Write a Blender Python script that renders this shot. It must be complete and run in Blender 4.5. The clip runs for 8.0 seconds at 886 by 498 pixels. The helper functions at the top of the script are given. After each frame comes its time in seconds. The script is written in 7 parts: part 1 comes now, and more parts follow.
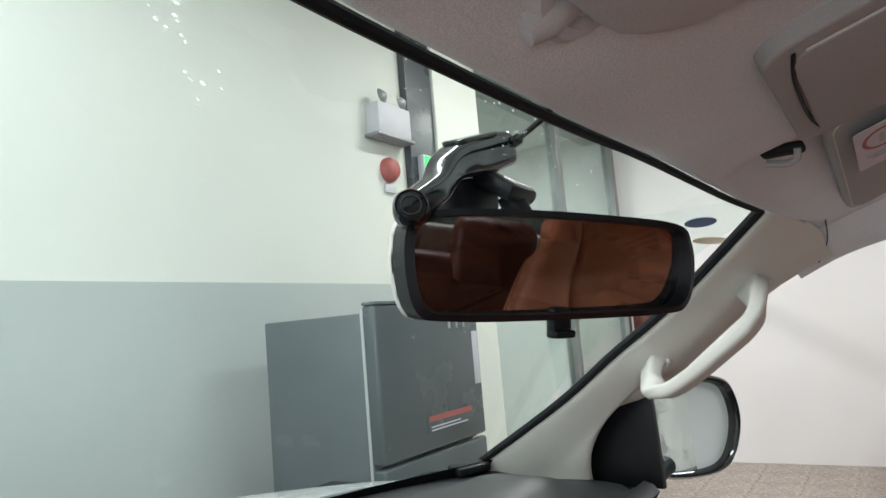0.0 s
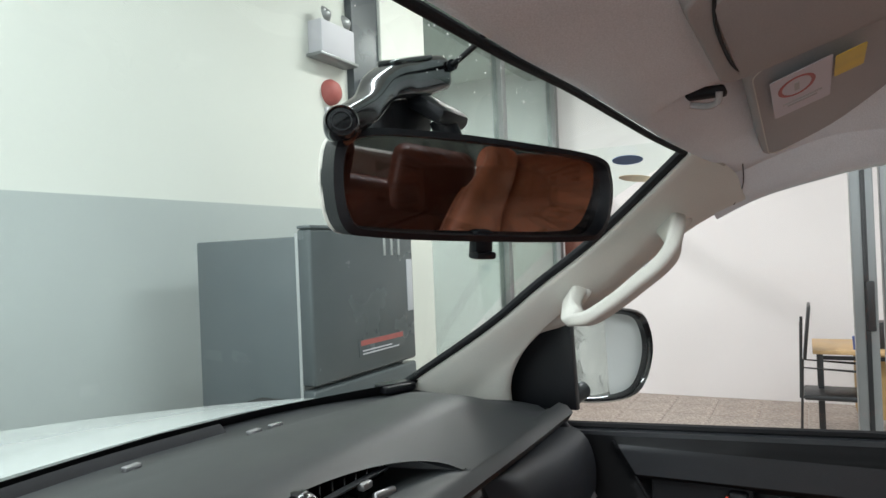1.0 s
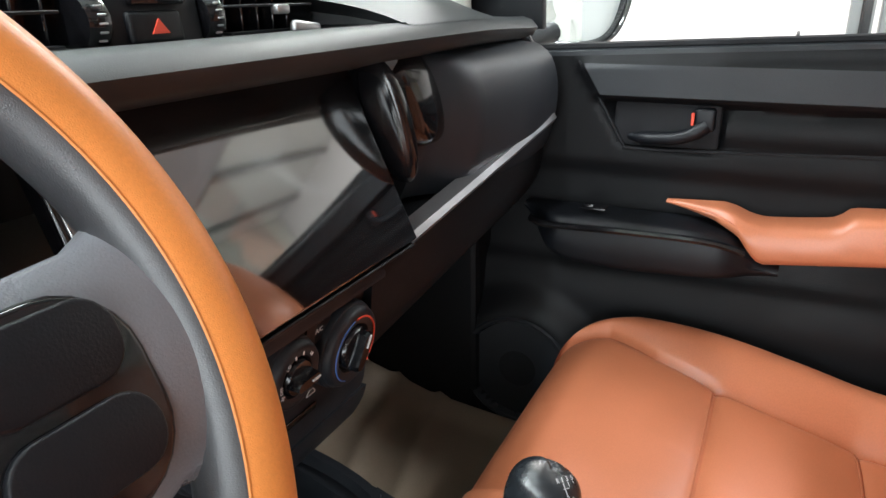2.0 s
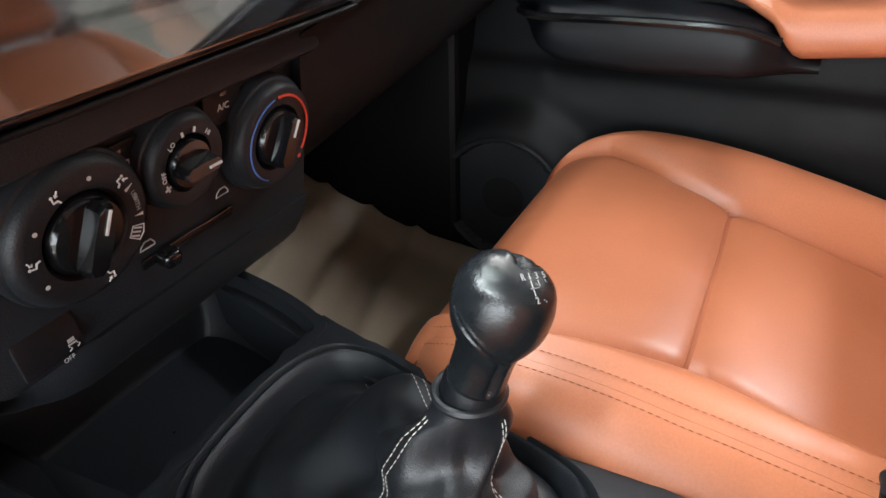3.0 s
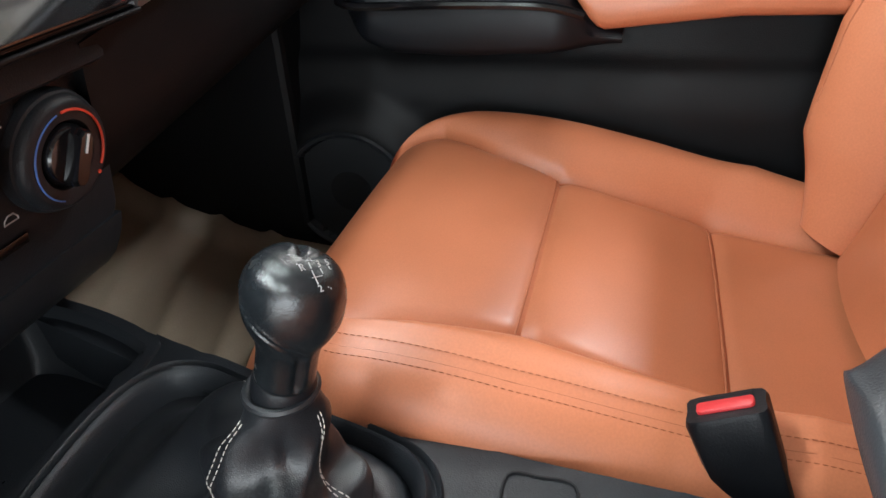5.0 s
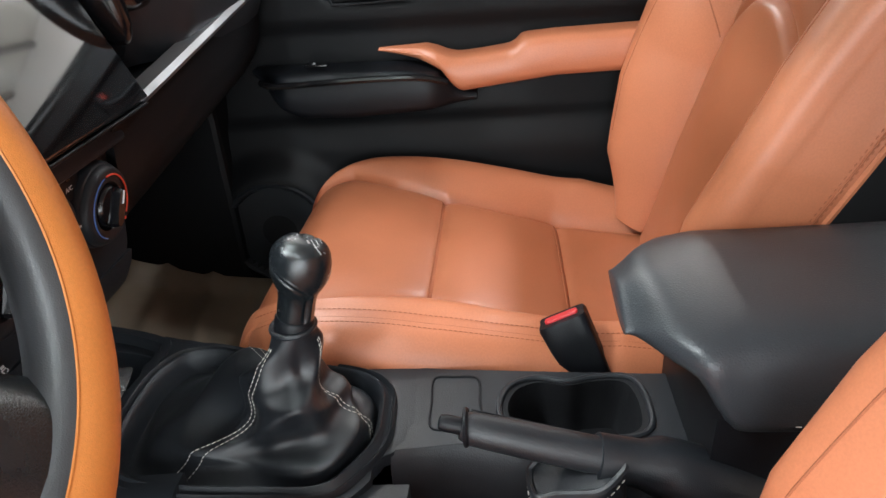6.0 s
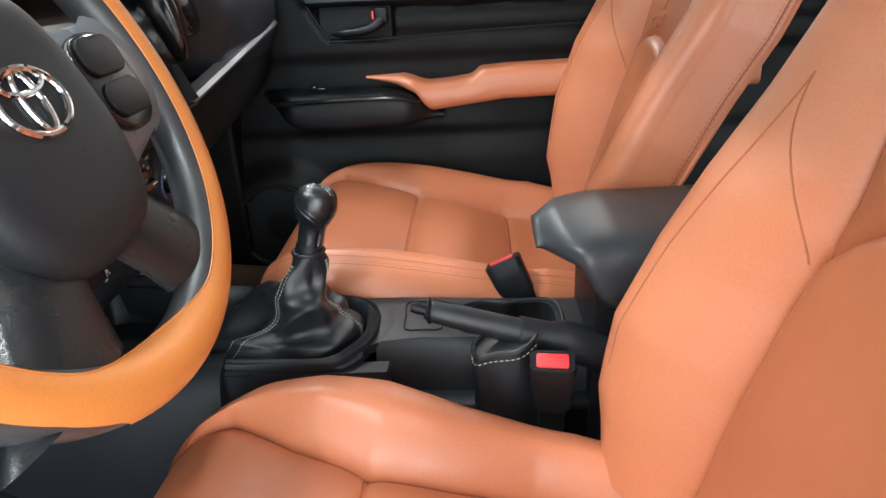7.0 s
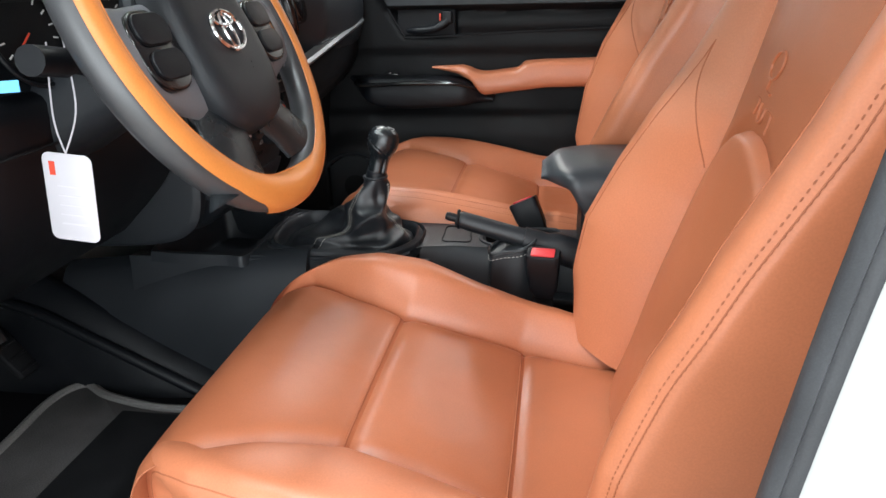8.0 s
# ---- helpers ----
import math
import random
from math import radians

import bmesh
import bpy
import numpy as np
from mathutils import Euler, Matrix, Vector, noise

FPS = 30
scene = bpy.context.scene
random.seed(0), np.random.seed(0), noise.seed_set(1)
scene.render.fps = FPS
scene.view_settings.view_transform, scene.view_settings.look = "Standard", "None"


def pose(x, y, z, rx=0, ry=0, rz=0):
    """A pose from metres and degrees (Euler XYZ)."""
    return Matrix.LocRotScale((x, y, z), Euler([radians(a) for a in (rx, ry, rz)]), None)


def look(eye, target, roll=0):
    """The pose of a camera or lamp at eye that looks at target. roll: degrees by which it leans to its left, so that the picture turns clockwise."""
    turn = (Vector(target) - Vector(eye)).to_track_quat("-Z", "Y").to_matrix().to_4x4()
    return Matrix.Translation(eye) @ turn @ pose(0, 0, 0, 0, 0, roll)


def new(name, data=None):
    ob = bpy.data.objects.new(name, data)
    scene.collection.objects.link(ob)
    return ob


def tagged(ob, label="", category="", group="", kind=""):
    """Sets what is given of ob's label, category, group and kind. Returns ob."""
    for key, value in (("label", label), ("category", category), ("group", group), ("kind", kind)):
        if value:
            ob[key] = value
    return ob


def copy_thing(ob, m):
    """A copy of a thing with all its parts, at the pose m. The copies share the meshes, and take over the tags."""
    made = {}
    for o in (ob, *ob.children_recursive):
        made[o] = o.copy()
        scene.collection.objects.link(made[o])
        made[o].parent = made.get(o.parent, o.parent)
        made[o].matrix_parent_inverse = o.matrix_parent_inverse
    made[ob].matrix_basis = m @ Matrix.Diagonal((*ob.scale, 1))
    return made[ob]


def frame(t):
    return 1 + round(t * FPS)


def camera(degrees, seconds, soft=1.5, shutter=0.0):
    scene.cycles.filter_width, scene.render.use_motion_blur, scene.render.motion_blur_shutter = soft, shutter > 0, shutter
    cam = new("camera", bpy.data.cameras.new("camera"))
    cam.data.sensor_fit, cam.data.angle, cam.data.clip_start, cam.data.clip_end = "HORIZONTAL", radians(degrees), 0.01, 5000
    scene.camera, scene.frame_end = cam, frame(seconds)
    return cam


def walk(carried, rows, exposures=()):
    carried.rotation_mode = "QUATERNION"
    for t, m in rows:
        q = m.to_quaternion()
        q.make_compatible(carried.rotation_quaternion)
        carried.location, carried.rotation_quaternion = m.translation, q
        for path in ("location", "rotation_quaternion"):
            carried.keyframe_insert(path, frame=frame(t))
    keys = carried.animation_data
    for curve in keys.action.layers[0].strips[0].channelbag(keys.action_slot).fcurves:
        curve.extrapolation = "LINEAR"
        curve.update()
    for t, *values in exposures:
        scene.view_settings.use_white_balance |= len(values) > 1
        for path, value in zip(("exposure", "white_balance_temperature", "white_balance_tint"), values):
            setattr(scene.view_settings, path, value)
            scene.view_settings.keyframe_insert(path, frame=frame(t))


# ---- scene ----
cam = camera(65.5, 8.0)
PATH = [
    (0, (-0.376, -0.017, 1.629), (1.302, 1.048, 1.852), -4.9),
    (0.5, (-0.375, -0.025, 1.632), (1.351, 0.961, 1.855), -3.5),
    (1, (-0.385, -0.03, 1.621), (1.386, 0.9, 1.632), -2.4),
    (1.3, (-0.396, -0.033, 1.588), (1.384, 0.851, 1.378), -1.4),
    (1.5, (-0.384, -0.036, 1.549), (1.379, 0.841, 1.197), -1.1),
    (2, (-0.313, -0.027, 1.415), (1.366, 0.809, 0.721), -1.0),
    (2.2, (-0.280, -0.019, 1.373), (1.343, 0.808, 0.547), -0.7),
    (3.3, (-0.193, -0.013, 1.284), (1.322, 0.747, 0.223), -1.6),
    (3.5, (-0.190, -0.012, 1.279), (1.322, 0.739, 0.208), -1.7),
    (4, (-0.188, -0.016, 1.276), (1.332, 0.698, 0.191), -2.2),
    (4.5, (-0.184, -0.028, 1.275), (1.375, 0.600, 0.191), -2.6),
    (5, (-0.188, -0.064, 1.290), (1.435, 0.419, 0.226), -3.1),
    (5.2, (-0.207, -0.079, 1.302), (1.440, 0.340, 0.248), -3.5),
    (6.3, (-0.522, -0.086, 1.381), (1.258, 0.036, 0.476), -4.1),
    (6.5, (-0.568, -0.085, 1.379), (1.226, 0.018, 0.501), -3.9),
    (7, (-0.716, -0.111, 1.376), (1.107, -0.004, 0.563), -2.8),
    (7.5, (-0.898, -0.176, 1.359), (0.934, 0.049, 0.590), -2.5),
    (8, (-1.035, -0.193, 1.351), (0.796, 0.113, 0.607), -1.5),
]
walk(cam, [(t, look(eye, target, roll)) for t, eye, target, roll in PATH], exposures=[(0,.0),(1.3,.12),(1.7,.70),(2.0,1.32),(2.2,1.48),(3.5,1.40),(4.2,1.40),(5.2,1.18),(6.5,1.14),(7.5,1.06),(8,0.87)])

# ---- world and light ----
world = bpy.data.worlds.new("world")
scene.world = world
world.use_nodes = True
world.node_tree.nodes["Background"].inputs[0].default_value = (0.80, 0.86, 0.84, 1)
world.node_tree.nodes["Background"].inputs[1].default_value = 0.8


def area_lamp(x, y, z, sx, sy, watts, colour, target):
    d = bpy.data.lights.new("added_fill_light", "AREA")
    d.shape, d.size, d.size_y, d.energy, d.color = "RECTANGLE", sx, sy, watts, colour
    ob = new("added_fill_light", d)
    ob.matrix_world = look((x, y, z), target)
    return ob


COOL = (0.92, 0.98, 1.04)
WARM = (1.0, 0.97, 0.97)
CEIL_Z = 3.70
# added lamps, all out of view, placed to brighten cabin, walls and back room
LAMPS = [(-1.9, 0.4, 34), (-1.9, -2.2, 42), (0.9, 0.85, 38), (1.9, -1.9, 66), (3.7, 1.2, 42), (-0.7, 1.80, 48), (0.0, -3.6, 60), (4.6, -1.4, 23), (5.6, 1.2, 23), (5.2, 4.3, 120)]
for lx, ly, watts in LAMPS:
    area_lamp(lx, ly, CEIL_Z - 0.07, 1.2, 0.24, watts, COOL if lx < 2 else WARM, (lx, ly, 0))
# added fill light, posed as daylight through an invented glazed west front
area_lamp(-4.10, -0.9, 1.65, 4.8, 2.6, 120, COOL, (0.0, -0.9, 1.65)).name = "west_fill_light"

# ---- materials ----


def material(name, colour, rough=0.5, metal=0.0, spec=0.5, grain=0.0, grain_scale=900.0, bump=0.0, bump_scale=600.0,
             stain=0.0, stain_scale=6.0, coat=0.0, voronoi=False, ior=1.5, wave=0.0, wave_scale=14.0):
    m = bpy.data.materials.new(name)
    m.use_nodes = True
    nt = m.node_tree
    b = nt.nodes["Principled BSDF"]
    b.inputs["Roughness"].default_value = rough
    b.inputs["Metallic"].default_value = metal
    b.inputs["Specular IOR Level"].default_value = spec
    b.inputs["Coat Weight"].default_value = coat
    b.inputs["IOR"].default_value = ior
    b.inputs["Coat Roughness"].default_value = 0.08
    tc = nt.nodes.new("ShaderNodeTexCoord")
    col = nt.nodes.new("ShaderNodeRGB")
    col.outputs[0].default_value = (*colour, 1)
    out = col.outputs[0]
    for amount, scale, detail in ((stain, stain_scale, 5), (grain, grain_scale, 2)):
        if amount:
            n = nt.nodes.new("ShaderNodeTexNoise")
            n.inputs["Scale"].default_value = scale
            n.inputs["Detail"].default_value = detail
            nt.links.new(tc.outputs["Object"], n.inputs["Vector"])
            r = nt.nodes.new("ShaderNodeMapRange")
            r.inputs[1].default_value, r.inputs[2].default_value = 0.3, 0.7
            r.inputs[3].default_value, r.inputs[4].default_value = 1 - amount, 1 + amount
            nt.links.new(n.outputs["Fac"], r.inputs[0])
            mx = nt.nodes.new("ShaderNodeVectorMath")
            mx.operation = "SCALE"
            nt.links.new(out, mx.inputs[0])
            nt.links.new(r.outputs[0], mx.inputs["Scale"])
            out = mx.outputs[0]
            if scale == stain_scale:
                rr = nt.nodes.new("ShaderNodeMapRange")
                rr.inputs[1].default_value, rr.inputs[2].default_value = 0.3, 0.7
                rr.inputs[3].default_value, rr.inputs[4].default_value = max(0.02, rough - 0.06), rough + 0.06
                nt.links.new(n.outputs["Fac"], rr.inputs[0])
                nt.links.new(rr.outputs[0], b.inputs["Roughness"])
    nt.links.new(out, b.inputs["Base Color"])
    if bump:
        if voronoi:
            n = nt.nodes.new("ShaderNodeTexVoronoi")
            n.feature = "DISTANCE_TO_EDGE"
            src = n.outputs["Distance"]
        else:
            n = nt.nodes.new("ShaderNodeTexNoise")
            n.inputs["Detail"].default_value = 3
            src = n.outputs["Fac"]
        n.inputs["Scale"].default_value = bump_scale
        nt.links.new(tc.outputs["Object"], n.inputs["Vector"])
        bp = nt.nodes.new("ShaderNodeBump")
        bp.inputs["Strength"].default_value = bump
        bp.inputs["Distance"].default_value = 0.001
        nt.links.new(src, bp.inputs["Height"])
        nt.links.new(bp.outputs[0], b.inputs["Normal"])
        if wave:
            n2 = nt.nodes.new("ShaderNodeTexNoise")
            n2.inputs["Scale"].default_value, n2.inputs["Detail"].default_value = wave_scale, 2.0
            n2.inputs["Distortion"].default_value = 0.6
            nt.links.new(tc.outputs["Object"], n2.inputs["Vector"])
            b2 = nt.nodes.new("ShaderNodeBump")
            b2.inputs["Strength"].default_value, b2.inputs["Distance"].default_value = wave, 0.012
            nt.links.new(n2.outputs["Fac"], b2.inputs["Height"])
            nt.links.new(b2.outputs[0], bp.inputs["Normal"])
    return m


LEATHER = material("tan_leather", (0.515, 0.174, 0.083), 0.40, spec=0.56, wave=0.20, wave_scale=11, grain=0.05, grain_scale=500, bump=0.035, bump_scale=700, stain=0.07, stain_scale=5)
# the bolsters' leather again, with the sunken panels' shade in a darker colour
LEATHER_INS = material("tan_leather_insert_shaded", (0.420, 0.134, 0.060), 0.40, spec=0.58, wave=0.22, wave_scale=9, grain=0.05, grain_scale=700, bump=0.035, bump_scale=700, stain=0.09, stain_scale=7)
# tan leather darkened to stand for the shade at the cabin's rear
REAR_LEATHER_SHADE = material("shaded_tan_leather", (0.16, 0.048, 0.026), 0.45, spec=0.4, grain=0.05, grain_scale=500, bump=0.04, bump_scale=700, stain=0.08, stain_scale=6)
SEAM = material("seam_thread", (0.35, 0.108, 0.046), 0.7, grain=0.1)
WHEEL_TAN = material("wheel_cover_tan", (0.62, 0.215, 0.050), 0.40, grain=0.05, grain_scale=600, bump=0.12, bump_scale=900, stain=0.05, stain_scale=14, voronoi=True)
WHEEL_BLACK = material("wheel_cover_black", (0.040, 0.041, 0.044), 0.36, spec=0.7, grain=0.08, bump=0.12, bump_scale=900, stain=0.15, stain_scale=20, voronoi=True)
BLACK_PLASTIC = material("black_plastic", (0.0050, 0.0060, 0.0080), 0.44, spec=0.30, grain=0.1, bump=0.25, bump_scale=900, stain=0.12, stain_scale=9)
DARK_PLASTIC = material("charcoal_plastic", (0.0155, 0.0180, 0.0215), 0.44, spec=0.36, grain=0.1, bump=0.3, bump_scale=800, stain=0.1, stain_scale=8)
DASH = material("dash_soft_pad", (0.026, 0.029, 0.030), 0.45, spec=0.45, grain=0.12, bump=0.10, bump_scale=650, stain=0.08, stain_scale=5, voronoi=True)
SPOKE = material("spoke_satin_grey", (0.15, 0.155, 0.17), 0.30, metal=0.0, spec=0.8, grain=0.05, bump=0.2, bump_scale=900, stain=0.06, stain_scale=14)
DARK_CHROME = material("dark_chrome", (0.42, 0.42, 0.44), 0.12, metal=1.0, stain=0.06, stain_scale=25)
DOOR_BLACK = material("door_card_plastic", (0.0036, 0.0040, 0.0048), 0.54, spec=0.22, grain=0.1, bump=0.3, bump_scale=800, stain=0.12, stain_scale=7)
GLOSS = material("piano_black", (0.006, 0.006, 0.007), 0.14, spec=0.5, stain=0.2, stain_scale=12, coat=0.25)
SATIN = material("satin_silver", (0.42, 0.42, 0.43), 0.32, metal=0.85, grain=0.04, stain=0.05, stain_scale=20)
CHROME = material("chrome", (0.80, 0.80, 0.81), 0.10, metal=1.0, stain=0.04, stain_scale=30)
BOOT = material("black_leather_boot", (0.013, 0.0150, 0.0180), 0.38, spec=0.55, grain=0.12, bump=0.28, bump_scale=750, stain=0.15, stain_scale=18, voronoi=True)
KNOB = material("knob_leather", (0.010, 0.0125, 0.0145), 0.24, spec=0.7, grain=0.1, bump=0.2, bump_scale=700, stain=0.1, stain_scale=40, voronoi=True)
ARMREST = material("armrest_vinyl", (0.036, 0.041, 0.047), 0.36, spec=0.50, grain=0.08, bump=0.3, bump_scale=420, stain=0.08, stain_scale=9, voronoi=True)
THREAD = material("pale_thread", (0.55, 0.53, 0.48), 0.8, grain=0.1)
HEADLINER = material("headliner_cloth", (0.700, 0.742, 0.772), 0.95, spec=0.1, grain=0.10, grain_scale=900, bump=0.5, bump_scale=850, stain=0.05, stain_scale=7)
VISOR = material("visor_vinyl", (0.37, 0.365, 0.36), 0.7, spec=0.25, grain=0.06, bump=0.3, bump_scale=700, stain=0.05, stain_scale=8)
VISOR_PALE = material("pale_visor_vinyl", (0.50, 0.50, 0.515), 0.65, spec=0.3, grain=0.05, bump=0.3, bump_scale=700, stain=0.05, stain_scale=8)
TRIM_LIGHT = material("pale_pillar_plastic", (0.58, 0.57, 0.52), 0.55, spec=0.35, grain=0.05, bump=0.35, bump_scale=650, stain=0.04, stain_scale=8)
CARPET = material("black_carpet", (0.005, 0.005, 0.006), 0.95, spec=0.05, grain=0.3, bump=0.8, bump_scale=500, stain=0.2, stain_scale=9)
MAT_TAN = material("tan_rubber_mat", (0.25, 0.195, 0.138), 0.55, spec=0.3, grain=0.08, bump=0.2, bump_scale=350, stain=0.15, stain_scale=6)
MAT_GREY = material("grey_mat_cloth", (0.085, 0.082, 0.082), 0.95, spec=0.1, grain=0.25, grain_scale=600, bump=0.8, bump_scale=500, stain=0.2, stain_scale=12)
MAT_EDGE = material("mat_binding", (0.13, 0.125, 0.12), 0.9, grain=0.2, grain_scale=500, stain=0.1)
RED = material("red_plastic", (0.62, 0.040, 0.045), 0.40, stain=0.05, stain_scale=40)
RED_PAINT = material("signal_red", (0.70, 0.07, 0.035), 0.5, stain=0.03, stain_scale=60)
BLUE_PAINT = material("signal_blue", (0.07, 0.16, 0.45), 0.5, stain=0.03, stain_scale=60)
PRINT_WHITE = material("white_print", (0.72, 0.72, 0.71), 0.6, stain=0.04, stain_scale=60)
PRINT_GREY = material("grey_print", (0.38, 0.38, 0.38), 0.6, stain=0.04, stain_scale=60)
WHITE_PAINT = material("white_car_paint", (0.60, 0.61, 0.60), 0.22, spec=0.5, stain=0.02, stain_scale=3, coat=0.6)
RUBBER = material("black_rubber", (0.012, 0.0125, 0.014), 0.7, spec=0.2, grain=0.15, stain=0.2, stain_scale=30, bump=0.2)
SEAL_GREY = material("door_seal_grey", (0.035, 0.037, 0.041), 0.55, grain=0.12, stain=0.15, stain_scale=25, bump=0.2)
WALL_UP = material("wall_white_paint", (0.71, 0.71, 0.665), 0.75, spec=0.2, grain=0.02, grain_scale=60, bump=0.15, bump_scale=60, stain=0.03, stain_scale=1.2)
WALL_LOW = material("wall_grey_paint", (0.46, 0.487, 0.48), 0.72, spec=0.2, grain=0.02, grain_scale=60, bump=0.15, bump_scale=60, stain=0.05, stain_scale=1.3)
WALL_PINK = material("office_wall_paint", (0.80, 0.755, 0.765), 0.75, spec=0.2, grain=0.02, grain_scale=60, bump=0.15, bump_scale=60, stain=0.03, stain_scale=1.1)
CEIL = material("ceiling_paint", (0.74, 0.74, 0.73), 0.85, spec=0.15, grain=0.03, grain_scale=40, stain=0.04, stain_scale=0.8)
TILE = material("floor_tile", (0.42, 0.375, 0.345), 0.28, spec=0.5, grain=0.10, grain_scale=90, stain=0.08, stain_scale=2)
PEBBLE = material("brown_pebble_tile", (0.36, 0.30, 0.265), 0.55, grain=0.40, grain_scale=40, stain=0.10, stain_scale=3, bump=0.3, bump_scale=45)
FRIDGE = material("graphite_enamel", (0.105, 0.118, 0.125), 0.35, spec=0.5, grain=0.04, stain=0.06, stain_scale=5)
FRIDGE_DOOR = material("graphite_door", (0.088, 0.100, 0.106), 0.25, spec=0.5, grain=0.04, stain=0.06, stain_scale=4)
DARK_GLASS = material("dark_column_panel", (0.055, 0.062, 0.070), 0.3, spec=0.5, stain=0.15, stain_scale=4)
ALU = material("grey_aluminium", (0.26, 0.265, 0.27), 0.42, metal=0.5, grain=0.05, stain=0.06, stain_scale=5)
WOOD = material("beech_laminate", (0.58, 0.38, 0.19), 0.45, grain=0.06, grain_scale=60, stain=0.1, stain_scale=9)
BROWN_WOOD = material("brown_door_wood", (0.12, 0.035, 0.022), 0.4, grain=0.1, grain_scale=80, stain=0.2, stain_scale=10)
CARDBOARD = material("cardboard", (0.50, 0.32, 0.14), 0.8, grain=0.08, stain=0.1, stain_scale=12)
STEEL = material("black_steel", (0.025, 0.025, 0.027), 0.4, metal=0.2, stain=0.1, stain_scale=20)
PAPER = material("paper_white", (0.56, 0.54, 0.58), 0.6, stain=0.03, stain_scale=20)
YELLOW = material("label_yellow", (0.68, 0.50, 0.06), 0.55, stain=0.08, stain_scale=40)
RED_INK = material("label_red_ink", (0.38, 0.10, 0.09), 0.6, stain=0.1, stain_scale=40)
GREEN_PLASTIC = material("green_plastic", (0.04, 0.50, 0.10), 0.4, stain=0.1, stain_scale=20)
BLUE_PLASTIC = material("blue_plastic", (0.05, 0.11, 0.38), 0.4, stain=0.1, stain_scale=20)
BLUE_STICKER = material("blue_sticker", (0.10, 0.40, 0.72), 0.5, stain=0.05, stain_scale=30)
STICKER_BLUE = material("sticker_blue_ink", (0.12, 0.22, 0.45), 0.6, stain=0.15, stain_scale=40)
STICKER_BEIGE = material("sticker_beige_ink", (0.62, 0.50, 0.36), 0.6, stain=0.15, stain_scale=40)
MIRROR = material("mirror_glass", (0.72, 0.70, 0.69), 0.01, metal=1.0)
MIRROR_OUT = material("door_mirror_glass", (0.86, 0.87, 0.87), 0.01, metal=1.0)
SCREEN = material("touch_screen_glass", (0.010, 0.010, 0.012), 0.05, spec=0.9, stain=0.05, stain_scale=10, coat=1.0, ior=2.2)
LAMP_BODY = material("lamp_housing", (0.75, 0.75, 0.75), 0.4, stain=0.03)


def glass_material(name, tint, rough=0.0, film=0.06, gloss=0.40):
    """Thin pane: clear with a glossy film."""
    m = bpy.data.materials.new(name)
    m.use_nodes = True
    nt = m.node_tree
    nt.nodes.clear()
    out = nt.nodes.new("ShaderNodeOutputMaterial")
    mix = nt.nodes.new("ShaderNodeMixShader")
    tr = nt.nodes.new("ShaderNodeBsdfTransparent")
    gl = nt.nodes.new("ShaderNodeBsdfGlossy")
    tr.inputs[0].default_value = (*tint, 1)
    gl.inputs["Roughness"].default_value = rough
    fr = nt.nodes.new("ShaderNodeFresnel")
    fr.inputs[0].default_value = 1.45
    mp = nt.nodes.new("ShaderNodeMath")
    mp.operation = "MULTIPLY_ADD"
    mp.inputs[1].default_value, mp.inputs[2].default_value = gloss, film * 0.2
    nt.links.new(fr.outputs[0], mp.inputs[0])
    nt.links.new(mp.outputs[0], mix.inputs[0])
    nt.links.new(tr.outputs[0], mix.inputs[1])
    nt.links.new(gl.outputs[0], mix.inputs[2])
    nt.links.new(mix.outputs[0], out.inputs[0])
    return m


def dust_material(name, colour, clear):
    """Thin pale dust that lets light through from behind."""
    m = bpy.data.materials.new(name)
    m.use_nodes = True
    nt = m.node_tree
    nt.nodes.clear()
    out = nt.nodes.new("ShaderNodeOutputMaterial")
    mix = nt.nodes.new("ShaderNodeMixShader")
    tr = nt.nodes.new("ShaderNodeBsdfTransparent")
    tl = nt.nodes.new("ShaderNodeBsdfTranslucent")
    tl.inputs[0].default_value = (*colour, 1)
    mix.inputs[0].default_value = 1 - clear
    nt.links.new(tr.outputs[0], mix.inputs[1])
    nt.links.new(tl.outputs[0], mix.inputs[2])
    nt.links.new(mix.outputs[0], out.inputs[0])
    return m


def glow_material(name, colour, strength):
    m = bpy.data.materials.new(name)
    m.use_nodes = True
    b = m.node_tree.nodes["Principled BSDF"]
    b.inputs["Base Color"].default_value = (*colour, 1)
    b.inputs["Emission Color"].default_value = (*colour, 1)
    b.inputs["Emission Strength"].default_value = strength
    return m


WIND_GLASS = glass_material("windscreen_glass", (0.84, 0.93, 0.89), 0.0, 0.02, 0.05)
TINT_GLASS = glass_material("tinted_glass", (0.30, 0.33, 0.32))
DOOR_GLASS = glass_material("side_glass", (0.93, 0.97, 0.95))
SHOP_GLASS = glass_material("partition_glass", (0.80, 0.88, 0.86), 0.0, 0.5)
SPECK = dust_material("dust_speck", (0.95, 0.96, 0.94), 0.45)
LAMP_GLOW = glow_material("lamp_diffuser", (0.95, 1.0, 0.97), 6.0)
LED_GREEN = glow_material("green_led", (0.02, 0.9, 0.12), 1.6)

# ---- mesh helpers ----


def part(name, bm, mat, parent=None, label="", smooth=True, kind="", angle=40):
    """Links a bmesh as one mesh object under a thing or part."""
    bmesh.ops.recalc_face_normals(bm, faces=bm.faces)
    me = bpy.data.meshes.new(name)
    if smooth:
        lim = radians(angle)
        for f in bm.faces:
            f.smooth = True
        for e in bm.edges:
            if len(e.link_faces) == 2 and e.calc_face_angle(0) > lim:
                e.smooth = False
    bm.to_mesh(me)
    bm.free()
    for m in mat if isinstance(mat, (list, tuple)) else [mat]:
        me.materials.append(m)
    ob = new(name, me)
    if parent:
        ob.parent = parent
    return tagged(ob, label=label, kind=kind)


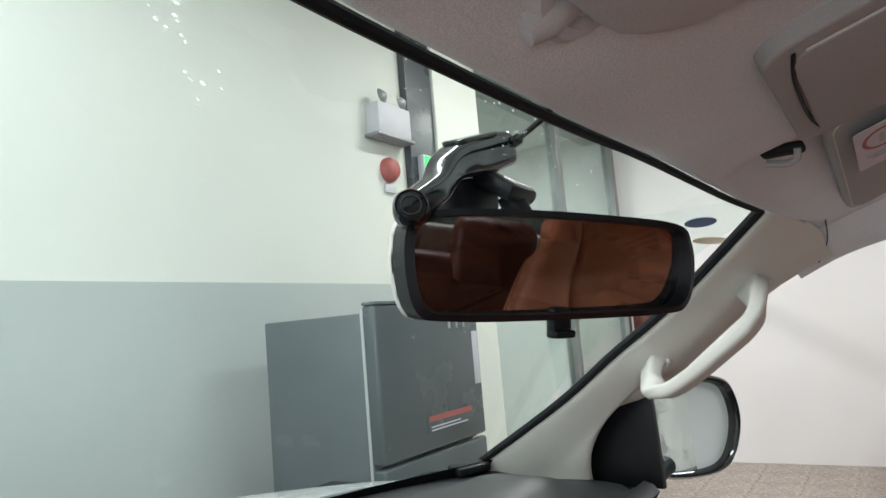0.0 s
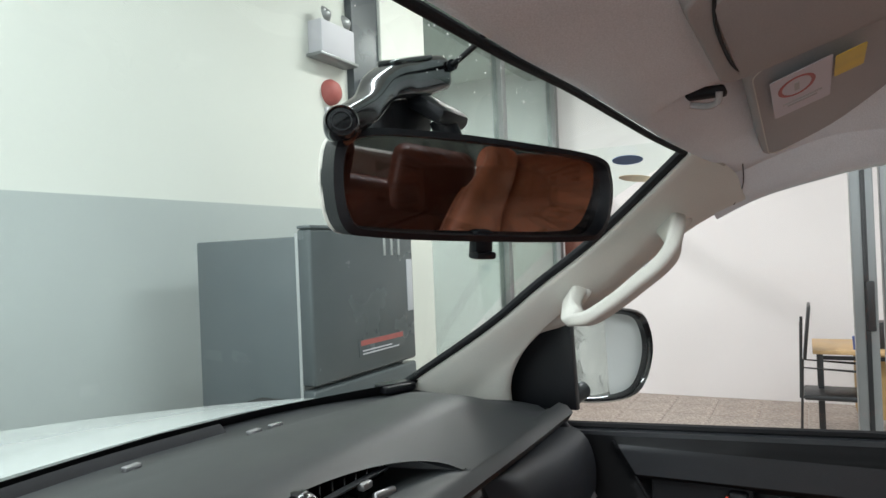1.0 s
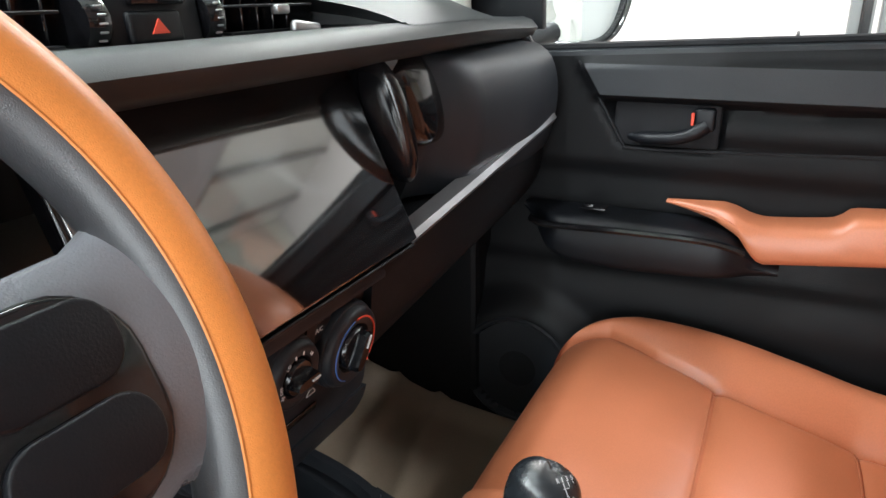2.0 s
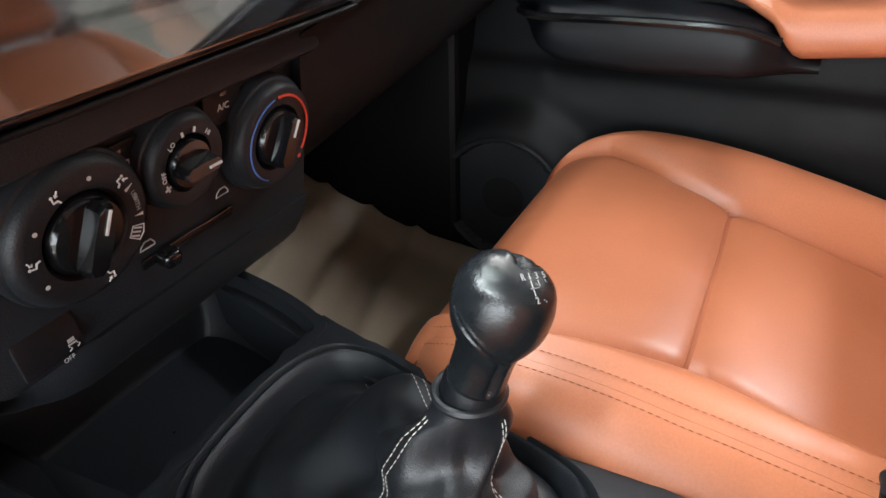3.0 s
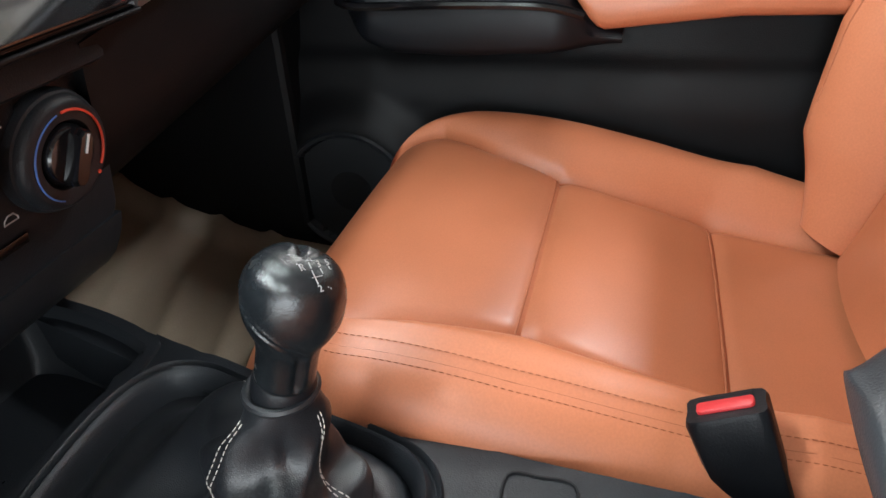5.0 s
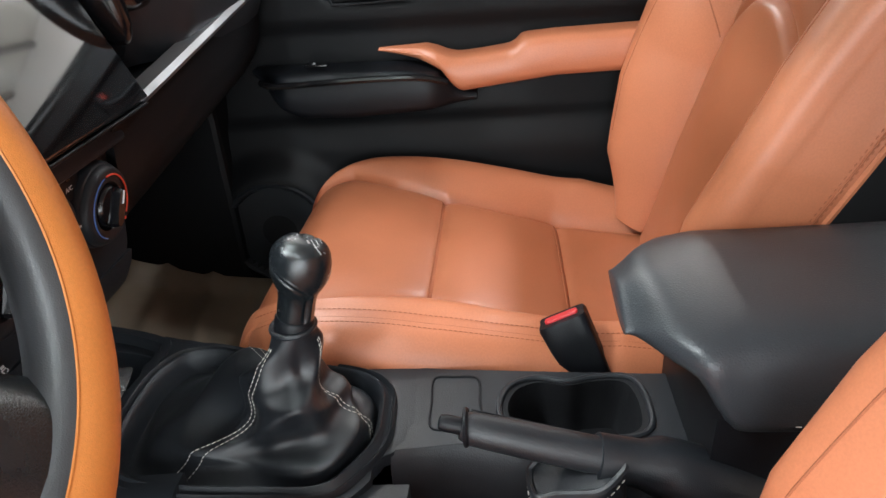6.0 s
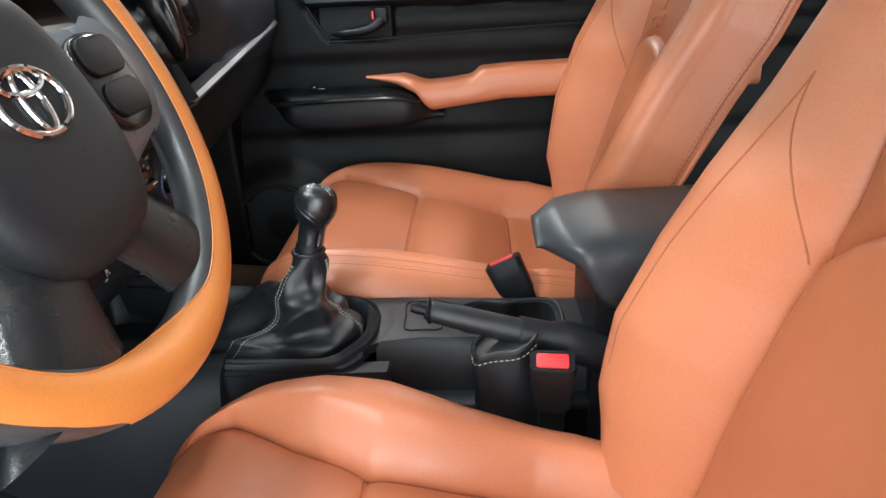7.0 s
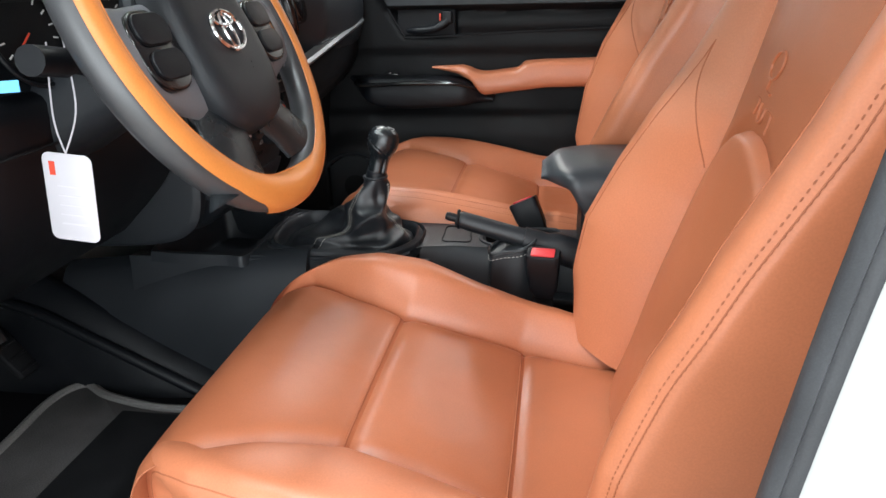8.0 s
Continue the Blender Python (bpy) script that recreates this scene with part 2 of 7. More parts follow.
def thing(name, label, category, group="", kind="", at=(0, 0, 0)):
    """An empty that carries a thing's parts."""
    ob = new(name)
    ob.empty_display_size = 0.02
    ob.location = at
    return tagged(ob, label=label, category=category, group=group, kind=kind)


def xf(bm, m):
    bmesh.ops.transform(bm, matrix=m, verts=bm.verts)
    return bm


def rbox(sx, sy, sz, r=0.005, seg=2, at=(0, 0, 0)):
    """A box with rounded edges, centred at a point."""
    bm = bmesh.new()
    bmesh.ops.create_cube(bm, size=1)
    xf(bm, Matrix.Diagonal((sx, sy, sz, 1)))
    if r:
        bmesh.ops.bevel(bm, geom=bm.edges[:], offset=min(r, 0.49 * min(sx, sy, sz)), segments=seg, affect="EDGES", profile=0.5)
    return xf(bm, Matrix.Translation(at))


def span(x0, x1, y0, y1, z0, z1, r=0.005, seg=2):
    return rbox(x1 - x0, y1 - y0, z1 - z0, r, seg, ((x0 + x1) / 2, (y0 + y1) / 2, (z0 + z1) / 2))


def prism(pts, depth, r=0.0, seg=2):
    """A flat outline in xy given thickness along z, from 0 to depth."""
    bm = bmesh.new()
    f = bm.faces.new([bm.verts.new((x, y, 0)) for x, y in pts])
    ex = bmesh.ops.extrude_face_region(bm, geom=[f])
    bmesh.ops.translate(bm, verts=[v for v in ex["geom"] if isinstance(v, bmesh.types.BMVert)], vec=(0, 0, depth))
    bmesh.ops.recalc_face_normals(bm, faces=bm.faces)
    if r:
        es = [e for e in bm.edges if abs(e.verts[0].co.z - e.verts[1].co.z) < 1e-6]
        bmesh.ops.bevel(bm, geom=es, offset=r, segments=seg, affect="EDGES", profile=0.5)
    return bm


def rounded(w, h, r, n=6):
    """A rounded rectangle's outline, centred."""
    pts = []
    for cx, cy, a0 in ((w / 2 - r, h / 2 - r, 0), (-w / 2 + r, h / 2 - r, 90), (-w / 2 + r, -h / 2 + r, 180), (w / 2 - r, -h / 2 + r, 270)):
        for i in range(n + 1):
            a = radians(a0 + 90 * i / n)
            pts.append((cx + r * math.cos(a), cy + r * math.sin(a)))
    return pts


def loft(rings, closed=True, caps=True, wrap=False):
    """A skin over rings of equally many points."""
    bm = bmesh.new()
    vs = [[bm.verts.new(p) for p in ring] for ring in rings]
    n = len(rings[0])
    pairs = list(zip(vs, vs[1:])) + ([(vs[-1], vs[0])] if wrap else [])
    for a, b in pairs:
        for i in range(n if closed else n - 1):
            j = (i + 1) % n
            bm.faces.new((a[i], a[j], b[j], b[i]))
    if caps and closed and not wrap:
        bm.faces.new(vs[0][::-1])
        bm.faces.new(vs[-1])
    return bm


def smooth_line(pts, n):
    """A rounded line through points, sampled n times."""
    P = [Vector(p) for p in pts]
    if len(P) == 2:
        return [P[0].lerp(P[1], i / (n - 1)) for i in range(n)]
    out = []
    for i in range(n):
        t = i / (n - 1) * (len(P) - 1)
        k = min(int(t), len(P) - 2)
        u = t - k
        p0, p1, p2, p3 = P[max(k - 1, 0)], P[k], P[k + 1], P[min(k + 2, len(P) - 1)]
        out.append(0.5 * ((2 * p1) + (p2 - p0) * u + (2 * p0 - 5 * p1 + 4 * p2 - p3) * u * u + (3 * p1 - p0 - 3 * p2 + p3) * u ** 3))
    return out


def tube(pts, radius, n=8, samples=0, closed=False, flat=1.0):
    """A round bar along points; radius is a number or one per sample."""
    line = smooth_line(pts, samples) if samples else [Vector(p) for p in pts]
    rings, up = [], None
    for i, p in enumerate(line):
        a = line[i - 1] if (i or closed) else line[0]
        b = line[(i + 1) % len(line)] if (i + 1 < len(line) or closed) else line[-1]
        d = (b - a).normalized()
        if up is None:
            up = d.orthogonal().normalized()
        up = (up - d * up.dot(d)).normalized()
        side = d.cross(up)
        r = radius[i] if isinstance(radius, (list, tuple)) else radius
        rings.append([p + (up * math.cos(2 * math.pi * k / n) + side * flat * math.sin(2 * math.pi * k / n)) * r for k in range(n)])
    return loft(rings, wrap=closed)


def lathe(profile, n=32):
    """A turned body round z from (radius, height) pairs."""
    rings = [[(r * math.cos(2 * math.pi * k / n), r * math.sin(2 * math.pi * k / n), z) for k in range(n)] for r, z in profile]
    return loft(rings)


def merge(*bms):
    out = bmesh.new()
    for b in bms:
        me = bpy.data.meshes.new("tmp")
        b.to_mesh(me)
        b.free()
        out.from_mesh(me)
        bpy.data.meshes.remove(me)
    return out


def dashes(line, length, gap, radius, lift=None):
    """Short stitches along a line."""
    out, acc, i = [], 0.0, 0
    L = [Vector(p) for p in line]
    d = [0.0]
    for a, b in zip(L, L[1:]):
        d.append(d[-1] + (b - a).length)

    def at(s):
        for k in range(len(L) - 1):
            if s <= d[k + 1]:
                return L[k].lerp(L[k + 1], (s - d[k]) / max(d[k + 1] - d[k], 1e-9))
        return L[-1]
    s = 0.0
    while s + length < d[-1]:
        out.append(tube([at(s), at(s + length / 2), at(s + length)], [radius * 0.6, radius, radius * 0.6], 5))
        s += length + gap
    return merge(*out)


def lerp(a, b, t):
    return a + (b - a) * t


def step(a, b, t):
    t = min(1, max(0, (t - a) / (b - a)))
    return t * t * (3 - 2 * t)


def table(pairs, x):
    """Piecewise linear look-up."""
    if x <= pairs[0][0]:
        return pairs[0][1]
    for (a, va), (b, vb) in zip(pairs, pairs[1:]):
        if x <= b:
            return lerp(va, vb, (x - a) / (b - a))
    return pairs[-1][1]


def words(text, size, depth, mat, m, parent, name="lettering", label=""):
    """Lettering in the built-in font, as a mesh at a pose."""
    cu = bpy.data.curves.new("text", "FONT")
    cu.body, cu.size, cu.extrude, cu.align_x, cu.align_y = text, size, depth, "CENTER", "CENTER"
    cu.resolution_u = 2
    tmp = bpy.data.objects.new("text", cu)
    scene.collection.objects.link(tmp)
    me = bpy.data.meshes.new_from_object(tmp.evaluated_get(bpy.context.evaluated_depsgraph_get()))
    bpy.data.objects.remove(tmp)
    bpy.data.curves.remove(cu)
    bm = bmesh.new()
    bm.from_mesh(me)
    bpy.data.meshes.remove(me)
    xf(bm, m)
    return part(name, bm, mat, parent, label, smooth=False)

# ---- showroom ----
FRONT_Y, OFFICE_X, LEFT_X, BACK_Y = 2.40, 7.25, -4.2, -6.0


def structure(name, bm, mat, label="", category="", smooth=False):
    return tagged(part(name, bm, mat, None, label, smooth), category=category, kind="structure")


structure("ground", span(-40, 40, -40, 40, -0.20, 0.0, 0), TILE, "polished pale floor tiles of the showroom", "floor")
structure("wall_north", span(LEFT_X, 3.08, FRONT_Y, FRONT_Y + 0.18, 0.0, CEIL_Z, 0), WALL_UP, "white painted showroom wall", "wall")
structure("wall_dado", span(LEFT_X, 3.08, FRONT_Y - 0.006, FRONT_Y - 0.001, 0.0, 1.90, 0), WALL_LOW, "grey-green painted lower half of the wall", "wall")
structure("column_panel", span(3.08, 3.37, FRONT_Y - 0.05, FRONT_Y + 0.18, 0.0, CEIL_Z, 0.004), DARK_GLASS, "dark grey cladding strip on the wall", "column")
structure("pilaster", span(3.37, 3.95, FRONT_Y - 0.07, FRONT_Y + 0.20, 0.0, CEIL_Z, 0.006), WALL_UP, "white painted pilaster beside the glazing", "column")
structure("wall_east", span(OFFICE_X, OFFICE_X + 0.18, BACK_Y, 6.2, 0.0, CEIL_Z, 0), WALL_PINK, "pale pinkish white office wall", "wall")
for wy0, wy1, wz0, wz1 in ((BACK_Y, -3.95, 0.0, CEIL_Z), (1.55, FRONT_Y + 0.18, 0.0, CEIL_Z), (-3.95, 1.55, 0.0, 0.30), (-3.95, 1.55, 3.0, CEIL_Z)):
    structure("wall_west", span(LEFT_X - 0.18, LEFT_X, wy0, wy1, wz0, wz1, 0), WALL_UP, "white painted wall round the added glazed front", "wall")
# unseen glazed front, invented as an opening for the west fill light
front = thing("added_window", "aluminium-framed glazed front, added out of view round the fill light", "window", kind="structure")
for wy in (-3.90, -2.55, -1.20, 0.15, 1.50):
    part("frame_post", span(LEFT_X - 0.13, LEFT_X - 0.05, wy - 0.04, wy + 0.04, 0.30, 3.0, 0.004), ALU, front)
for k in range(4):
    pn = part("pane", span(LEFT_X - 0.095, LEFT_X - 0.087, -3.86 + 1.35 * k, -2.59 + 1.35 * k, 0.30, 3.0, 0), SHOP_GLASS, front, smooth=False)
    pn.visible_shadow = False
structure("wall_south", span(LEFT_X, OFFICE_X, BACK_Y - 0.18, BACK_Y, 0.0, CEIL_Z, 0), WALL_UP, "white painted rear wall", "wall")
structure("wall_back_room", span(3.05, OFFICE_X, 6.2, 6.38, 0.0, CEIL_Z, 0), WALL_UP, "pale wall of the room behind the glazing", "wall")
structure("wall_back_room_side", span(2.9, 3.05, FRONT_Y + 0.18, 6.2, 0.0, CEIL_Z, 0), WALL_UP, "pale side wall behind the glazing", "wall")
structure("ceiling", span(LEFT_X - 0.2, OFFICE_X + 0.2, BACK_Y - 0.2, 6.4, CEIL_Z, CEIL_Z + 0.15, 0), CEIL, "white plastered showroom ceiling", "ceiling")

for i in range(5):
    beam_y = -5.0 + i * 1.9
    structure("ceiling_beam", span(LEFT_X, OFFICE_X, beam_y, beam_y + 0.16, CEIL_Z - 0.12, CEIL_Z, 0.01), ALU, "grey ceiling beam", "beam")

# bodies for the added lamps, unseen under the ceiling
lamp = None
for lx, ly, watts in LAMPS:
    if lamp is None:
        lamp = thing("fill_ceiling_lamp", "white linear ceiling lamp with a glowing diffuser, added out of view as fill light", "lamp", group="ceiling lamps", at=(lx, ly, CEIL_Z))
        part("housing", span(-0.63, 0.63, -0.14, 0.14, -0.05, 0.0, 0.008), LAMP_BODY, lamp)
        part("diffuser", span(-0.60, 0.60, -0.12, 0.12, -0.062, -0.050, 0.004), LAMP_GLOW, lamp, "glowing diffuser")
    else:
        copy_thing(lamp, Matrix.Translation((lx, ly, CEIL_Z)))

# glazed partition beside the pilaster
glazing = tagged(thing("window_1", "aluminium-framed glass partition", "window", kind="structure"))
for gx in (4.01, 5.60, 7.14):
    part("frame_post", span(gx - 0.05, gx + 0.05, FRONT_Y, FRONT_Y + 0.10, 0.0, CEIL_Z, 0.004), ALU, glazing)
for gz in (0.06, 2.42):
    part("frame_rail", span(4.06, 7.09, FRONT_Y + 0.01, FRONT_Y + 0.09, gz - 0.05, gz + 0.05, 0.004), ALU, glazing)
for a, b in ((4.06, 5.55), (5.65, 7.09)):
    for za, zb in ((0.11, 2.37), (2.47, 3.69)):
        p = part("pane", span(a, b, FRONT_Y + 0.045, FRONT_Y + 0.053, za, zb, 0), SHOP_GLASS, glazing, smooth=False)
        p.visible_shadow = False

# free-standing posts of the sliding doors
for py, wx in ((-0.258, 0.0), (-0.376, 0.04)):
    post = thing("door_post", "grey aluminium sliding door post with a dark lock", "door frame", group="door posts", at=(3.2 + wx, py, 0))
    part("profile", span(-0.05, 0.05, -0.045, 0.045, 0.0, CEIL_Z, 0.006), ALU, post)
    part("groove", span(-0.056, -0.050, -0.014, 0.006, 0.0, 3.4, 0.001), STEEL, post)
    if wx == 0:
        part("lock", span(-0.066, -0.050, -0.034, 0.0, 1.20, 1.42, 0.006), STEEL, post, "black lock handle")

# brown door at the far corner
bd = thing("door_1", "dark brown wooden door with a frame", "door", kind="structure")
part("door_frame", merge(span(OFFICE_X - 0.05, OFFICE_X - 0.002, 1.86, 1.96, 0, 2.15, 0.004), span(OFFICE_X - 0.05, OFFICE_X - 0.002, 1.96, 2.39, 2.05, 2.15, 0.004)), BROWN_WOOD, bd)
part("door_leaf", span(OFFICE_X - 0.03, OFFICE_X - 0.003, 1.96, 2.39, 0.01, 2.05, 0.003), BROWN_WOOD, bd)
part("door_handle", tube([(OFFICE_X - 0.03, 2.02, 1.02), (OFFICE_X - 0.09, 2.02, 1.02), (OFFICE_X - 0.09, 2.13, 1.02)], 0.010, 8), SATIN, bd)


def socket(x, y, z, sx):
    t = thing("wall_socket", "small white wall socket plate", "socket", at=(x, y, z))
    part("plate", span(-0.012, 0, -sx, sx, -0.04, 0.04, 0.004), PAPER, t)
    for s in (-0.02, 0.02):
        part("hole", span(-0.0135, -0.011, s - 0.004, s + 0.004, -0.012, 0.012, 0.001), PRINT_GREY, t)


socket(OFFICE_X, 1.50, 1.42, 0.045)

# refrigerator
fr = thing("refrigerator", "tall graphite grey refrigerator standing by the wall", "refrigerator", at=(1.515, 1.485, 0))
fr.scale = (1.10, 0.92, 1.0)
part("body", span(0.0, 0.63, 0.07, 0.60, 0.04, 1.70, 0.008), FRIDGE, fr)
part("lower_door", span(-0.004, 0.634, 0.0, 0.065, 0.06, 1.16, 0.012, 3), FRIDGE_DOOR, fr)
part("upper_door", span(-0.004, 0.634, 0.0, 0.065, 1.172, 1.725, 0.012, 3), FRIDGE_DOOR, fr)
part("gasket", merge(span(0.01, 0.62, 0.064, 0.071, 0.06, 1.71, 0.001), span(-0.0045, 0.0, 0.058, 0.072, 0.06, 1.71, 0.001)), PRINT_GREY, fr, "pale door gasket")
part("top_cap", span(-0.006, 0.636, -0.004, 0.06, 1.725, 1.737, 0.004), FRIDGE, fr)
sticker = part("energy_label", span(0.24, 0.54, -0.003, 0.001, 1.235, 1.30, 0.001), FRIDGE_DOOR, fr, "faded dark sticker with a red band")
part("label_band", span(0.25, 0.53, -0.0045, -0.002, 1.278, 1.298, 0), RED_INK, sticker)
part("label_line", merge(*[span(0.26, 0.50 - 0.05 * k, -0.0045, -0.002, 1.243 + 0.012 * k, 1.248 + 0.012 * k, 0) for k in range(2)]), PAPER, sticker)
part("side_label", span(0.58, 0.62, -0.003, 0.001, 1.38, 1.60, 0.001), PAPER, fr, "pale strip label")
# three pale strips drawn on the door in place of a reflection
part("painted_reflection", merge(*[span(0.42 + 0.05 * k, 0.435 + 0.05 * k, -0.003, 0.001, 1.62, 1.70, 0.001) for k in range(3)]), PRINT_GREY, fr, "small pale strips painted as a reflection")
for fx, fy in ((0.06, 0.06), (0.57, 0.06), (0.06, 0.55), (0.57, 0.55)):
    part("foot", xf(lathe([(0.02, 0), (0.02, 0.04)], 12), Matrix.Translation((fx, fy, 0))), STEEL, fr)

# wall clutter beside the dark strip
bx = thing("wall_speaker_box", "pale wall box with two round grey horns", "speaker", at=(2.87, FRONT_Y, 2.80))
part("box", span(-0.16, 0.16, -0.10, 0.0, -0.03, 0.16, 0.01), PAPER, bx)
part("bracket", span(-0.18, 0.18, -0.11, 0.0, -0.05, -0.03, 0.006), ALU, bx)
for sx in (-0.09, 0.10):
    part("horn", xf(lathe([(0.015, 0.02), (0.040, 0.0), (0.050, -0.012), (0.036, -0.012), (0.012, -0.003)], 20), Matrix.Translation((sx, -0.09, 0.20)) @ pose(0, 0, 0, 80, 0, 12)), ALU, bx)
sign = thing("exit_lamp", "small green glowing exit lamp", "lamp", at=(3.22, FRONT_Y - 0.05, 2.62))
part("case", span(-0.08, 0.08, -0.05, 0.0, -0.09, 0.09, 0.008), PAPER, sign)
part("lens", span(-0.07, 0.07, -0.056, -0.050, -0.08, 0.08, 0.003), LED_GREEN, sign, "green glowing lens")
vl = thing("fire_alarm", "red wall alarm bell", "alarm", at=(2.89, FRONT_Y, 2.585))
part("bell", xf(lathe([(0.075, 0.0), (0.075, 0.025), (0.056, 0.055), (0.022, 0.068)], 24), pose(0, 0, 0, 90, 0, 0)), RED_INK, vl)
part("mount", span(-0.05, 0.05, -0.02, 0, -0.14, -0.09, 0.004), PAPER, vl)

# office desk and chair
desk = thing("office_desk", "beech-topped desk on black steel legs", "desk", at=(5.60, -0.05, 0))
part("tabletop", span(0.0, 0.70, -1.30, 0.0, 0.725, 0.755, 0.005), WOOD, desk)
for dx, dy in ((0.04, -0.05), (0.66, -0.05), (0.04, -1.25), (0.66, -1.25)):
    part("leg", span(dx - 0.02, dx + 0.02, dy - 0.02, dy + 0.02, 0, 0.725, 0.003), STEEL, desk)
part("rail", merge(span(0.03, 0.67, -0.065, -0.035, 0.60, 0.63, 0.003), span(0.03, 0.05, -1.25, -0.05, 0.68, 0.71, 0.003)), STEEL, desk)
part("drawer_box", span(0.22, 0.66, -1.10, -0.30, 0.20, 0.70, 0.006), CARDBOARD, desk)
chair = thing("office_chair", "black chair with a dark tube frame", "chair", at=(5.55, 0.02, 0))
part("backrest", xf(span(-0.20, 0.20, -0.012, 0.012, 0.72, 1.12, 0.01), pose(0, 0.06, 0.0, 6, 0, 0)), STEEL, chair)
part("seat", span(-0.20, 0.20, -0.42, 0.0, 0.42, 0.46, 0.015), STEEL, chair)
part("frame", merge(tube([(-0.19, 0.0, 1.0), (-0.19, 0.02, 0.44), (-0.19, -0.40, 0.43), (-0.19, -0.42, 0.0)], 0.011, 8), tube([(0.19, 0.0, 1.0), (0.19, 0.02, 0.44), (0.19, -0.40, 0.43), (0.19, -0.42, 0.0)], 0.011, 8),
     tube([(-0.19, 0.03, 0.0), (-0.19, 0.0, 0.66), (-0.19, -0.40, 0.64)], 0.010, 8), tube([(0.19, 0.03, 0.0), (0.19, 0.0, 0.66), (0.19, -0.40, 0.64)], 0.010, 8)), STEEL, chair)
cup = thing("pen_cup", "blue plastic pen cup with pens", "pen cup", at=(5.70, -0.36, 0.755))
part("cup", xf(lathe([(0.035, 0), (0.04, 0.10), (0.036, 0.10), (0.032, 0.01)], 20), Matrix()), BLUE_PLASTIC, cup)
for k, (px, pm) in enumerate(((0.01, RED), (-0.012, STEEL), (0.0, PAPER))):
    part("pen", tube([(px, 0.0, 0.02), (px * 2.2, 0.012 * k, 0.19)], 0.005, 6), pm, cup)
pp = thing("paper_stack", "stack of loose white papers", "papers", at=(5.80, -0.75, 0.755))
part("sheets", merge(*[xf(rbox(0.21, 0.30, 0.004, 0.0, 1), pose(0, 0, 0.002 + 0.004 * k, 0, 0, (k * 37) % 17 - 8)) for k in range(7)]), PAPER, pp)
tray = thing("letter_tray", "dark letter tray on the desk", "tray", at=(5.85, -0.55, 0.755))
part("box", span(-0.10, 0.10, -0.07, 0.07, 0.0, 0.20, 0.006), STEEL, tray)

# ---- car shell ----
shell = thing("pickup_truck", "white pickup cabin shell with bonnet and roof", "car")


def hood_z(x, y):
    return 1.394 - 0.150 * max(0.0, y - 0.8) ** 1.15 - 0.07 * (abs(x - 0.02) / 0.78) ** 3


rings = []
for i in range(15):
    y = 0.76 + 1.04 * i / 14
    w = 0.80 - 0.06 * (i / 14) ** 2
    top = [(0.02 + w * s, y, hood_z(0.02 + w * s, y)) for s in [k / 12 - 1 for k in range(25)]]
    rings.append(top + [(0.02 + w, y, 0.62), (0.02 - w, y, 0.62)])
part("hood", loft(rings), WHITE_PAINT, shell, "white painted bonnet", angle=50)
cowl = []
for i in range(17):
    x = -0.74 + 1.5 * i / 16
    yb = 0.715 - 0.13 * (abs(x - 0.1) / 0.6) ** 2
    cowl.append([(x, yb, 1.372), (x, yb + 0.02, 1.364), (x, 0.79, 1.350), (x, 0.79, 1.30), (x, yb, 1.30)])
part("cowl", loft(cowl), RUBBER, shell, "black plastic cowl under the windscreen")

# chassis and wheels under the cabin
part("chassis", span(-0.52, 0.56, -1.30, 1.78, 0.34, 0.46, 0.02), STEEL, shell, "black steel chassis")
for wx, wy in ((-0.70, 1.28), (0.74, 1.28), (-0.70, -0.98), (0.74, -0.98)):
    wheel_m = Matrix.Translation((wx, wy, 0.36)) @ pose(0, 0, 0, 0, 90, 0)
    wh = part("tyre", xf(lathe([(0.21, -0.10), (0.32, -0.115), (0.352, -0.09), (0.36, -0.03), (0.36, 0.03), (0.352, 0.09), (0.32, 0.115), (0.21, 0.10)], 40), wheel_m), RUBBER, shell, "black rubber tyre")
    part("rim", xf(lathe([(0.215, -0.095), (0.19, -0.06), (0.05, -0.05), (0.05, 0.05), (0.19, 0.06), (0.215, 0.095)], 32), wheel_m), SATIN, wh, "silver wheel rim")

# roof: outer skin and headliner
HEAD = [(-0.52, 0.06, 1.715), (-0.40, 0.10, 1.730), (-0.20, 0.122, 1.739), (0.0, 0.121, 1.740), (0.12, 0.114, 1.740), (0.25, 0.106, 1.736), (0.36, 0.097, 1.731), (0.455, 0.082, 1.725), (0.53, 0.055, 1.712)]


def head_edge(x):
    return table([(p[0], p[1]) for p in HEAD], x), table([(p[0], p[2]) for p in HEAD], x)


def roof_z(x):
    """Headliner height across the cabin."""
    return 1.815 - 0.085 * (abs(x) / 0.58) ** 3


rings = []
for i in range(115):
    x = -0.57 + 1.14 * i / 114
    ey, ez = head_edge(x)
    rz = roof_z(x)
    bulge = step(-0.24, -0.06, x) * (1 - step(0.222, 0.246, x))      # swollen middle that carries the console
    prof = [(ey + 0.006, ez + 0.012), (ey - 0.004, ez - 0.004), (ey - 0.02, ez - 0.004 - 0.002 * bulge)]
    prof += [(ey - d_, lerp(lerp(ez, rz, q_), 1.7425 + 0.30 * (d_ - 0.05), bulge)) for d_, q_ in ((0.05, 0.22), (0.085, 0.55), (0.13, 0.85), (0.19, 1.0))]
    line = smooth_line([(x, a, b) for a, b in prof], 22)
    line += [Vector((x, y, rz + 0.01 * step(-0.2, -1.0, y))) for y in (-0.2, -0.4, -0.7, -1.0, -1.25)]
    line += [Vector((x, -1.25, rz + 0.05)), Vector((x, ey + 0.02, rz + 0.05))]
    rings.append(line)
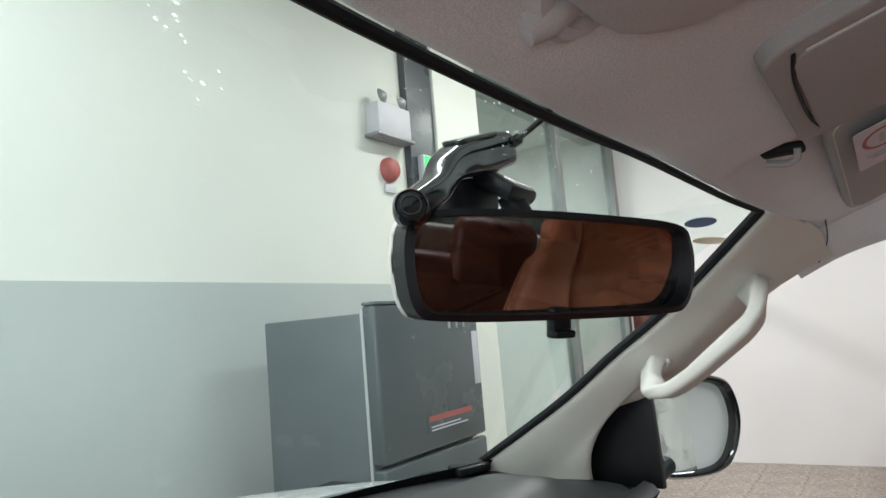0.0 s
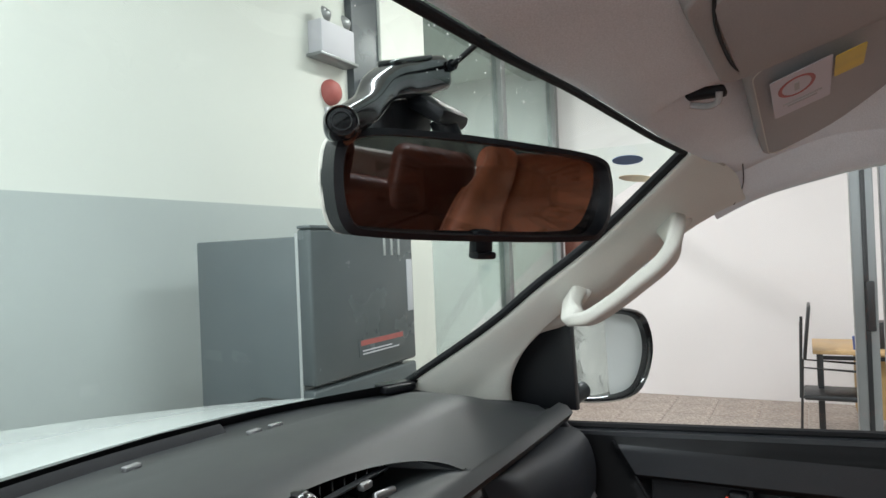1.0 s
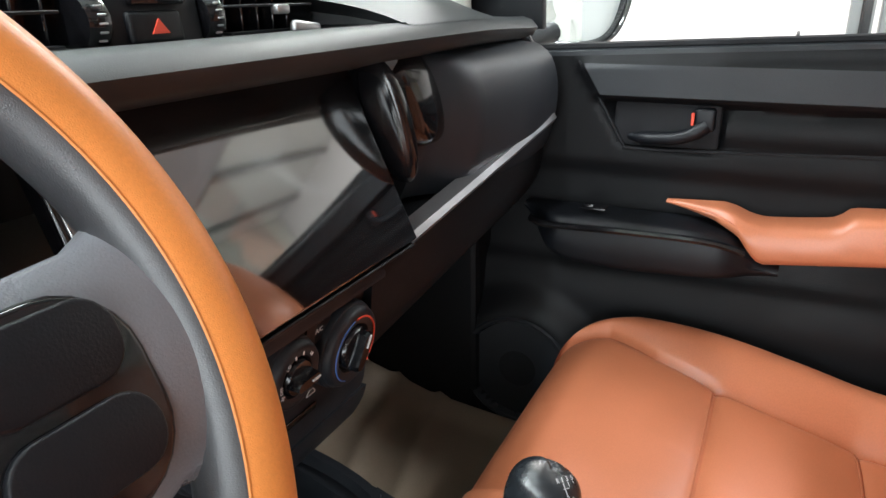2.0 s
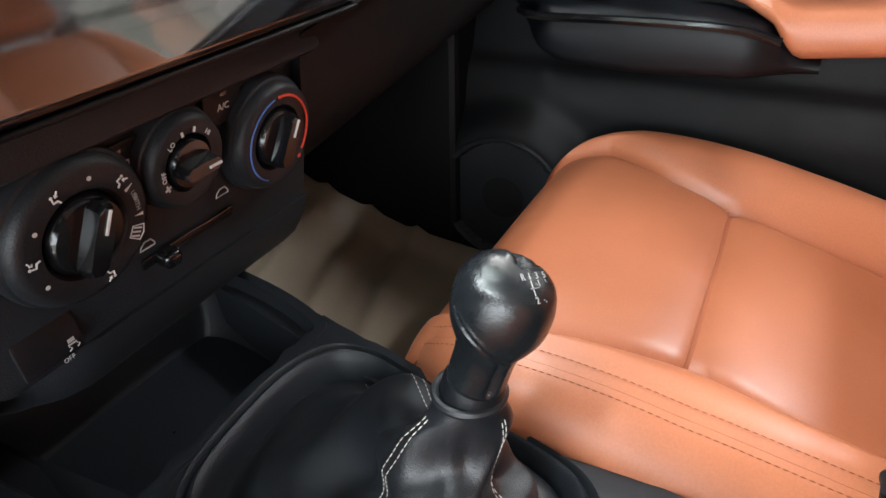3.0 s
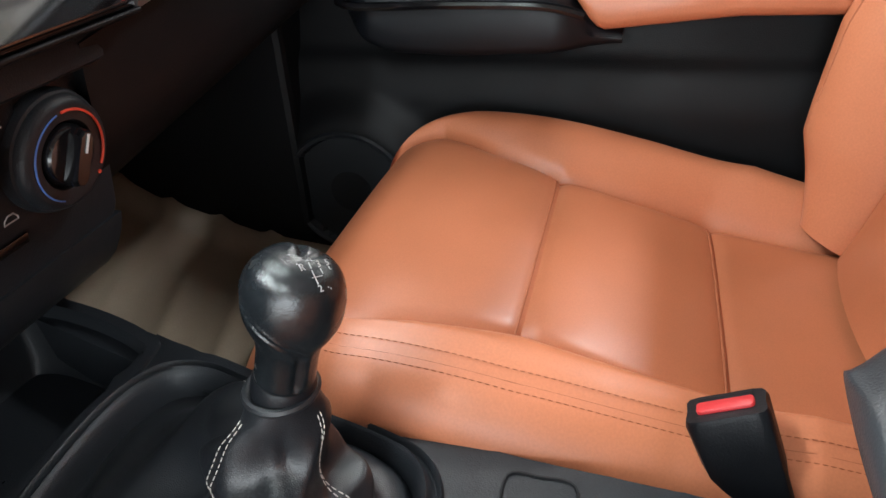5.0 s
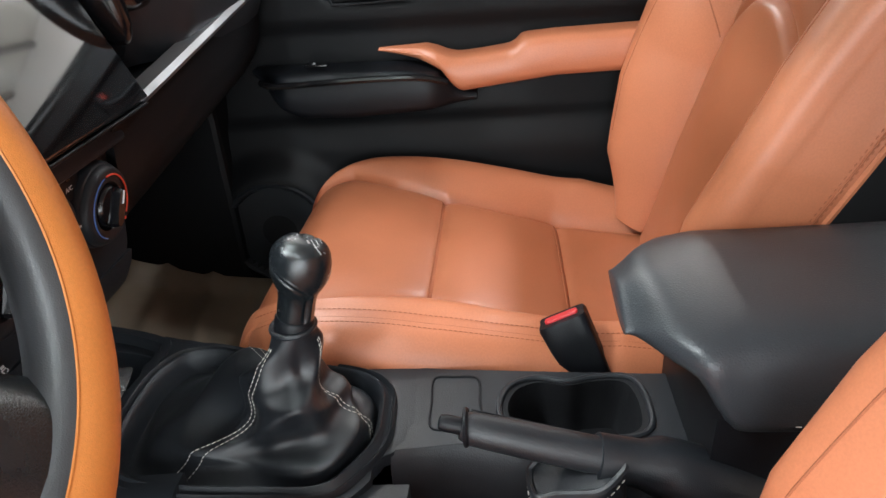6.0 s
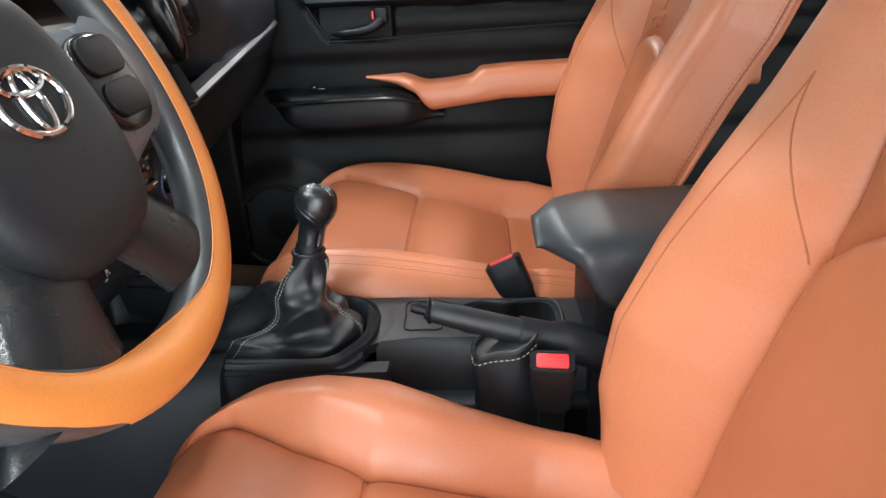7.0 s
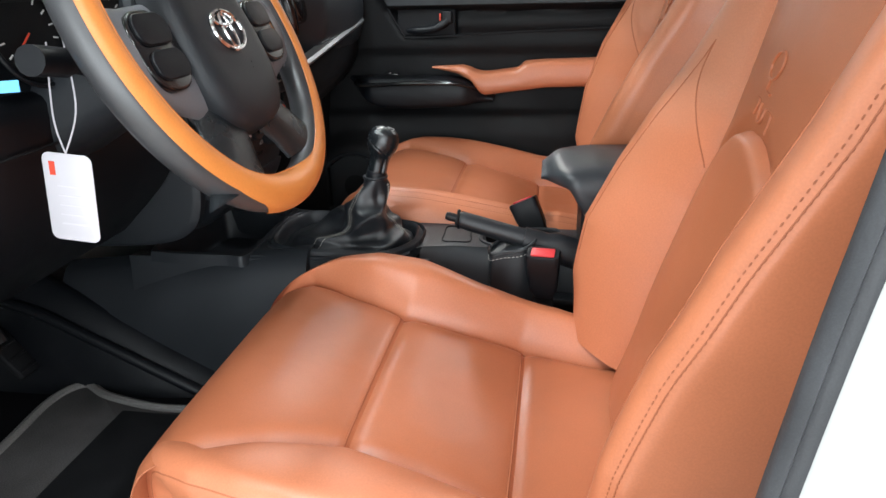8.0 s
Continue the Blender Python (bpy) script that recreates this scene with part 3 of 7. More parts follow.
structure_roof = part("headliner", loft(rings), HEADLINER, shell, "grey-beige woven headliner", angle=60)
rings = []
for i in range(17):
    x = -0.66 + 1.32 * i / 16
    c = (abs(x) / 0.66) ** 3
    rings.append([(x, 0.105 - 0.05 * c, 1.800 - 0.06 * c), (x, 0.0, 1.89 - 0.10 * c), (x, -0.6, 1.91 - 0.10 * c), (x, -1.30, 1.88 - 0.10 * c), (x, -1.30, 1.868 - 0.10 * c), (x, 0.0, 1.872 - 0.10 * c), (x, 0.105 - 0.05 * c, 1.785 - 0.06 * c)])
part("roof_skin", loft(rings), WHITE_PAINT, shell, "white roof panel")
part("header_strip", tube([(p[0], p[1] + 0.0085, p[2] + 0.001) for p in HEAD], 0.0034, 8, 40), RUBBER, shell, "black windscreen edge")

# windscreen
def base_edge(x):
    return table([(-0.66, 0.52), (-0.5, 0.58), (-0.3, 0.66), (-0.1, 0.695), (0.02, 0.702), (0.18, 0.703), (0.35, 0.668), (0.5, 0.605), (0.587, 0.568), (0.66, 0.53)], x), 1.402


def screen_point(u, v):
    """u across from 0 to 1, v up from base to header."""
    xb = lerp(-0.64, 0.635, u)
    xt = lerp(-0.50, 0.50, u)
    yb, zb = base_edge(xb)
    yt, zt = head_edge(xt)
    p = Vector((xb, yb, zb - 0.012)).lerp(Vector((xt, yt + 0.014, zt + 0.022)), v)
    bow = 4 * v * (1 - v) * 0.035
    return p + Vector((0, 0.4, 0.9)).normalized() * bow


ws = thing("window_2", "tinted windscreen glass with dust specks", "windscreen", kind="structure")
pane = part("windscreen", loft([[screen_point(u / 20, v / 16) for u in range(21)] for v in range(17)], closed=False), WIND_GLASS, ws)
pane.visible_shadow = False
band = loft([[screen_point(u / 20, v) + Vector((0, -0.003, -0.002)) for u in range(21)] for v in (0.0, 0.02, 0.04, 0.060)], closed=False)
part("black_band", band, RUBBER, ws, "black ceramic band at the base")
rng = random.Random(4)
sp = []
for k in range(130):
    if k < 60:
        u, v = rng.uniform(0.36, 0.66), 1 - abs(rng.gauss(0, 0.035)) - 0.012
    elif k < 80:
        a = rng.random()
        u, v = 0.25 + 0.06 * a + rng.gauss(0, 0.004), 0.945 - 0.06 * a + rng.gauss(0, 0.005)
    else:
        u, v = rng.uniform(0.50, 0.70), 1 - abs(rng.gauss(0, 0.08)) - 0.02
    p = screen_point(u, v) + Vector((0, -0.003, -0.003))
    r = rng.uniform(0.0004, 0.0011) if 60 <= k < 80 else rng.uniform(0.0002, 0.0007)
    b = bmesh.new()
    bmesh.ops.create_icosphere(b, subdivisions=1, radius=r)
    sp.append(xf(b, Matrix.Translation(p) @ Matrix.Diagonal((1 + rng.random(), 0.5, 1, 1))))
part("dust_specks", merge(*sp), SPECK, ws, "pale dust specks", kind="stuff")
# registration stickers at the upper corner
for (u, v, w, h, rz, mat, nm) in ((0.92, 0.90, 0.060, 0.020, 22, STICKER_BLUE, "blue"), (0.98, 0.86, 0.062, 0.014, 24, STICKER_BEIGE, "beige")):
    c = screen_point(u, v) + Vector((0, -0.006, -0.004))
    du = (screen_point(u + 0.01, v) - screen_point(u - 0.01, v)).normalized()
    dv = (screen_point(u, v + 0.01) - screen_point(u, v - 0.01)).normalized()
    m = Matrix((du, dv, du.cross(dv))).transposed().to_4x4()
    pts = [(w / 2 * math.cos(2 * math.pi * k / 24), h / 2 * math.sin(2 * math.pi * k / 24)) for k in range(24)]
    st = thing("windscreen_sticker", nm + " oval sticker on the windscreen glass", "sticker", group="windscreen stickers")
    part("sheet", xf(prism(pts, 0.0006), Matrix.Translation(c) @ m @ pose(0, 0, 0, 0, 0, rz - 12)), mat, st, smooth=False)

# front pillars: pale trim, mirrored for the driver's side
W_LINE = [(0.592, 0.566, 1.396), (0.566, 0.397, 1.497), (0.545, 0.300, 1.565), (0.518, 0.206, 1.627), (0.456, 0.080, 1.722)]
M_LINE = [(0.622, 0.50, 1.350), (0.596, 0.37, 1.462), (0.574, 0.27, 1.540), (0.556, 0.19, 1.600), (0.540, 0.11, 1.660), (0.522, 0.04, 1.702)]
D_LINE = [(0.640, 0.392, 1.345), (0.622, 0.386, 1.420), (0.612, 0.344, 1.485), (0.610, 0.266, 1.518), (0.604, 0.118, 1.632), (0.596, 0.036, 1.674)]
O_LINE = [(0.690, 0.420, 1.345), (0.665, 0.406, 1.425), (0.655, 0.364, 1.492), (0.650, 0.286, 1.526), (0.640, 0.138, 1.645), (0.630, 0.050, 1.690)]


def pillar(side):
    def mx(p):
        return (p[0] if side > 0 else 0.02 - p[0], p[1], p[2])
    name = "passenger" if side > 0 else "driver"
    t = thing("pillar_trim", "pale grey-green moulded front pillar trim, " + name + " side", "pillar trim", group="front pillar trims")
    n = 26
    lines = [smooth_line([mx(p) for p in L], n) for L in (W_LINE, M_LINE, D_LINE, O_LINE)]
    rings = []
    for w, m, d, o in zip(*lines):
        sec = smooth_line([w + Vector((0.004 * side, 0.006, 0.006)), w, w.lerp(m, 0.5) + Vector((-0.004 * side, -0.004, 0.004)), m, m.lerp(d, 0.5) + Vector((-0.004 * side, 0, 0)), d, o], 19)
        rings.append(sec + [w.lerp(o, 0.6) + Vector((0.035 * side, 0.004, 0.006))])
    part("moulding", loft(rings), TRIM_LIGHT, t, angle=70)
    part("glass_seal", tube([p + Vector((0, 0.010, 0.006)) for p in lines[0]], 0.006, 8), RUBBER, t, "black windscreen seal")
    return t


pillar(1)
pillar(-1)

# roof rail over the passenger door
RAIL = [(0.598, 0.075, 1.655), (0.594, 0.02, 1.680), (0.592, -0.05, 1.698), (0.593, -0.12, 1.710), (0.595, -0.30, 1.722), (0.595, -0.60, 1.722), (0.59, -1.0, 1.705)]


def roof_rail(side):
    def mx(p):
        return Vector((p[0] if side > 0 else 0.02 - p[0], p[1], p[2]))
    t = thing("roof_rail_trim", "grey-beige roof rail trim over the front door", "trim", group="roof rails")
    line = smooth_line([mx(p) for p in RAIL], 24)
    rings = [[p + Vector((0.03 * side, 0, -0.004)), p, p + Vector((-0.02 * side, 0, 0.012)), p + Vector((-0.06 * side, 0, 0.045)), p + Vector((-0.10 * side, 0, 0.085)), p + Vector((0.04 * side, 0, 0.10))] for p in line]
    part("moulding", loft(rings), HEADLINER, t, angle=60)
    part("seam", tube([mx((0.590, 0.050, 1.668)), mx((0.560, 0.036, 1.690)), mx((0.515, 0.032, 1.712))], 0.0007, 6, 8), RUBBER, t, "dark trim joint")
    part("door_seal", tube([p + Vector((0.040 * side, 0, 0.010)) for p in line], 0.008, 8), RUBBER, t, "black door seal")


roof_rail(1)
roof_rail(-1)

# grab handle on the passenger pillar
gh = thing("grab_handle", "pale moulded grab handle on the pillar trim", "handle")


def bar(pts, sizes, side, n=40):
    """A rounded rectangular bar along points; sizes: (width, depth) at each sample."""
    line = smooth_line(pts, n)
    rings = []
    for i, p in enumerate(line):
        d = (line[min(i + 1, n - 1)] - line[max(i - 1, 0)]).normalized()
        b1 = (side - d * side.dot(d)).normalized()
        b2 = d.cross(b1)
        w, h = sizes(i / (n - 1))
        rings.append([p + b1 * x + b2 * y for x, y in rounded(w, h, 0.32 * min(w, h), 4)])
    return loft(rings)


GRIP = [(0.585, 0.262, 1.556), (0.552, 0.260, 1.546), (0.520, 0.252, 1.530), (0.509, 0.228, 1.526), (0.506, 0.190, 1.548), (0.503, 0.155, 1.574), (0.502, 0.130, 1.594), (0.508, 0.116, 1.614), (0.528, 0.117, 1.636), (0.565, 0.128, 1.650)]
part("grip", bar(GRIP, lambda q: (0.018 + 0.010 * abs(2 * q - 1) ** 4, 0.030 + 0.016 * abs(2 * q - 1) ** 4), Vector((0.25, 0.72, 0.62)), 60), TRIM_LIGHT, gh, angle=50)
for fy, fz in ((0.272, 1.556), (0.134, 1.650)):
    part("foot_pad", xf(rbox(0.016, 0.046, 0.040, 0.006, 3), pose(0.572, fy - 0.006, fz, 38, 0, 0)), TRIM_LIGHT, gh)

# overhead console with a lidded compartment
oc = thing("overhead_console", "grey-beige overhead console with a lidded compartment", "overhead console")
om = Matrix.Translation((0.1075, -0.050, 1.7745)) @ pose(0, 0, 0, -17, 0, 0)
part("housing", xf(prism(rounded(0.226, 0.158, 0.022), 0.024, 0.003, 3), om @ Matrix.Translation((0, 0, -0.006))), VISOR, oc, angle=50)
lid = part("lid", xf(prism(rounded(0.196, 0.142, 0.014), 0.010, 0.0015), om @ Matrix.Translation((0.002, -0.006, -0.0080))), VISOR, oc, "smooth grey lid")
part("slot", xf(tube([(-0.100, 0.062, -0.0066), (-0.05, 0.0665, -0.0070), (0.04, 0.0665, -0.0070), (0.094, 0.061, -0.0066)], 0.0013, 6, 20), om), RUBBER, lid, "dark finger slot")
part("lid_seam", xf(tube([(-0.0965, 0.056, -0.0066), (-0.0965, -0.07, -0.0066)], 0.0007, 6), om), TRIM_LIGHT, lid, "bright lid edge")

# sun visors, clip and label
vis = thing("sun_visor", "grey-beige folded passenger sun visor", "sun visor", group="sun visors")
vm = Matrix.Translation((0.385, -0.055, 1.766)) @ pose(0, 0, 0, -21, 7, 0)
part("panel", xf(prism(rounded(0.31, 0.140, 0.022), 0.018, 0.006, 3), vm @ Matrix.Translation((0, 0, -0.004))), VISOR, vis)
part("edge_seam", xf(tube([(x * 0.96, y * 0.92, -0.0045) for x, y in rounded(0.31, 0.140, 0.022)], 0.0007, 5, closed=True), vm), TRIM_LIGHT, vis, "pale stitched edge")
part("pivot", xf(tube([(0.150, 0.055, 0.0), (0.168, 0.058, 0.004), (0.176, 0.050, 0.014)], 0.005, 8, 10), vm), TRIM_LIGHT, vis)
clip = thing("visor_clip", "dark visor clip on the headliner", "clip", at=(0.262, 0.042, 1.744))
part("hook", tube([(-0.010, -0.012, 0.006), (-0.004, -0.010, -0.002), (0.004, 0.0, -0.003), (0.005, 0.014, 0.0)], 0.0030, 8, 16), VISOR, clip)
part("mount", rbox(0.022, 0.034, 0.008, 0.003, 2, (0, 0, 0.008)), RUBBER, clip)
dv = thing("sun_visor", "pale grey driver sun visor with a rounded hinge", "sun visor", group="sun visors")
dm_ = Matrix.Translation((-0.268, -0.012, 1.760)) @ pose(0, 0, 0, -14, -3, 0)
part("panel", xf(prism(rounded(0.40, 0.165, 0.05), 0.030, 0.012, 4), dm_ @ Matrix.Translation((0, 0, -0.012))), VISOR_PALE, dv, angle=60)
part("hinge_knob", merge(xf(lathe([(0.003, -0.022), (0.012, -0.019), (0.015, -0.006), (0.013, 0.006), (0.010, 0.02)], 20), Matrix.Translation((-0.133, 0.078, 1.750)) @ pose(0, 0, 0, 60, 0, 30) @ Matrix.Diagonal((0.8, 0.8, 0.8, 1))), tube([(-0.150, 0.060, 1.764), (-0.145, 0.078, 1.748), (-0.122, 0.078, 1.744), (-0.108, 0.066, 1.754)], 0.0065, 8, 18)), VISOR_PALE, dv, "rounded visor hinge")
lb = thing("warning_label", "white airbag warning label with a red ring and a yellow block", "label")
lm = Matrix.Translation((0.300, -0.033, 1.7510)) @ pose(0, 0, 0, -21, 7, 0)
part("sheet", xf(prism(rounded(0.105, 0.050, 0.003), 0.0008), lm), PAPER, lb, smooth=False)
part("yellow_block", xf(prism(rounded(0.050, 0.024, 0.002), 0.0008), lm @ Matrix.Translation((-0.020, -0.039, -0.0004))), YELLOW, lb, smooth=False)
ring = tube([(0.022 * math.cos(2 * math.pi * k / 24), 0.014 * math.sin(2 * math.pi * k / 24), 0) for k in range(24)], 0.0018, 6, closed=True)
part("red_ring", xf(ring, lm @ Matrix.Translation((-0.018, 0.004, 0.0)) @ Matrix.Diagonal((1, 1, 0.4, 1))), RED_INK, lb)
for px_, py_, pw, ph in ((0.020, 0.0, 0.003, 0.034), (0.028, 0.0, 0.003, 0.026), (-0.018, 0.004, 0.020, 0.004)):
    part("print_line", xf(rbox(pw, ph, 0.0006, 0, 1, (px_, py_, -0.0004)), lm), PRINT_GREY, lb, smooth=False)

# driver's door opening: rear pillar with its rubber seal
bp = thing("door_opening", "white painted body edge with a grey rubber seal", "pillar")
rows = [(-0.240, 0.70), (-0.262, 0.90), (-0.276, 1.02), (-0.286, 1.108), (-0.299, 1.207), (-0.310, 1.28), (-0.36, 1.62)]
line = smooth_line([(-0.750, y - 0.0155, z) for y, z in rows], 20)
part("seal", loft([[p + Vector(d) for d in ((0.006, 0.002, 0), (0.0, 0.006, 0), (-0.006, 0.0045, 0), (-0.009, 0.0, 0), (-0.006, -0.002, 0), (-0.008, -0.005, 0), (-0.007, -0.014, 0), (0.006, -0.014, 0))] for p in line]), SEAL_GREY, bp, angle=50)
part("body_edge", loft([[p + Vector(d) for d in ((0.0, -0.008, 0), (-0.017, -0.011, 0), (-0.038, -0.027, 0), (-0.044, -0.05, 0), (-0.044, -0.34, 0), (-0.004, -0.34, 0), (-0.002, -0.03, 0))] for p in line]), WHITE_PAINT, bp, angle=40)
part("sill", span(-0.80, -0.69, -0.34, 0.62, 0.42, 0.69, 0.02, 3), WHITE_PAINT, bp)
part("sill_seal", span(-0.712, -0.685, -0.34, 0.60, 0.69, 0.715, 0.01, 3), SEAL_GREY, bp)

# cabin floor, firewall and rear wall
structure("cabin_floor", span(-0.70, 0.70, -1.25, 0.98, 0.44, 0.69, 0.01), CARPET, "black carpeted cabin floor", "floor")
structure("rocker", span(0.64, 0.80, -1.30, 1.02, 0.38, 0.72, 0.01), CARPET, "black carpeted door sill", "sill")
structure("firewall", span(-0.70, 0.74, 0.98, 1.03, 0.45, 1.30, 0.01), CARPET, "black insulated firewall", "wall")
structure("cabin_rear_wall", span(-0.72, 0.74, -1.32, -1.27, 0.45, 1.36, 0.01), TRIM_LIGHT, "pale rear cabin wall", "wall")
rwin = structure("rear_window", span(-0.60, 0.62, -1.30, -1.292, 1.36, 1.70, 0.0), TINT_GLASS, "tinted rear window", "window")
rwin.visible_shadow = False
structure("rear_window_header", span(-0.72, 0.74, -1.32, -1.27, 1.70, 1.86, 0.01), TRIM_LIGHT, "pale rear window header", "wall")
for sx in (-0.72, 0.60):
    structure("rear_corner_pillar", span(sx, sx + 0.14, -1.32, -1.15, 1.36, 1.72, 0.03, 3), TRIM_LIGHT, "pale rear corner pillar trim", "pillar")
structure("centre_tunnel", xf(loft([[(0.045 + s * w, y, z) for s, w, z in ((-1, 0.17, 0.60), (-1, 0.12, 0.72), (-1, 0.09, 0.79), (0, 0.09, 0.81), (1, 0.09, 0.79), (1, 0.12, 0.72), (1, 0.17, 0.60))] for y in (-1.2, -0.6, 0.0, 0.5, 0.98)]), Matrix()), CARPET, "black carpeted transmission tunnel", "floor", smooth=True)
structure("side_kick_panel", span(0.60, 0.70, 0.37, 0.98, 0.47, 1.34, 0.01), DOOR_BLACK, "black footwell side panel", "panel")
structure("side_kick_panel_driver", span(-0.72, -0.66, 0.46, 0.98, 0.47, 1.30, 0.01), BLACK_PLASTIC, "black footwell side panel", "panel")

import functools

# ---- seats ----
CUSHION = [(-0.38, 0.852), (-0.30, 0.853), (-0.235, 0.857), (-0.165, 0.868), (-0.08, 0.895), (0.0, 0.920), (0.07, 0.934), (0.13, 0.938), (0.175, 0.930), (0.205, 0.908), (0.222, 0.872), (0.226, 0.82), (0.218, 0.74)]
BACK = [(-0.285, 0.865), (-0.303, 0.92), (-0.322, 0.99), (-0.350, 1.08), (-0.378, 1.17), (-0.402, 1.25), (-0.425, 1.33), (-0.448, 1.41), (-0.468, 1.47), (-0.492, 1.515), (-0.525, 1.535), (-0.56, 1.525)]


def dip(d, w):
    return math.exp(-(d / w) ** 2)


def seat_skin(path, n, sect, u0, u1, nu, v0=0.0, v1=1.0):
    """A padded skin: path in yz, sect(u, y, z) gives x and the lift along the path's normal."""
    sg = 1 if path is CUSHION else -1
    line = smooth_line([(0, y, z) for y, z in path], n)
    i0, i1 = round(v0 * (n - 1)), round(v1 * (n - 1))
    rings = []
    for i in range(i0, i1 + 1):
        p = line[i]
        d = (line[min(i + 1, n - 1)] - line[max(i - 1, 0)]).normalized()
        nrm = Vector((0, -d.z, d.y)) * sg
        ring = []
        for k in range(nu + 1):
            x, h = sect(lerp(u0, u1, k / nu), p.y, p.z)
            ring.append((x, p.y + nrm.y * h, p.z + nrm.z * h))
        rings.append(ring)
    return loft(rings, closed=False)


def nearest_v(path, n, test):
    line = smooth_line([(0, y, z) for y, z in path], n)
    for i, p in enumerate(line):
        if test(p):
            return i / (n - 1)
    return 1.0


CUSHION_PAD_IN = [(-0.38, 0.030), (-0.2, 0.050), (-0.08, 0.034), (0.0, 0.024), (0.15, 0.014), (0.23, 0.004)]
CUSHION_PAD_OUT = [(-0.38, 0.030), (-0.2, 0.052), (-0.08, 0.040), (0.0, 0.030), (0.15, 0.016), (0.23, 0.004)]
CUSHION_PAD_DRIVER = [(-0.38, 0.030), (-0.2, 0.050), (-0.08, 0.050), (0.0, 0.056), (0.06, 0.051), (0.11, 0.037), (0.15, 0.021), (0.19, 0.008), (0.23, 0.0)]
CUSHION_PAD_DOOR = [(-0.38, 0.030), (-0.2, 0.046), (-0.08, 0.028), (0.0, 0.015), (0.10, 0.007), (0.15, 0.004), (0.23, 0.0)]
CUSHION_SEAM = {True: 0.10, False: 0.26}      # share of the roll at which the double seam runs


def cushion_sect(u, y, z):
    """u: -3..-1 side and bolster, -1..1 insert, 1..3 bolster and side."""
    front = step(0.13, 0.225, y) if z < 0.935 or y > 0.13 else 0
    hi = table([(-0.38, 0.140), (-0.27, 0.147), (-0.155, 0.158), (-0.08, 0.148), (0.0, 0.142), (0.08, 0.164), (0.15, 0.200)], y)
    hw = table([(-0.38, 0.215), (-0.20, 0.236), (0.0, 0.246), (0.12, 0.246), (0.18, 0.232), (0.21, 0.215), (0.23, 0.205)], y)
    s, a = (1 if u >= 0 else -1), abs(u)
    if a <= 1:
        x = a * hi
        h = 0.006 * (1 - a ** 4) * (1 - 0.5 * front) - 0.008 * dip(1 - a, 0.05)
        h -= (0.0045 * (dip(y - 0.0, 0.005) + dip(y + 0.165, 0.005)) + 0.0030 * (dip(y - 0.0, 0.020) + dip(y + 0.165, 0.020))) * (1 if z > 0.8 else 0)
    else:
        inside = s == INNER_SIDE
        roll = (0.044 if INNER_SIDE > 0 else 0.060) if inside else 0.024      # the console side rolls over softly
        drop = 0.052 if inside else 0.026
        b = table((CUSHION_PAD_DRIVER if INNER_SIDE > 0 else CUSHION_PAD_IN) if inside else CUSHION_PAD_DOOR if INNER_SIDE > 0 else CUSHION_PAD_OUT, y)
        if INNER_SIDE > 0 and not inside:      # worn, rounded front corner by the open door
            hw = min(hw, table([(0.02, 0.246), (0.08, 0.241), (0.13, 0.229), (0.17, 0.211), (0.20, 0.192), (0.23, 0.170)], y))
            hi = min(hi, hw - 0.040)
        if a <= 2:
            t = a - 1
            x = lerp(hi, hw - roll + 0.002, t)
            h = -0.008 * dip(t, 0.08) + b * math.sin(min(1, t * 1.15) * math.pi / 2)
        else:
            t = a - 2
            ang = min(1, t / 0.4) * math.pi / 2
            x = hw - roll + 0.002 + roll * math.sin(ang) - 0.012 * max(0, t - 0.4)
            h = b - drop * (1 - math.cos(ang)) - 0.13 * max(0, t - 0.4) / 0.6 - 0.003 * dip(t - CUSHION_SEAM[inside and INNER_SIDE < 0], 0.03)
    return s * x, h


def back_half(z):
    return table([(0.86, 0.118), (1.00, 0.126), (1.10, 0.126), (1.165, 0.116), (1.20, 0.114), (1.26, 0.124), (1.33, 0.138), (1.45, 0.140), (1.54, 0.12)], z)


INNER_SIDE = 1
INNER_PAD = [(0.86, 0.058), (0.95, 0.088), (1.02, 0.096), (1.10, 0.082), (1.17, 0.066), (1.25, 0.042), (1.36, 0.022), (1.45, 0.014), (1.54, 0.008)]
DOOR_PAD = [(0.86, 0.060), (0.95, 0.074), (1.05, 0.074), (1.15, 0.062), (1.25, 0.042), (1.36, 0.024), (1.45, 0.012), (1.54, 0.006)]
OUTER_PAD = [(0.86, 0.070), (0.95, 0.092), (1.05, 0.100), (1.15, 0.092), (1.25, 0.066), (1.36, 0.036), (1.45, 0.016), (1.54, 0.008)]


def arch_z(a):
    """Height of the arched seam over the lower back panel."""
    return 1.207 - 0.062 * abs(a) ** 2.2


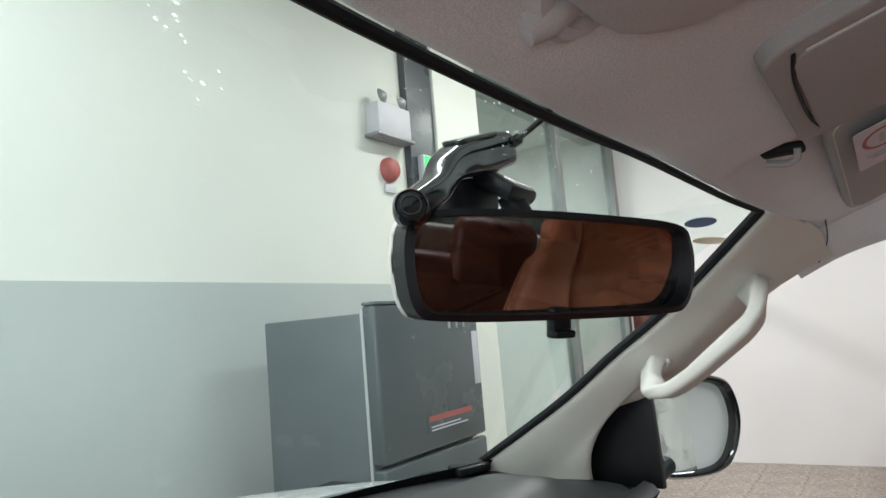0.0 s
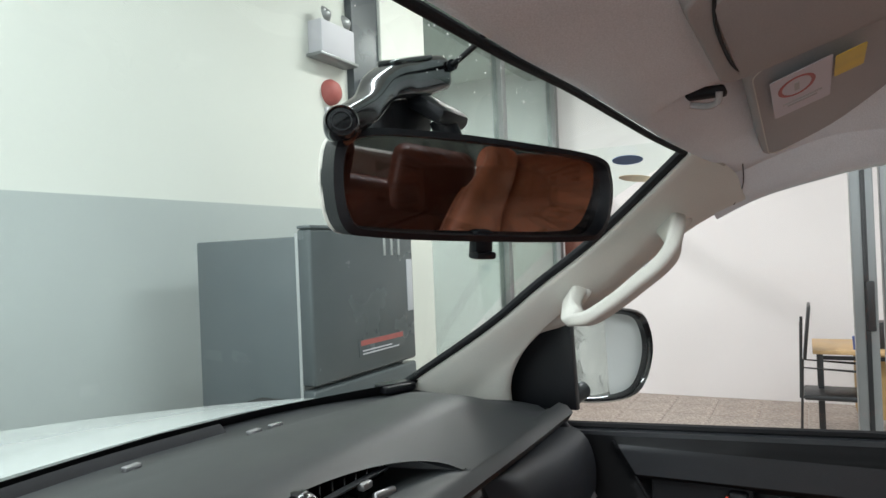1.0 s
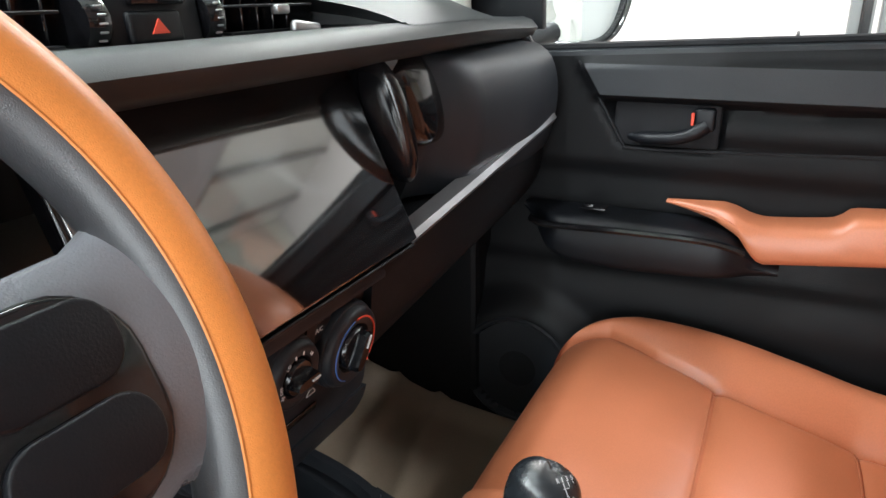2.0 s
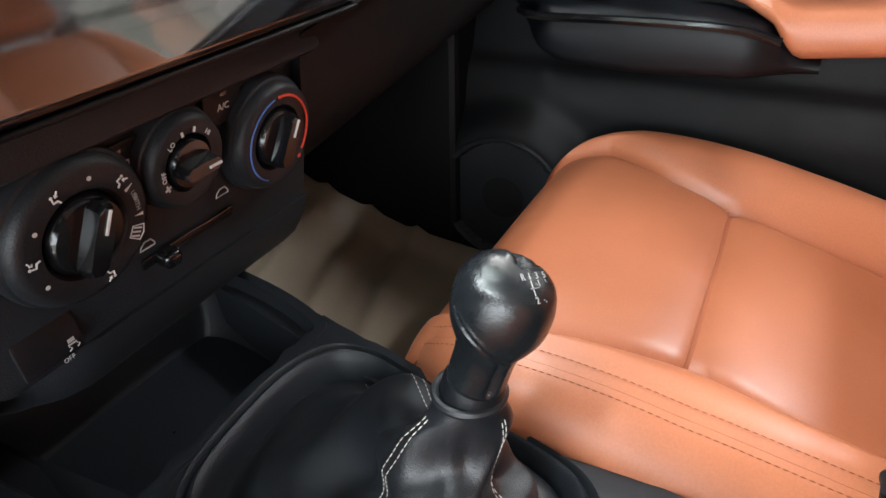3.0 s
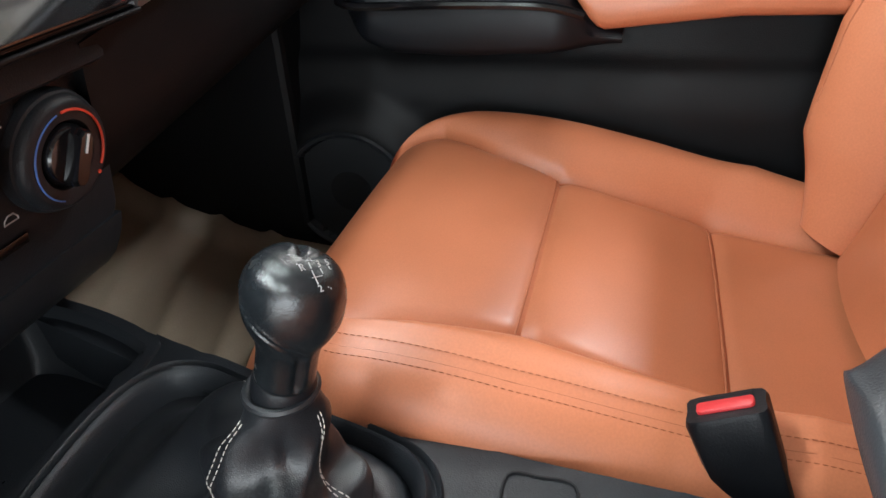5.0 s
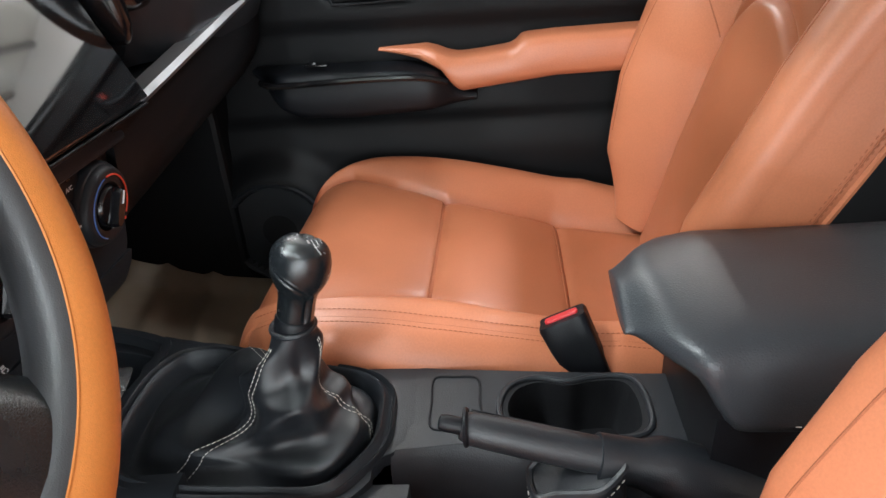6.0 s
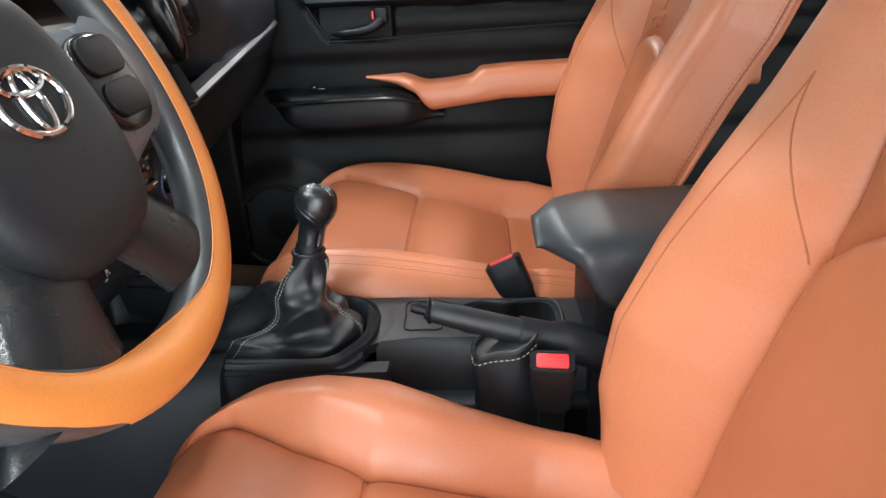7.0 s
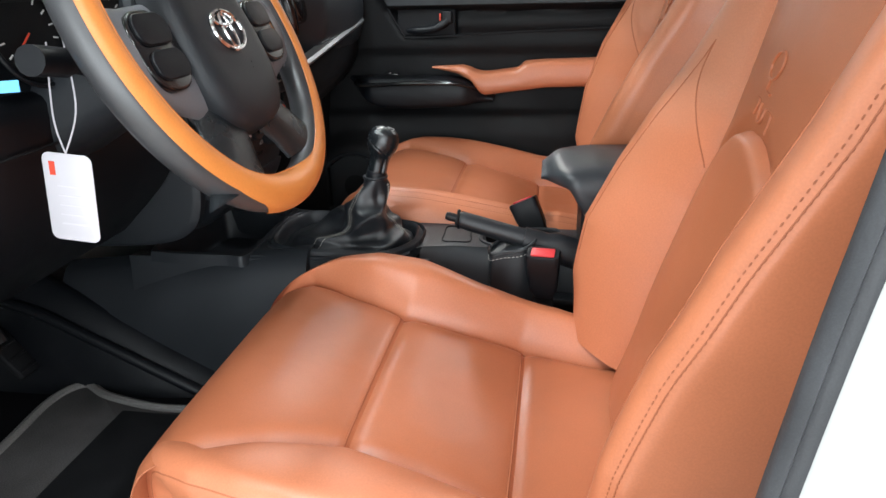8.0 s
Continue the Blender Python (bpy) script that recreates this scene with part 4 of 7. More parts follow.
def back_sect(u, y, z):
    hi = back_half(z)
    hw = table([(0.86, 0.205), (0.95, 0.225), (1.10, 0.243), (1.25, 0.246), (1.38, 0.232), (1.48, 0.20), (1.54, 0.17)], z)
    s, a = (1 if u >= 0 else -1), abs(u)
    b = table(INNER_PAD if s == INNER_SIDE else DOOR_PAD if INNER_SIDE > 0 else OUTER_PAD, z)
    if INNER_SIDE < 0:      # the passenger backrest is slimmer towards its foot
        b *= table([(0.86, 0.45), (0.95, 0.78), (1.05, 0.86), (1.25, 0.95)], z)
        hw -= table([(0.86, 0.030), (0.98, 0.008), (1.05, 0.0)], z)
    if a <= 1:
        x = a * hi
        h = 0.010 * (1 - a ** 2) - 0.007 * dip(1 - a, 0.05) - 0.006 * dip(z - arch_z(a), 0.007)
        if z < arch_z(a):
            h += 0.006 * (1 - a ** 2)
    elif a <= 2:
        t = a - 1
        x = lerp(hi, hw - 0.02, t)
        h = -0.007 * dip(t, 0.05) + b * (1 - (1 - t) ** 1.9)
    else:
        t = a - 2
        ang = min(1, t / 0.35) * math.pi / 2
        x = hw - 0.02 + 0.022 * math.sin(ang) - 0.010 * max(0, t - 0.35)
        h = b - 0.028 * (1 - math.cos(ang)) - (0.078 if s == INNER_SIDE else 0.125) * max(0, t - 0.35) / 0.65 - 0.004 * dip(t - (0.21 if s != INNER_SIDE and INNER_SIDE > 0 else 0.36), 0.03)
    return s * x, h


@functools.lru_cache(None)
def path_line(cushion, n):
    return smooth_line([(0, y, z) for y, z in (CUSHION if cushion else BACK)], n)


def on_skin(path, sect, u, v, lift=0.0, n=1201):
    line = path_line(path is CUSHION, n)
    i = min(n - 1, max(0, round(v * (n - 1))))
    p = line[i]
    d = (line[min(i + 6, n - 1)] - line[max(i - 6, 0)]).normalized()
    x, h = sect(u, p.y, p.z)
    sg = 1 if path is CUSHION else -1
    return Vector((x, p.y - sg * d.z * (h + lift), p.z + sg * d.y * (h + lift)))


def back_v(z):
    line = path_line(False, 1201)
    return next((i for i, p in enumerate(line) if p.z > z), 1200) / 1200


def car_seat(cx, dz, label, inner):
    global INNER_SIDE
    INNER_SIDE = inner
    t = thing("bucket_seat", label, "car seat", group="front seats", at=(cx, 0, dz))
    n = 193
    va = nearest_v(CUSHION, n, lambda p: p.y > -0.165)
    vb = nearest_v(CUSHION, n, lambda p: p.y > 0.0)
    for v0, v1 in ((0, va), (va, vb), (vb, 1)):
        part("seat_panel", seat_skin(CUSHION, n, cushion_sect, -1, 1, 40, v0, v1), LEATHER_INS, t, "smooth tan leather seat panel")
    for u0, u1 in ((-3, -1), (1, 3)):
        part("seat_bolster", seat_skin(CUSHION, n, cushion_sect, u0, u1, 44), LEATHER, t, "padded tan leather side bolster")
    def arch_panel(low):
        """Back panel below or above the arched seam."""
        rows_, cols = 60, 48
        skin = []
        for i in range(rows_ + 1):
            ring = []
            for k in range(cols + 1):
                u = -1 + 2 * k / cols
                v = back_v(arch_z(u))
                ring.append(on_skin(BACK, back_sect, u, lerp(0.0, v, i / rows_) if low else lerp(v, 1.0, i / rows_)))
            skin.append(ring)
        return loft(skin, closed=False)
    part("back_panel", arch_panel(True), LEATHER_INS, t, "arched tan leather lower back panel")
    part("shoulder_panel", arch_panel(False), LEATHER_INS, t, "tan leather upper back panel with an embossed mark")
    for u0, u1 in ((-3, -1), (1, 3)):
        part("back_bolster", seat_skin(BACK, n, back_sect, u0, u1, 44), LEATHER, t, "padded tan leather back bolster")
    # rear shell of the backrest and base of the cushion
    shell_rings = []
    for k in range(25):
        v = k / 24
        a, b = on_skin(BACK, back_sect, -2.9, v), on_skin(BACK, back_sect, 2.9, v)
        mid = a.lerp(b, 0.5) + Vector((0, -0.035, -0.01))
        shell_rings.append(smooth_line([a, a.lerp(mid, 0.5) + Vector((0, -0.022, 0)), mid, b.lerp(mid, 0.5) + Vector((0, -0.022, 0)), b], 13))
    part("back_shell", loft(shell_rings, closed=False), LEATHER, t, "tan leather rear cover")
    piping = [on_skin(BACK, back_sect, 2.97, k / 30) for k in range(31)]
    part("piping", tube(piping, 0.0035, 6), LEATHER, t)
    part("piping", tube([on_skin(BACK, back_sect, -2.97, k / 30) for k in range(31)], 0.0035, 6), LEATHER, t)
    part("seat_base", span(-0.19, 0.19, -0.34, 0.17, 0.735, 0.82, 0.03, 3), BLACK_PLASTIC, t, "black plastic seat base")
    part("seat_rail", merge(span(-0.17, -0.13, -0.36, 0.20, 0.66, 0.74, 0.006), span(0.13, 0.17, -0.36, 0.20, 0.66, 0.74, 0.006)), STEEL, t, "black steel seat rail")
    # seams and stitching
    for s in (-1, 1):
        lines = []
        mid = 2 + CUSHION_SEAM[s == inner and inner < 0]
        for off in (mid - 0.035, mid + 0.035):
            lines.append(dashes([on_skin(CUSHION, cushion_sect, s * off, 0.08 + 0.80 * k / 60, 0.0004) for k in range(61)], 0.0034, 0.0020, 0.00055))
        if s == inner or inner < 0:
            part("stitching", merge(*lines), SEAM, t, "dark tan double stitching")
        part("seam", tube([on_skin(CUSHION, cushion_sect, s * mid, 0.06 + 0.84 * k / 60, -0.0004) for k in range(61)], 0.0011, 5), SEAM, t)
        lines = []
        mid = 2.885 if s == inner else 2.21 if inner > 0 else 2.352
        for off in (mid - 0.026, mid + 0.026):
            lines.append(dashes([on_skin(BACK, back_sect, s * off, 0.08 + 0.86 * k / 60, 0.0004) for k in range(61)], 0.0036, 0.0030, 0.00080))
        part("stitching", merge(*lines), SEAM, t, "dark tan double stitching")
        part("seam", tube([on_skin(BACK, back_sect, s * mid, 0.06 + 0.88 * k / 60, -0.0005) for k in range(61)], 0.0011, 6), SEAM, t)
        # curved seams over the back bolster
        arc = [on_skin(BACK, back_sect, s * lerp(1.04, 1.62, math.sin(k / 24 * math.pi / 2) ** 1.4), back_v(lerp(1.140, 1.270, k / 24)), 0.0) for k in range(25)]
        part("seam", tube(arc, 0.0010, 5), SEAM, t)
        arc = [on_skin(BACK, back_sect, s * lerp(1.86, 1.62, (k / 24) ** 2), back_v(lerp(0.98, 1.270, k / 24)), 0.0) for k in range(25)]
        part("seam", tube(arc, 0.0010, 5), SEAM, t)
    for ys in (0.0, -0.165):
        vs_ = nearest_v(CUSHION, n, lambda p: p.y > ys)
        part("seam", tube([on_skin(CUSHION, cushion_sect, -1 + 2 * k / 30, vs_, 0.0003, n) for k in range(31)], 0.0011, 5), SEAM, t)
    for s in (-1, 1):
        part("seam", tube([on_skin(CUSHION, cushion_sect, s, 0.10 + 0.80 * k / 60, 0.0008) for k in range(61)], 0.0011, 5), SEAM, t)
        part("seam", tube([on_skin(BACK, back_sect, s, 0.05 + 0.92 * k / 60, 0.0008) for k in range(61)], 0.0011, 5), SEAM, t)
    # embossed mark, kept as plain raised strokes
    def stroke(uz):
        return tube([on_skin(BACK, back_sect, inner * u_, back_v(z_), 0.0008) for u_, z_ in uz], 0.0016, 6, 14)
    ring_ = [(0.06 + 0.13 * math.cos(2 * math.pi * k / 16), 1.268 + 0.013 * math.sin(2 * math.pi * k / 16)) for k in range(17)]
    for line_ in (ring_, ((0.06, 1.256), (0.06, 1.246), (-0.06, 1.243)), ((0.20, 1.236), (0.10, 1.234), (0.12, 1.222)), ((0.02, 1.234), (-0.02, 1.219), (-0.10, 1.219), (-0.11, 1.232)), ((-0.18, 1.230), (-0.28, 1.227), (-0.28, 1.212))):
        part("embossed_stroke", stroke(line_), LEATHER_INS, t, "raised leather stroke")
    # headrest
    hr = []
    for k in range(13):
        z = 1.575 + 0.165 * k / 12
        w = 0.128 * (1 - abs(k / 6 - 1) ** 5 * 0.35)
        d = 0.050 * (1 - abs(k / 6 - 1) ** 4 * 0.55)
        hr.append([(math.copysign(abs(math.cos(a)) ** 0.45, math.cos(a)) * w, -0.535 - 0.10 * (z - 1.57) + math.copysign(abs(math.sin(a)) ** 0.6, math.sin(a)) * d, z) for a in [2 * math.pi * j / 32 for j in range(32)]])
    part("headrest", loft(hr), LEATHER, t, "tan leather headrest")
    for hx in (-0.06, 0.06):
        part("headrest_post", tube([(hx, -0.535, 1.50), (hx, -0.54, 1.60)], 0.006, 10), CHROME, t, "chrome headrest post")
    return t


DRIVER_X, PASS_X = -0.343, 0.368
car_seat(DRIVER_X, -0.008, "tan leather driver seat with stitched bolsters, behind the steering wheel", 1)
car_seat(PASS_X, 0.025, "tan leather passenger seat with stitched bolsters, beside the console", -1)

# rear bench, seen in the mirror; the cabin's shade is put into its colour
rb = thing("rear_bench", "tan leather rear bench with headrests, shade painted into its colour", "bench seat", at=(0.02, 0, -0.13))
part("bench_cushion", span(-0.60, 0.60, -1.15, -0.68, 0.68, 0.90, 0.05, 4), REAR_LEATHER_SHADE, rb)
part("bench_back", xf(span(-0.60, 0.60, -0.06, 0.06, 0.0, 0.58, 0.04, 4), pose(0, -1.12, 0.86, 10, 0, 0)), REAR_LEATHER_SHADE, rb)
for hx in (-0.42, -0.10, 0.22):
    part("bench_headrest", span(hx - 0.11, hx + 0.11, -1.24, -1.14, 1.36, 1.54, 0.035, 4), REAR_LEATHER_SHADE, rb)

# ---- dashboard ----
DSH = (-0.042, -0.040, 0.042)
dash = thing("dashboard", "charcoal moulded dashboard with centre vents", "dashboard", at=DSH)


def vent_mask(x):
    return step(-0.165, -0.12, x) * (1 - step(0.285, 0.315, x))


def dash_section(x):
    yb, zb = base_edge(x + DSH[0])
    yb, zb = yb - DSH[1], zb - DSH[2]
    m = vent_mask(x)
    far = step(0.45, 0.68, x)
    drv = 1 - step(-0.22, -0.14, x)
    z_top = 1.388 + 0.022 * drv * dip(x + 0.33, 0.16) - 0.050 * far
    y_edge = 0.405 - 0.03 * far - 0.02 * drv
    lip_y, lip_z = 0.325 + 0.01 * far - 0.0 * drv, 1.343 - 0.006 * far
    e = Vector((x, y_edge, z_top - 0.008))
    f = Vector((x, lip_y, lip_z))
    def q(t, deep):
        """Between upper edge and lip: flush slope or vent recess."""
        flat = e.lerp(f, t)
        return Vector((x, lerp(flat.y, deep, m), flat.z)) if deep else flat
    pts = [(x, yb + 0.03, 1.30), (x, yb, zb - 0.004), (x, yb - 0.03, zb + 0.004 - 0.010 * far), (x, yb - 0.09, 1.362 - 0.020 * far), (x, lerp(yb - 0.09, y_edge, 0.5), z_top + 0.003), (x, y_edge + 0.035, z_top + 0.001), (x, y_edge + 0.012, z_top - 0.002), e]
    s = min(1.0, max(0.0, (x - 0.09) / 0.215))
    shut = 0.80 * (1 - math.sqrt(1 - s * s))
    pts += [q(shut * 0.5 + 0.01, 0), q(shut + 0.03, 0), q(shut + 0.04, 0.412)]
    pts += [q(lerp(shut + 0.05, 0.87, k / 8), 0.430) for k in range(9)]
    pts += [Vector((x, lerp(lerp(e.y, f.y, 0.9), 0.40, m), lerp(lerp(e.z, f.z, 0.9), f.z + 0.003, m))),
            Vector((x, lip_y + 0.018, lip_z + 0.006)), Vector((x, lip_y + 0.005, lip_z + 0.002)), f + Vector((0, -0.004, -0.008)), Vector((x, lip_y + 0.004, lip_z - 0.020)), Vector((x, lip_y + 0.030, lip_z - 0.028)),
            Vector((x, 0.42, 1.300)), Vector((x, 0.52, 1.22))]
    return pts


xs = [-0.70 + 1.37 * i / 200 for i in range(201)]
part("upper_pad", loft([dash_section(x) for x in xs]), DASH, dash, "grey soft upper pad", angle=42)
# demister slot and two light sensors on top
part("demister_slot", tube([(x, base_edge(x + DSH[0])[0] - DSH[1] - 0.056, 1.3612) for x in (-0.35, -0.15, 0.0, 0.15, 0.30)], 0.016, 8, 30, flat=0.2), RUBBER, dash, "black demister slot")
for sx, sy in ((0.150, 0.655), (0.310, 0.632), (0.345, 0.628)):
    part("clip", xf(rbox(0.020, 0.009, 0.005, 0.0015), Matrix.Translation((sx, sy, 1.3645))), SATIN, dash, "small pale clip")
part("corner_tweeter", xf(prism(rounded(0.062, 0.036, 0.007), 0.012, 0.003), pose(0.596, 0.600, 1.362, 4, 0, -24)), BLACK_PLASTIC, dash, "black corner speaker cap")

# centre vents: left and right outlets, thumb wheels and hazard switch
vents = thing("centre_vent", "black centre air vents with thumb wheels", "air vent", at=(-0.042, -0.048, 0.3012))
vents.scale = (1, 1, 0.8)
def vent_z(x):
    return 1.375 - 0.02 * step(0.22, 0.32, x)
part("vent_backing", loft([[(x, 0.424, vent_z(x) - 0.038), (x, 0.420, vent_z(x) + 0.030), (x, 0.432, vent_z(x) + 0.030), (x, 0.432, vent_z(x) - 0.038)] for x in [-0.15 + 0.42 * k / 20 for k in range(21)]]), GLOSS, vents, "glossy black vent backing")
for k in range(8):
    x = -0.130 + 0.0185 * k
    part("vane", xf(rbox(0.0022, 0.018, 0.052, 0.0008, 1), pose(x, 0.418, 1.374, 0, 0, 14)), GLOSS, vents)
for k in range(5):
    x = 0.150 + 0.0185 * k
    part("vane", xf(rbox(0.0022, 0.018, 0.046, 0.0008, 1), pose(x, 0.418, 1.372, 0, 0, -14)), GLOSS, vents)
for x0, x1 in ((-0.14, 0.0), (0.135, 0.235)):
    for dz in (-0.012, 0.012):
        part("slat", span(x0, x1, 0.393, 0.402, 1.373 + dz - 0.0012, 1.373 + dz + 0.0012, 0.0005, 1), BLACK_PLASTIC, vents)
part("vent_tab", rbox(0.040, 0.010, 0.007, 0.002, 2, (-0.075, 0.390, 1.372)), DARK_PLASTIC, vents)
part("vent_tab", rbox(0.016, 0.008, 0.009, 0.002, 2, (0.192, 0.392, 1.381)), SATIN, vents, "pale vent tab")
part("vent_tab", xf(rbox(0.036, 0.008, 0.013, 0.005, 3), pose(0.215, 0.386, 1.362, 0, 8, 0)), SATIN, vents, "pale rounded vent tab")
for wx in (0.022, 0.118):
    wheel_b = lathe([(0.010, -0.008), (0.024, -0.008), (0.026, -0.005), (0.026, 0.005), (0.024, 0.008), (0.010, 0.008)], 28)
    w = part("thumb_wheel", xf(wheel_b, Matrix.Translation((wx, 0.412, 1.376)) @ pose(0, 0, 0, 0, 90, 0)), GLOSS, vents, "ribbed thumb wheel")
    part("rib", merge(*[xf(rbox(0.006, 0.002, 0.0018, 0.0006, 1), Matrix.Translation((wx, 0.412, 1.376)) @ pose(0, 0, 0, a, 0, 0) @ Matrix.Translation((0, -0.0262, 0))) for a in range(-70, 80, 14)]), SATIN, w, "chrome ribs")
part("switch_panel", xf(rbox(0.080, 0.018, 0.050, 0.005, 3), pose(0.070, 0.404, 1.374, -6, 0, 0)), BLACK_PLASTIC, vents)
hz = part("hazard_switch", xf(rbox(0.044, 0.008, 0.026, 0.004, 3), pose(0.066, 0.394, 1.371, -6, 0, 0)), BLACK_PLASTIC, vents)
part("clock_window", xf(rbox(0.044, 0.006, 0.012, 0.002), pose(0.070, 0.3945, 1.394, -6, 0, 0)), GLOSS, vents)
tri = prism([(0, 0.0085), (-0.009, -0.006), (0.009, -0.006)], 0.001)
part("hazard_triangle", xf(tri, Matrix.Translation((0.066, 0.3895, 1.371)) @ pose(0, 0, 0, 84, 0, 0) @ Matrix.Diagonal((0.8, 0.8, 1, 1))), RED_PAINT, hz, "red warning triangle", smooth=False)

# passenger side fascia and glovebox
def glove_line(x):
    dy = -0.020 * step(0.35, 0.62, x) + 0.045 * (1 - step(0.365, 0.44, x))
    return [(x, 0.375, 1.318), (x, 0.350 + dy * 0.6, 1.312), (x, 0.332 + dy, 1.296), (x, 0.320 + dy, 1.268), (x, 0.318 + dy, 1.235), (x, 0.322 + dy, 1.205), (x, 0.330 + dy, 1.180), (x, 0.340 + dy, 1.160)]
gx = [0.368 + 0.297 * i / 30 for i in range(31)]
part("glovebox_upper", loft([smooth_line(glove_line(x), 20) + [Vector((x, 0.46, 1.16)), Vector((x, 0.46, 1.31))] for x in gx]), DARK_PLASTIC, dash, "rounded black upper glovebox lid", angle=50)
def strip_at(x):
    t = (x - 0.315) / 0.34
    return Vector((x, 0.326 - 0.026 * t, 1.150 + 0.060 * t))
part("trim_strip", loft([[strip_at(x) + Vector(d) for d in ((0, 0.02, 0.008), (0, 0.0, 0.0065), (0, -0.004, 0.0), (0, 0.0, -0.0065), (0, 0.02, -0.008))] for x in [0.292 + 0.366 * i / 16 for i in range(17)]]), SATIN, dash, "satin silver trim strip", angle=35)
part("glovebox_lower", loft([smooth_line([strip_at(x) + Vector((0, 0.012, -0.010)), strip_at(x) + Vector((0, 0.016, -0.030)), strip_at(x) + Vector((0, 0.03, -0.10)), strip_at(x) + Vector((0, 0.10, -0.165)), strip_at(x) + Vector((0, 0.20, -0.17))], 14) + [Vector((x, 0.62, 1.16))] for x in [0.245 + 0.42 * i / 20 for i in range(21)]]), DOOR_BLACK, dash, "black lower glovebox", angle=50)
# side outlet ring at the passenger end
part("side_vent_ring", tube([(0.640, 0.350, 1.325), (0.660, 0.340, 1.300), (0.668, 0.338, 1.265), (0.664, 0.342, 1.230), (0.650, 0.352, 1.205)], 0.008, 10, 24), BLACK_PLASTIC, dash, "black rounded side vent rim")
part("side_vent_edge", tube([(0.652, 0.337, 1.318), (0.669, 0.330, 1.290), (0.673, 0.330, 1.250), (0.664, 0.336, 1.215)], 0.0022, 6, 20), SATIN, dash, "bright side vent edge")
part("side_vane", merge(*[rbox(0.020, 0.03, 0.0018, 0.0006, 1, (0.643, 0.362, 1.315 - 0.012 * k)) for k in range(4)]), BLACK_PLASTIC, dash)

# piano-black column with bright edge between screen and glovebox
fin = thing("dash_fin", "glossy black curved dashboard fin with bright edges", "trim", at=(-0.050, -0.030, 0.037))
def leaf(cx, cy, cz, hx, hy, hz, lean, e):
    """A rounded leaf or dome: half sizes hx, hy, hz, top shifted by lean along x."""
    rings = []
    for k in range(19):
        a = -math.pi / 2 + math.pi * k / 18
        sc_ = max(0.02, abs(math.cos(a)) ** e)
        rings.append([(cx - lean * math.sin(a) + hx * sc_ * math.copysign(abs(math.cos(b)) ** 0.7, math.cos(b)), cy + 0.011 * math.sin(a) + hy * sc_ * math.copysign(abs(math.sin(b)) ** 0.8, math.sin(b)), cz + hz * math.sin(a)) for b in [2 * math.pi * j / 32 for j in range(32)]])
    return loft(rings)
part("fin_body", leaf(0.318, 0.350, 1.262, 0.013, 0.026, 0.062, 0.008, 0.75), GLOSS, fin, "glossy black leaf-shaped fin", angle=60)
part("fin_panel", leaf(0.382, 0.368, 1.276, 0.046, 0.034, 0.050, 0.010, 0.45), GLOSS, fin, "glossy black domed end cap", angle=60)
part("cap_groove", tube([(0.382 + 0.047 * math.cos(b), 0.368 - 0.0345 * math.sin(b) ** 0.8, 1.262) for b in [math.pi * j / 24 for j in range(25)]], 0.0016, 6), GLOSS, fin, "dark groove")
part("cap_slot", rbox(0.030, 0.006, 0.010, 0.002, 2, (0.395, 0.337, 1.246)), GLOSS, fin, "dark slot")
part("trim_corner", xf(prism([(0.306, 1.318), (0.322, 1.300), (0.345, 1.316), (0.352, 1.330)], 0.006, 0.001), Matrix(((1, 0, 0, 0), (0, 0, 1, 0.352), (0, 1, 0, 0), (0, 0, 0, 1)))), SATIN, fin, "pale satin corner")
part("recess", span(0.300, 0.465, 0.380, 0.392, 1.10, 1.31, 0.002), BLACK_PLASTIC, fin)

# head unit
hu = thing("head_unit", "large glossy touch screen head unit", "head unit")
SX0, SX1 = -0.080, 0.253
def screen_m(x, s, d=0.0):
    """s: 0 at the lower edge, 1 at the top; d: out of the face."""
    lo, hi = Vector((x, 0.286, 1.184)), Vector((x, 0.352, 1.352))
    n = Vector((0, -(hi.z - lo.z), hi.y - lo.y)).normalized()
    return lo.lerp(hi, s) + n * d
def slab(x0, x1, s0, s1, d0, d1, r=0.003):
    c = screen_m((x0 + x1) / 2, (s0 + s1) / 2, (d0 + d1) / 2)
    h = (screen_m(0, s1) - screen_m(0, s0)).length
    return xf(rbox(x1 - x0, d1 - d0, h, r, 3), Matrix.Translation(c) @ pose(0, 0, 0, -math.degrees(math.atan2(0.066, 0.168)), 0, 0))
part("bezel", slab(SX0, SX1, 0.0, 1.0, -0.018, 0.0, 0.004), GLOSS, hu)
gc_ = screen_m((SX0 + SX1) / 2, 0.5, 0.0)
part("glass", xf(slab(SX0 + 0.004, SX1 - 0.004, 0.02, 0.985, -0.001, 0.003, 0.0018), Matrix.Translation(gc_) @ pose(0, 0, 0, -3, 0, 0) @ Matrix.Translation(-gc_)), SCREEN, hu, "glossy black touch glass")
part("top_trim", slab(SX0, SX1 + 0.03, 1.0, 1.035, -0.010, 0.001, 0.002), DARK_CHROME, hu, "satin dark trim")
part("lower_edge", slab(SX0, SX1, -0.022, 0.0, -0.012, 0.001, 0.002), BLACK_PLASTIC, hu, "thin black lower edge")
bars = []
for k, w in enumerate((0.010, 0.009, 0.007, 0.007, 0.008, 0.008)):
    bars.append(slab(0.118 + 0.0085 * k, 0.118 + 0.0085 * k + w * 0.65, 0.030, 0.058, 0.003, 0.0036, 0.0))
part("brand_mark", merge(*bars), PRINT_WHITE, hu, "row of small white marks", smooth=False)

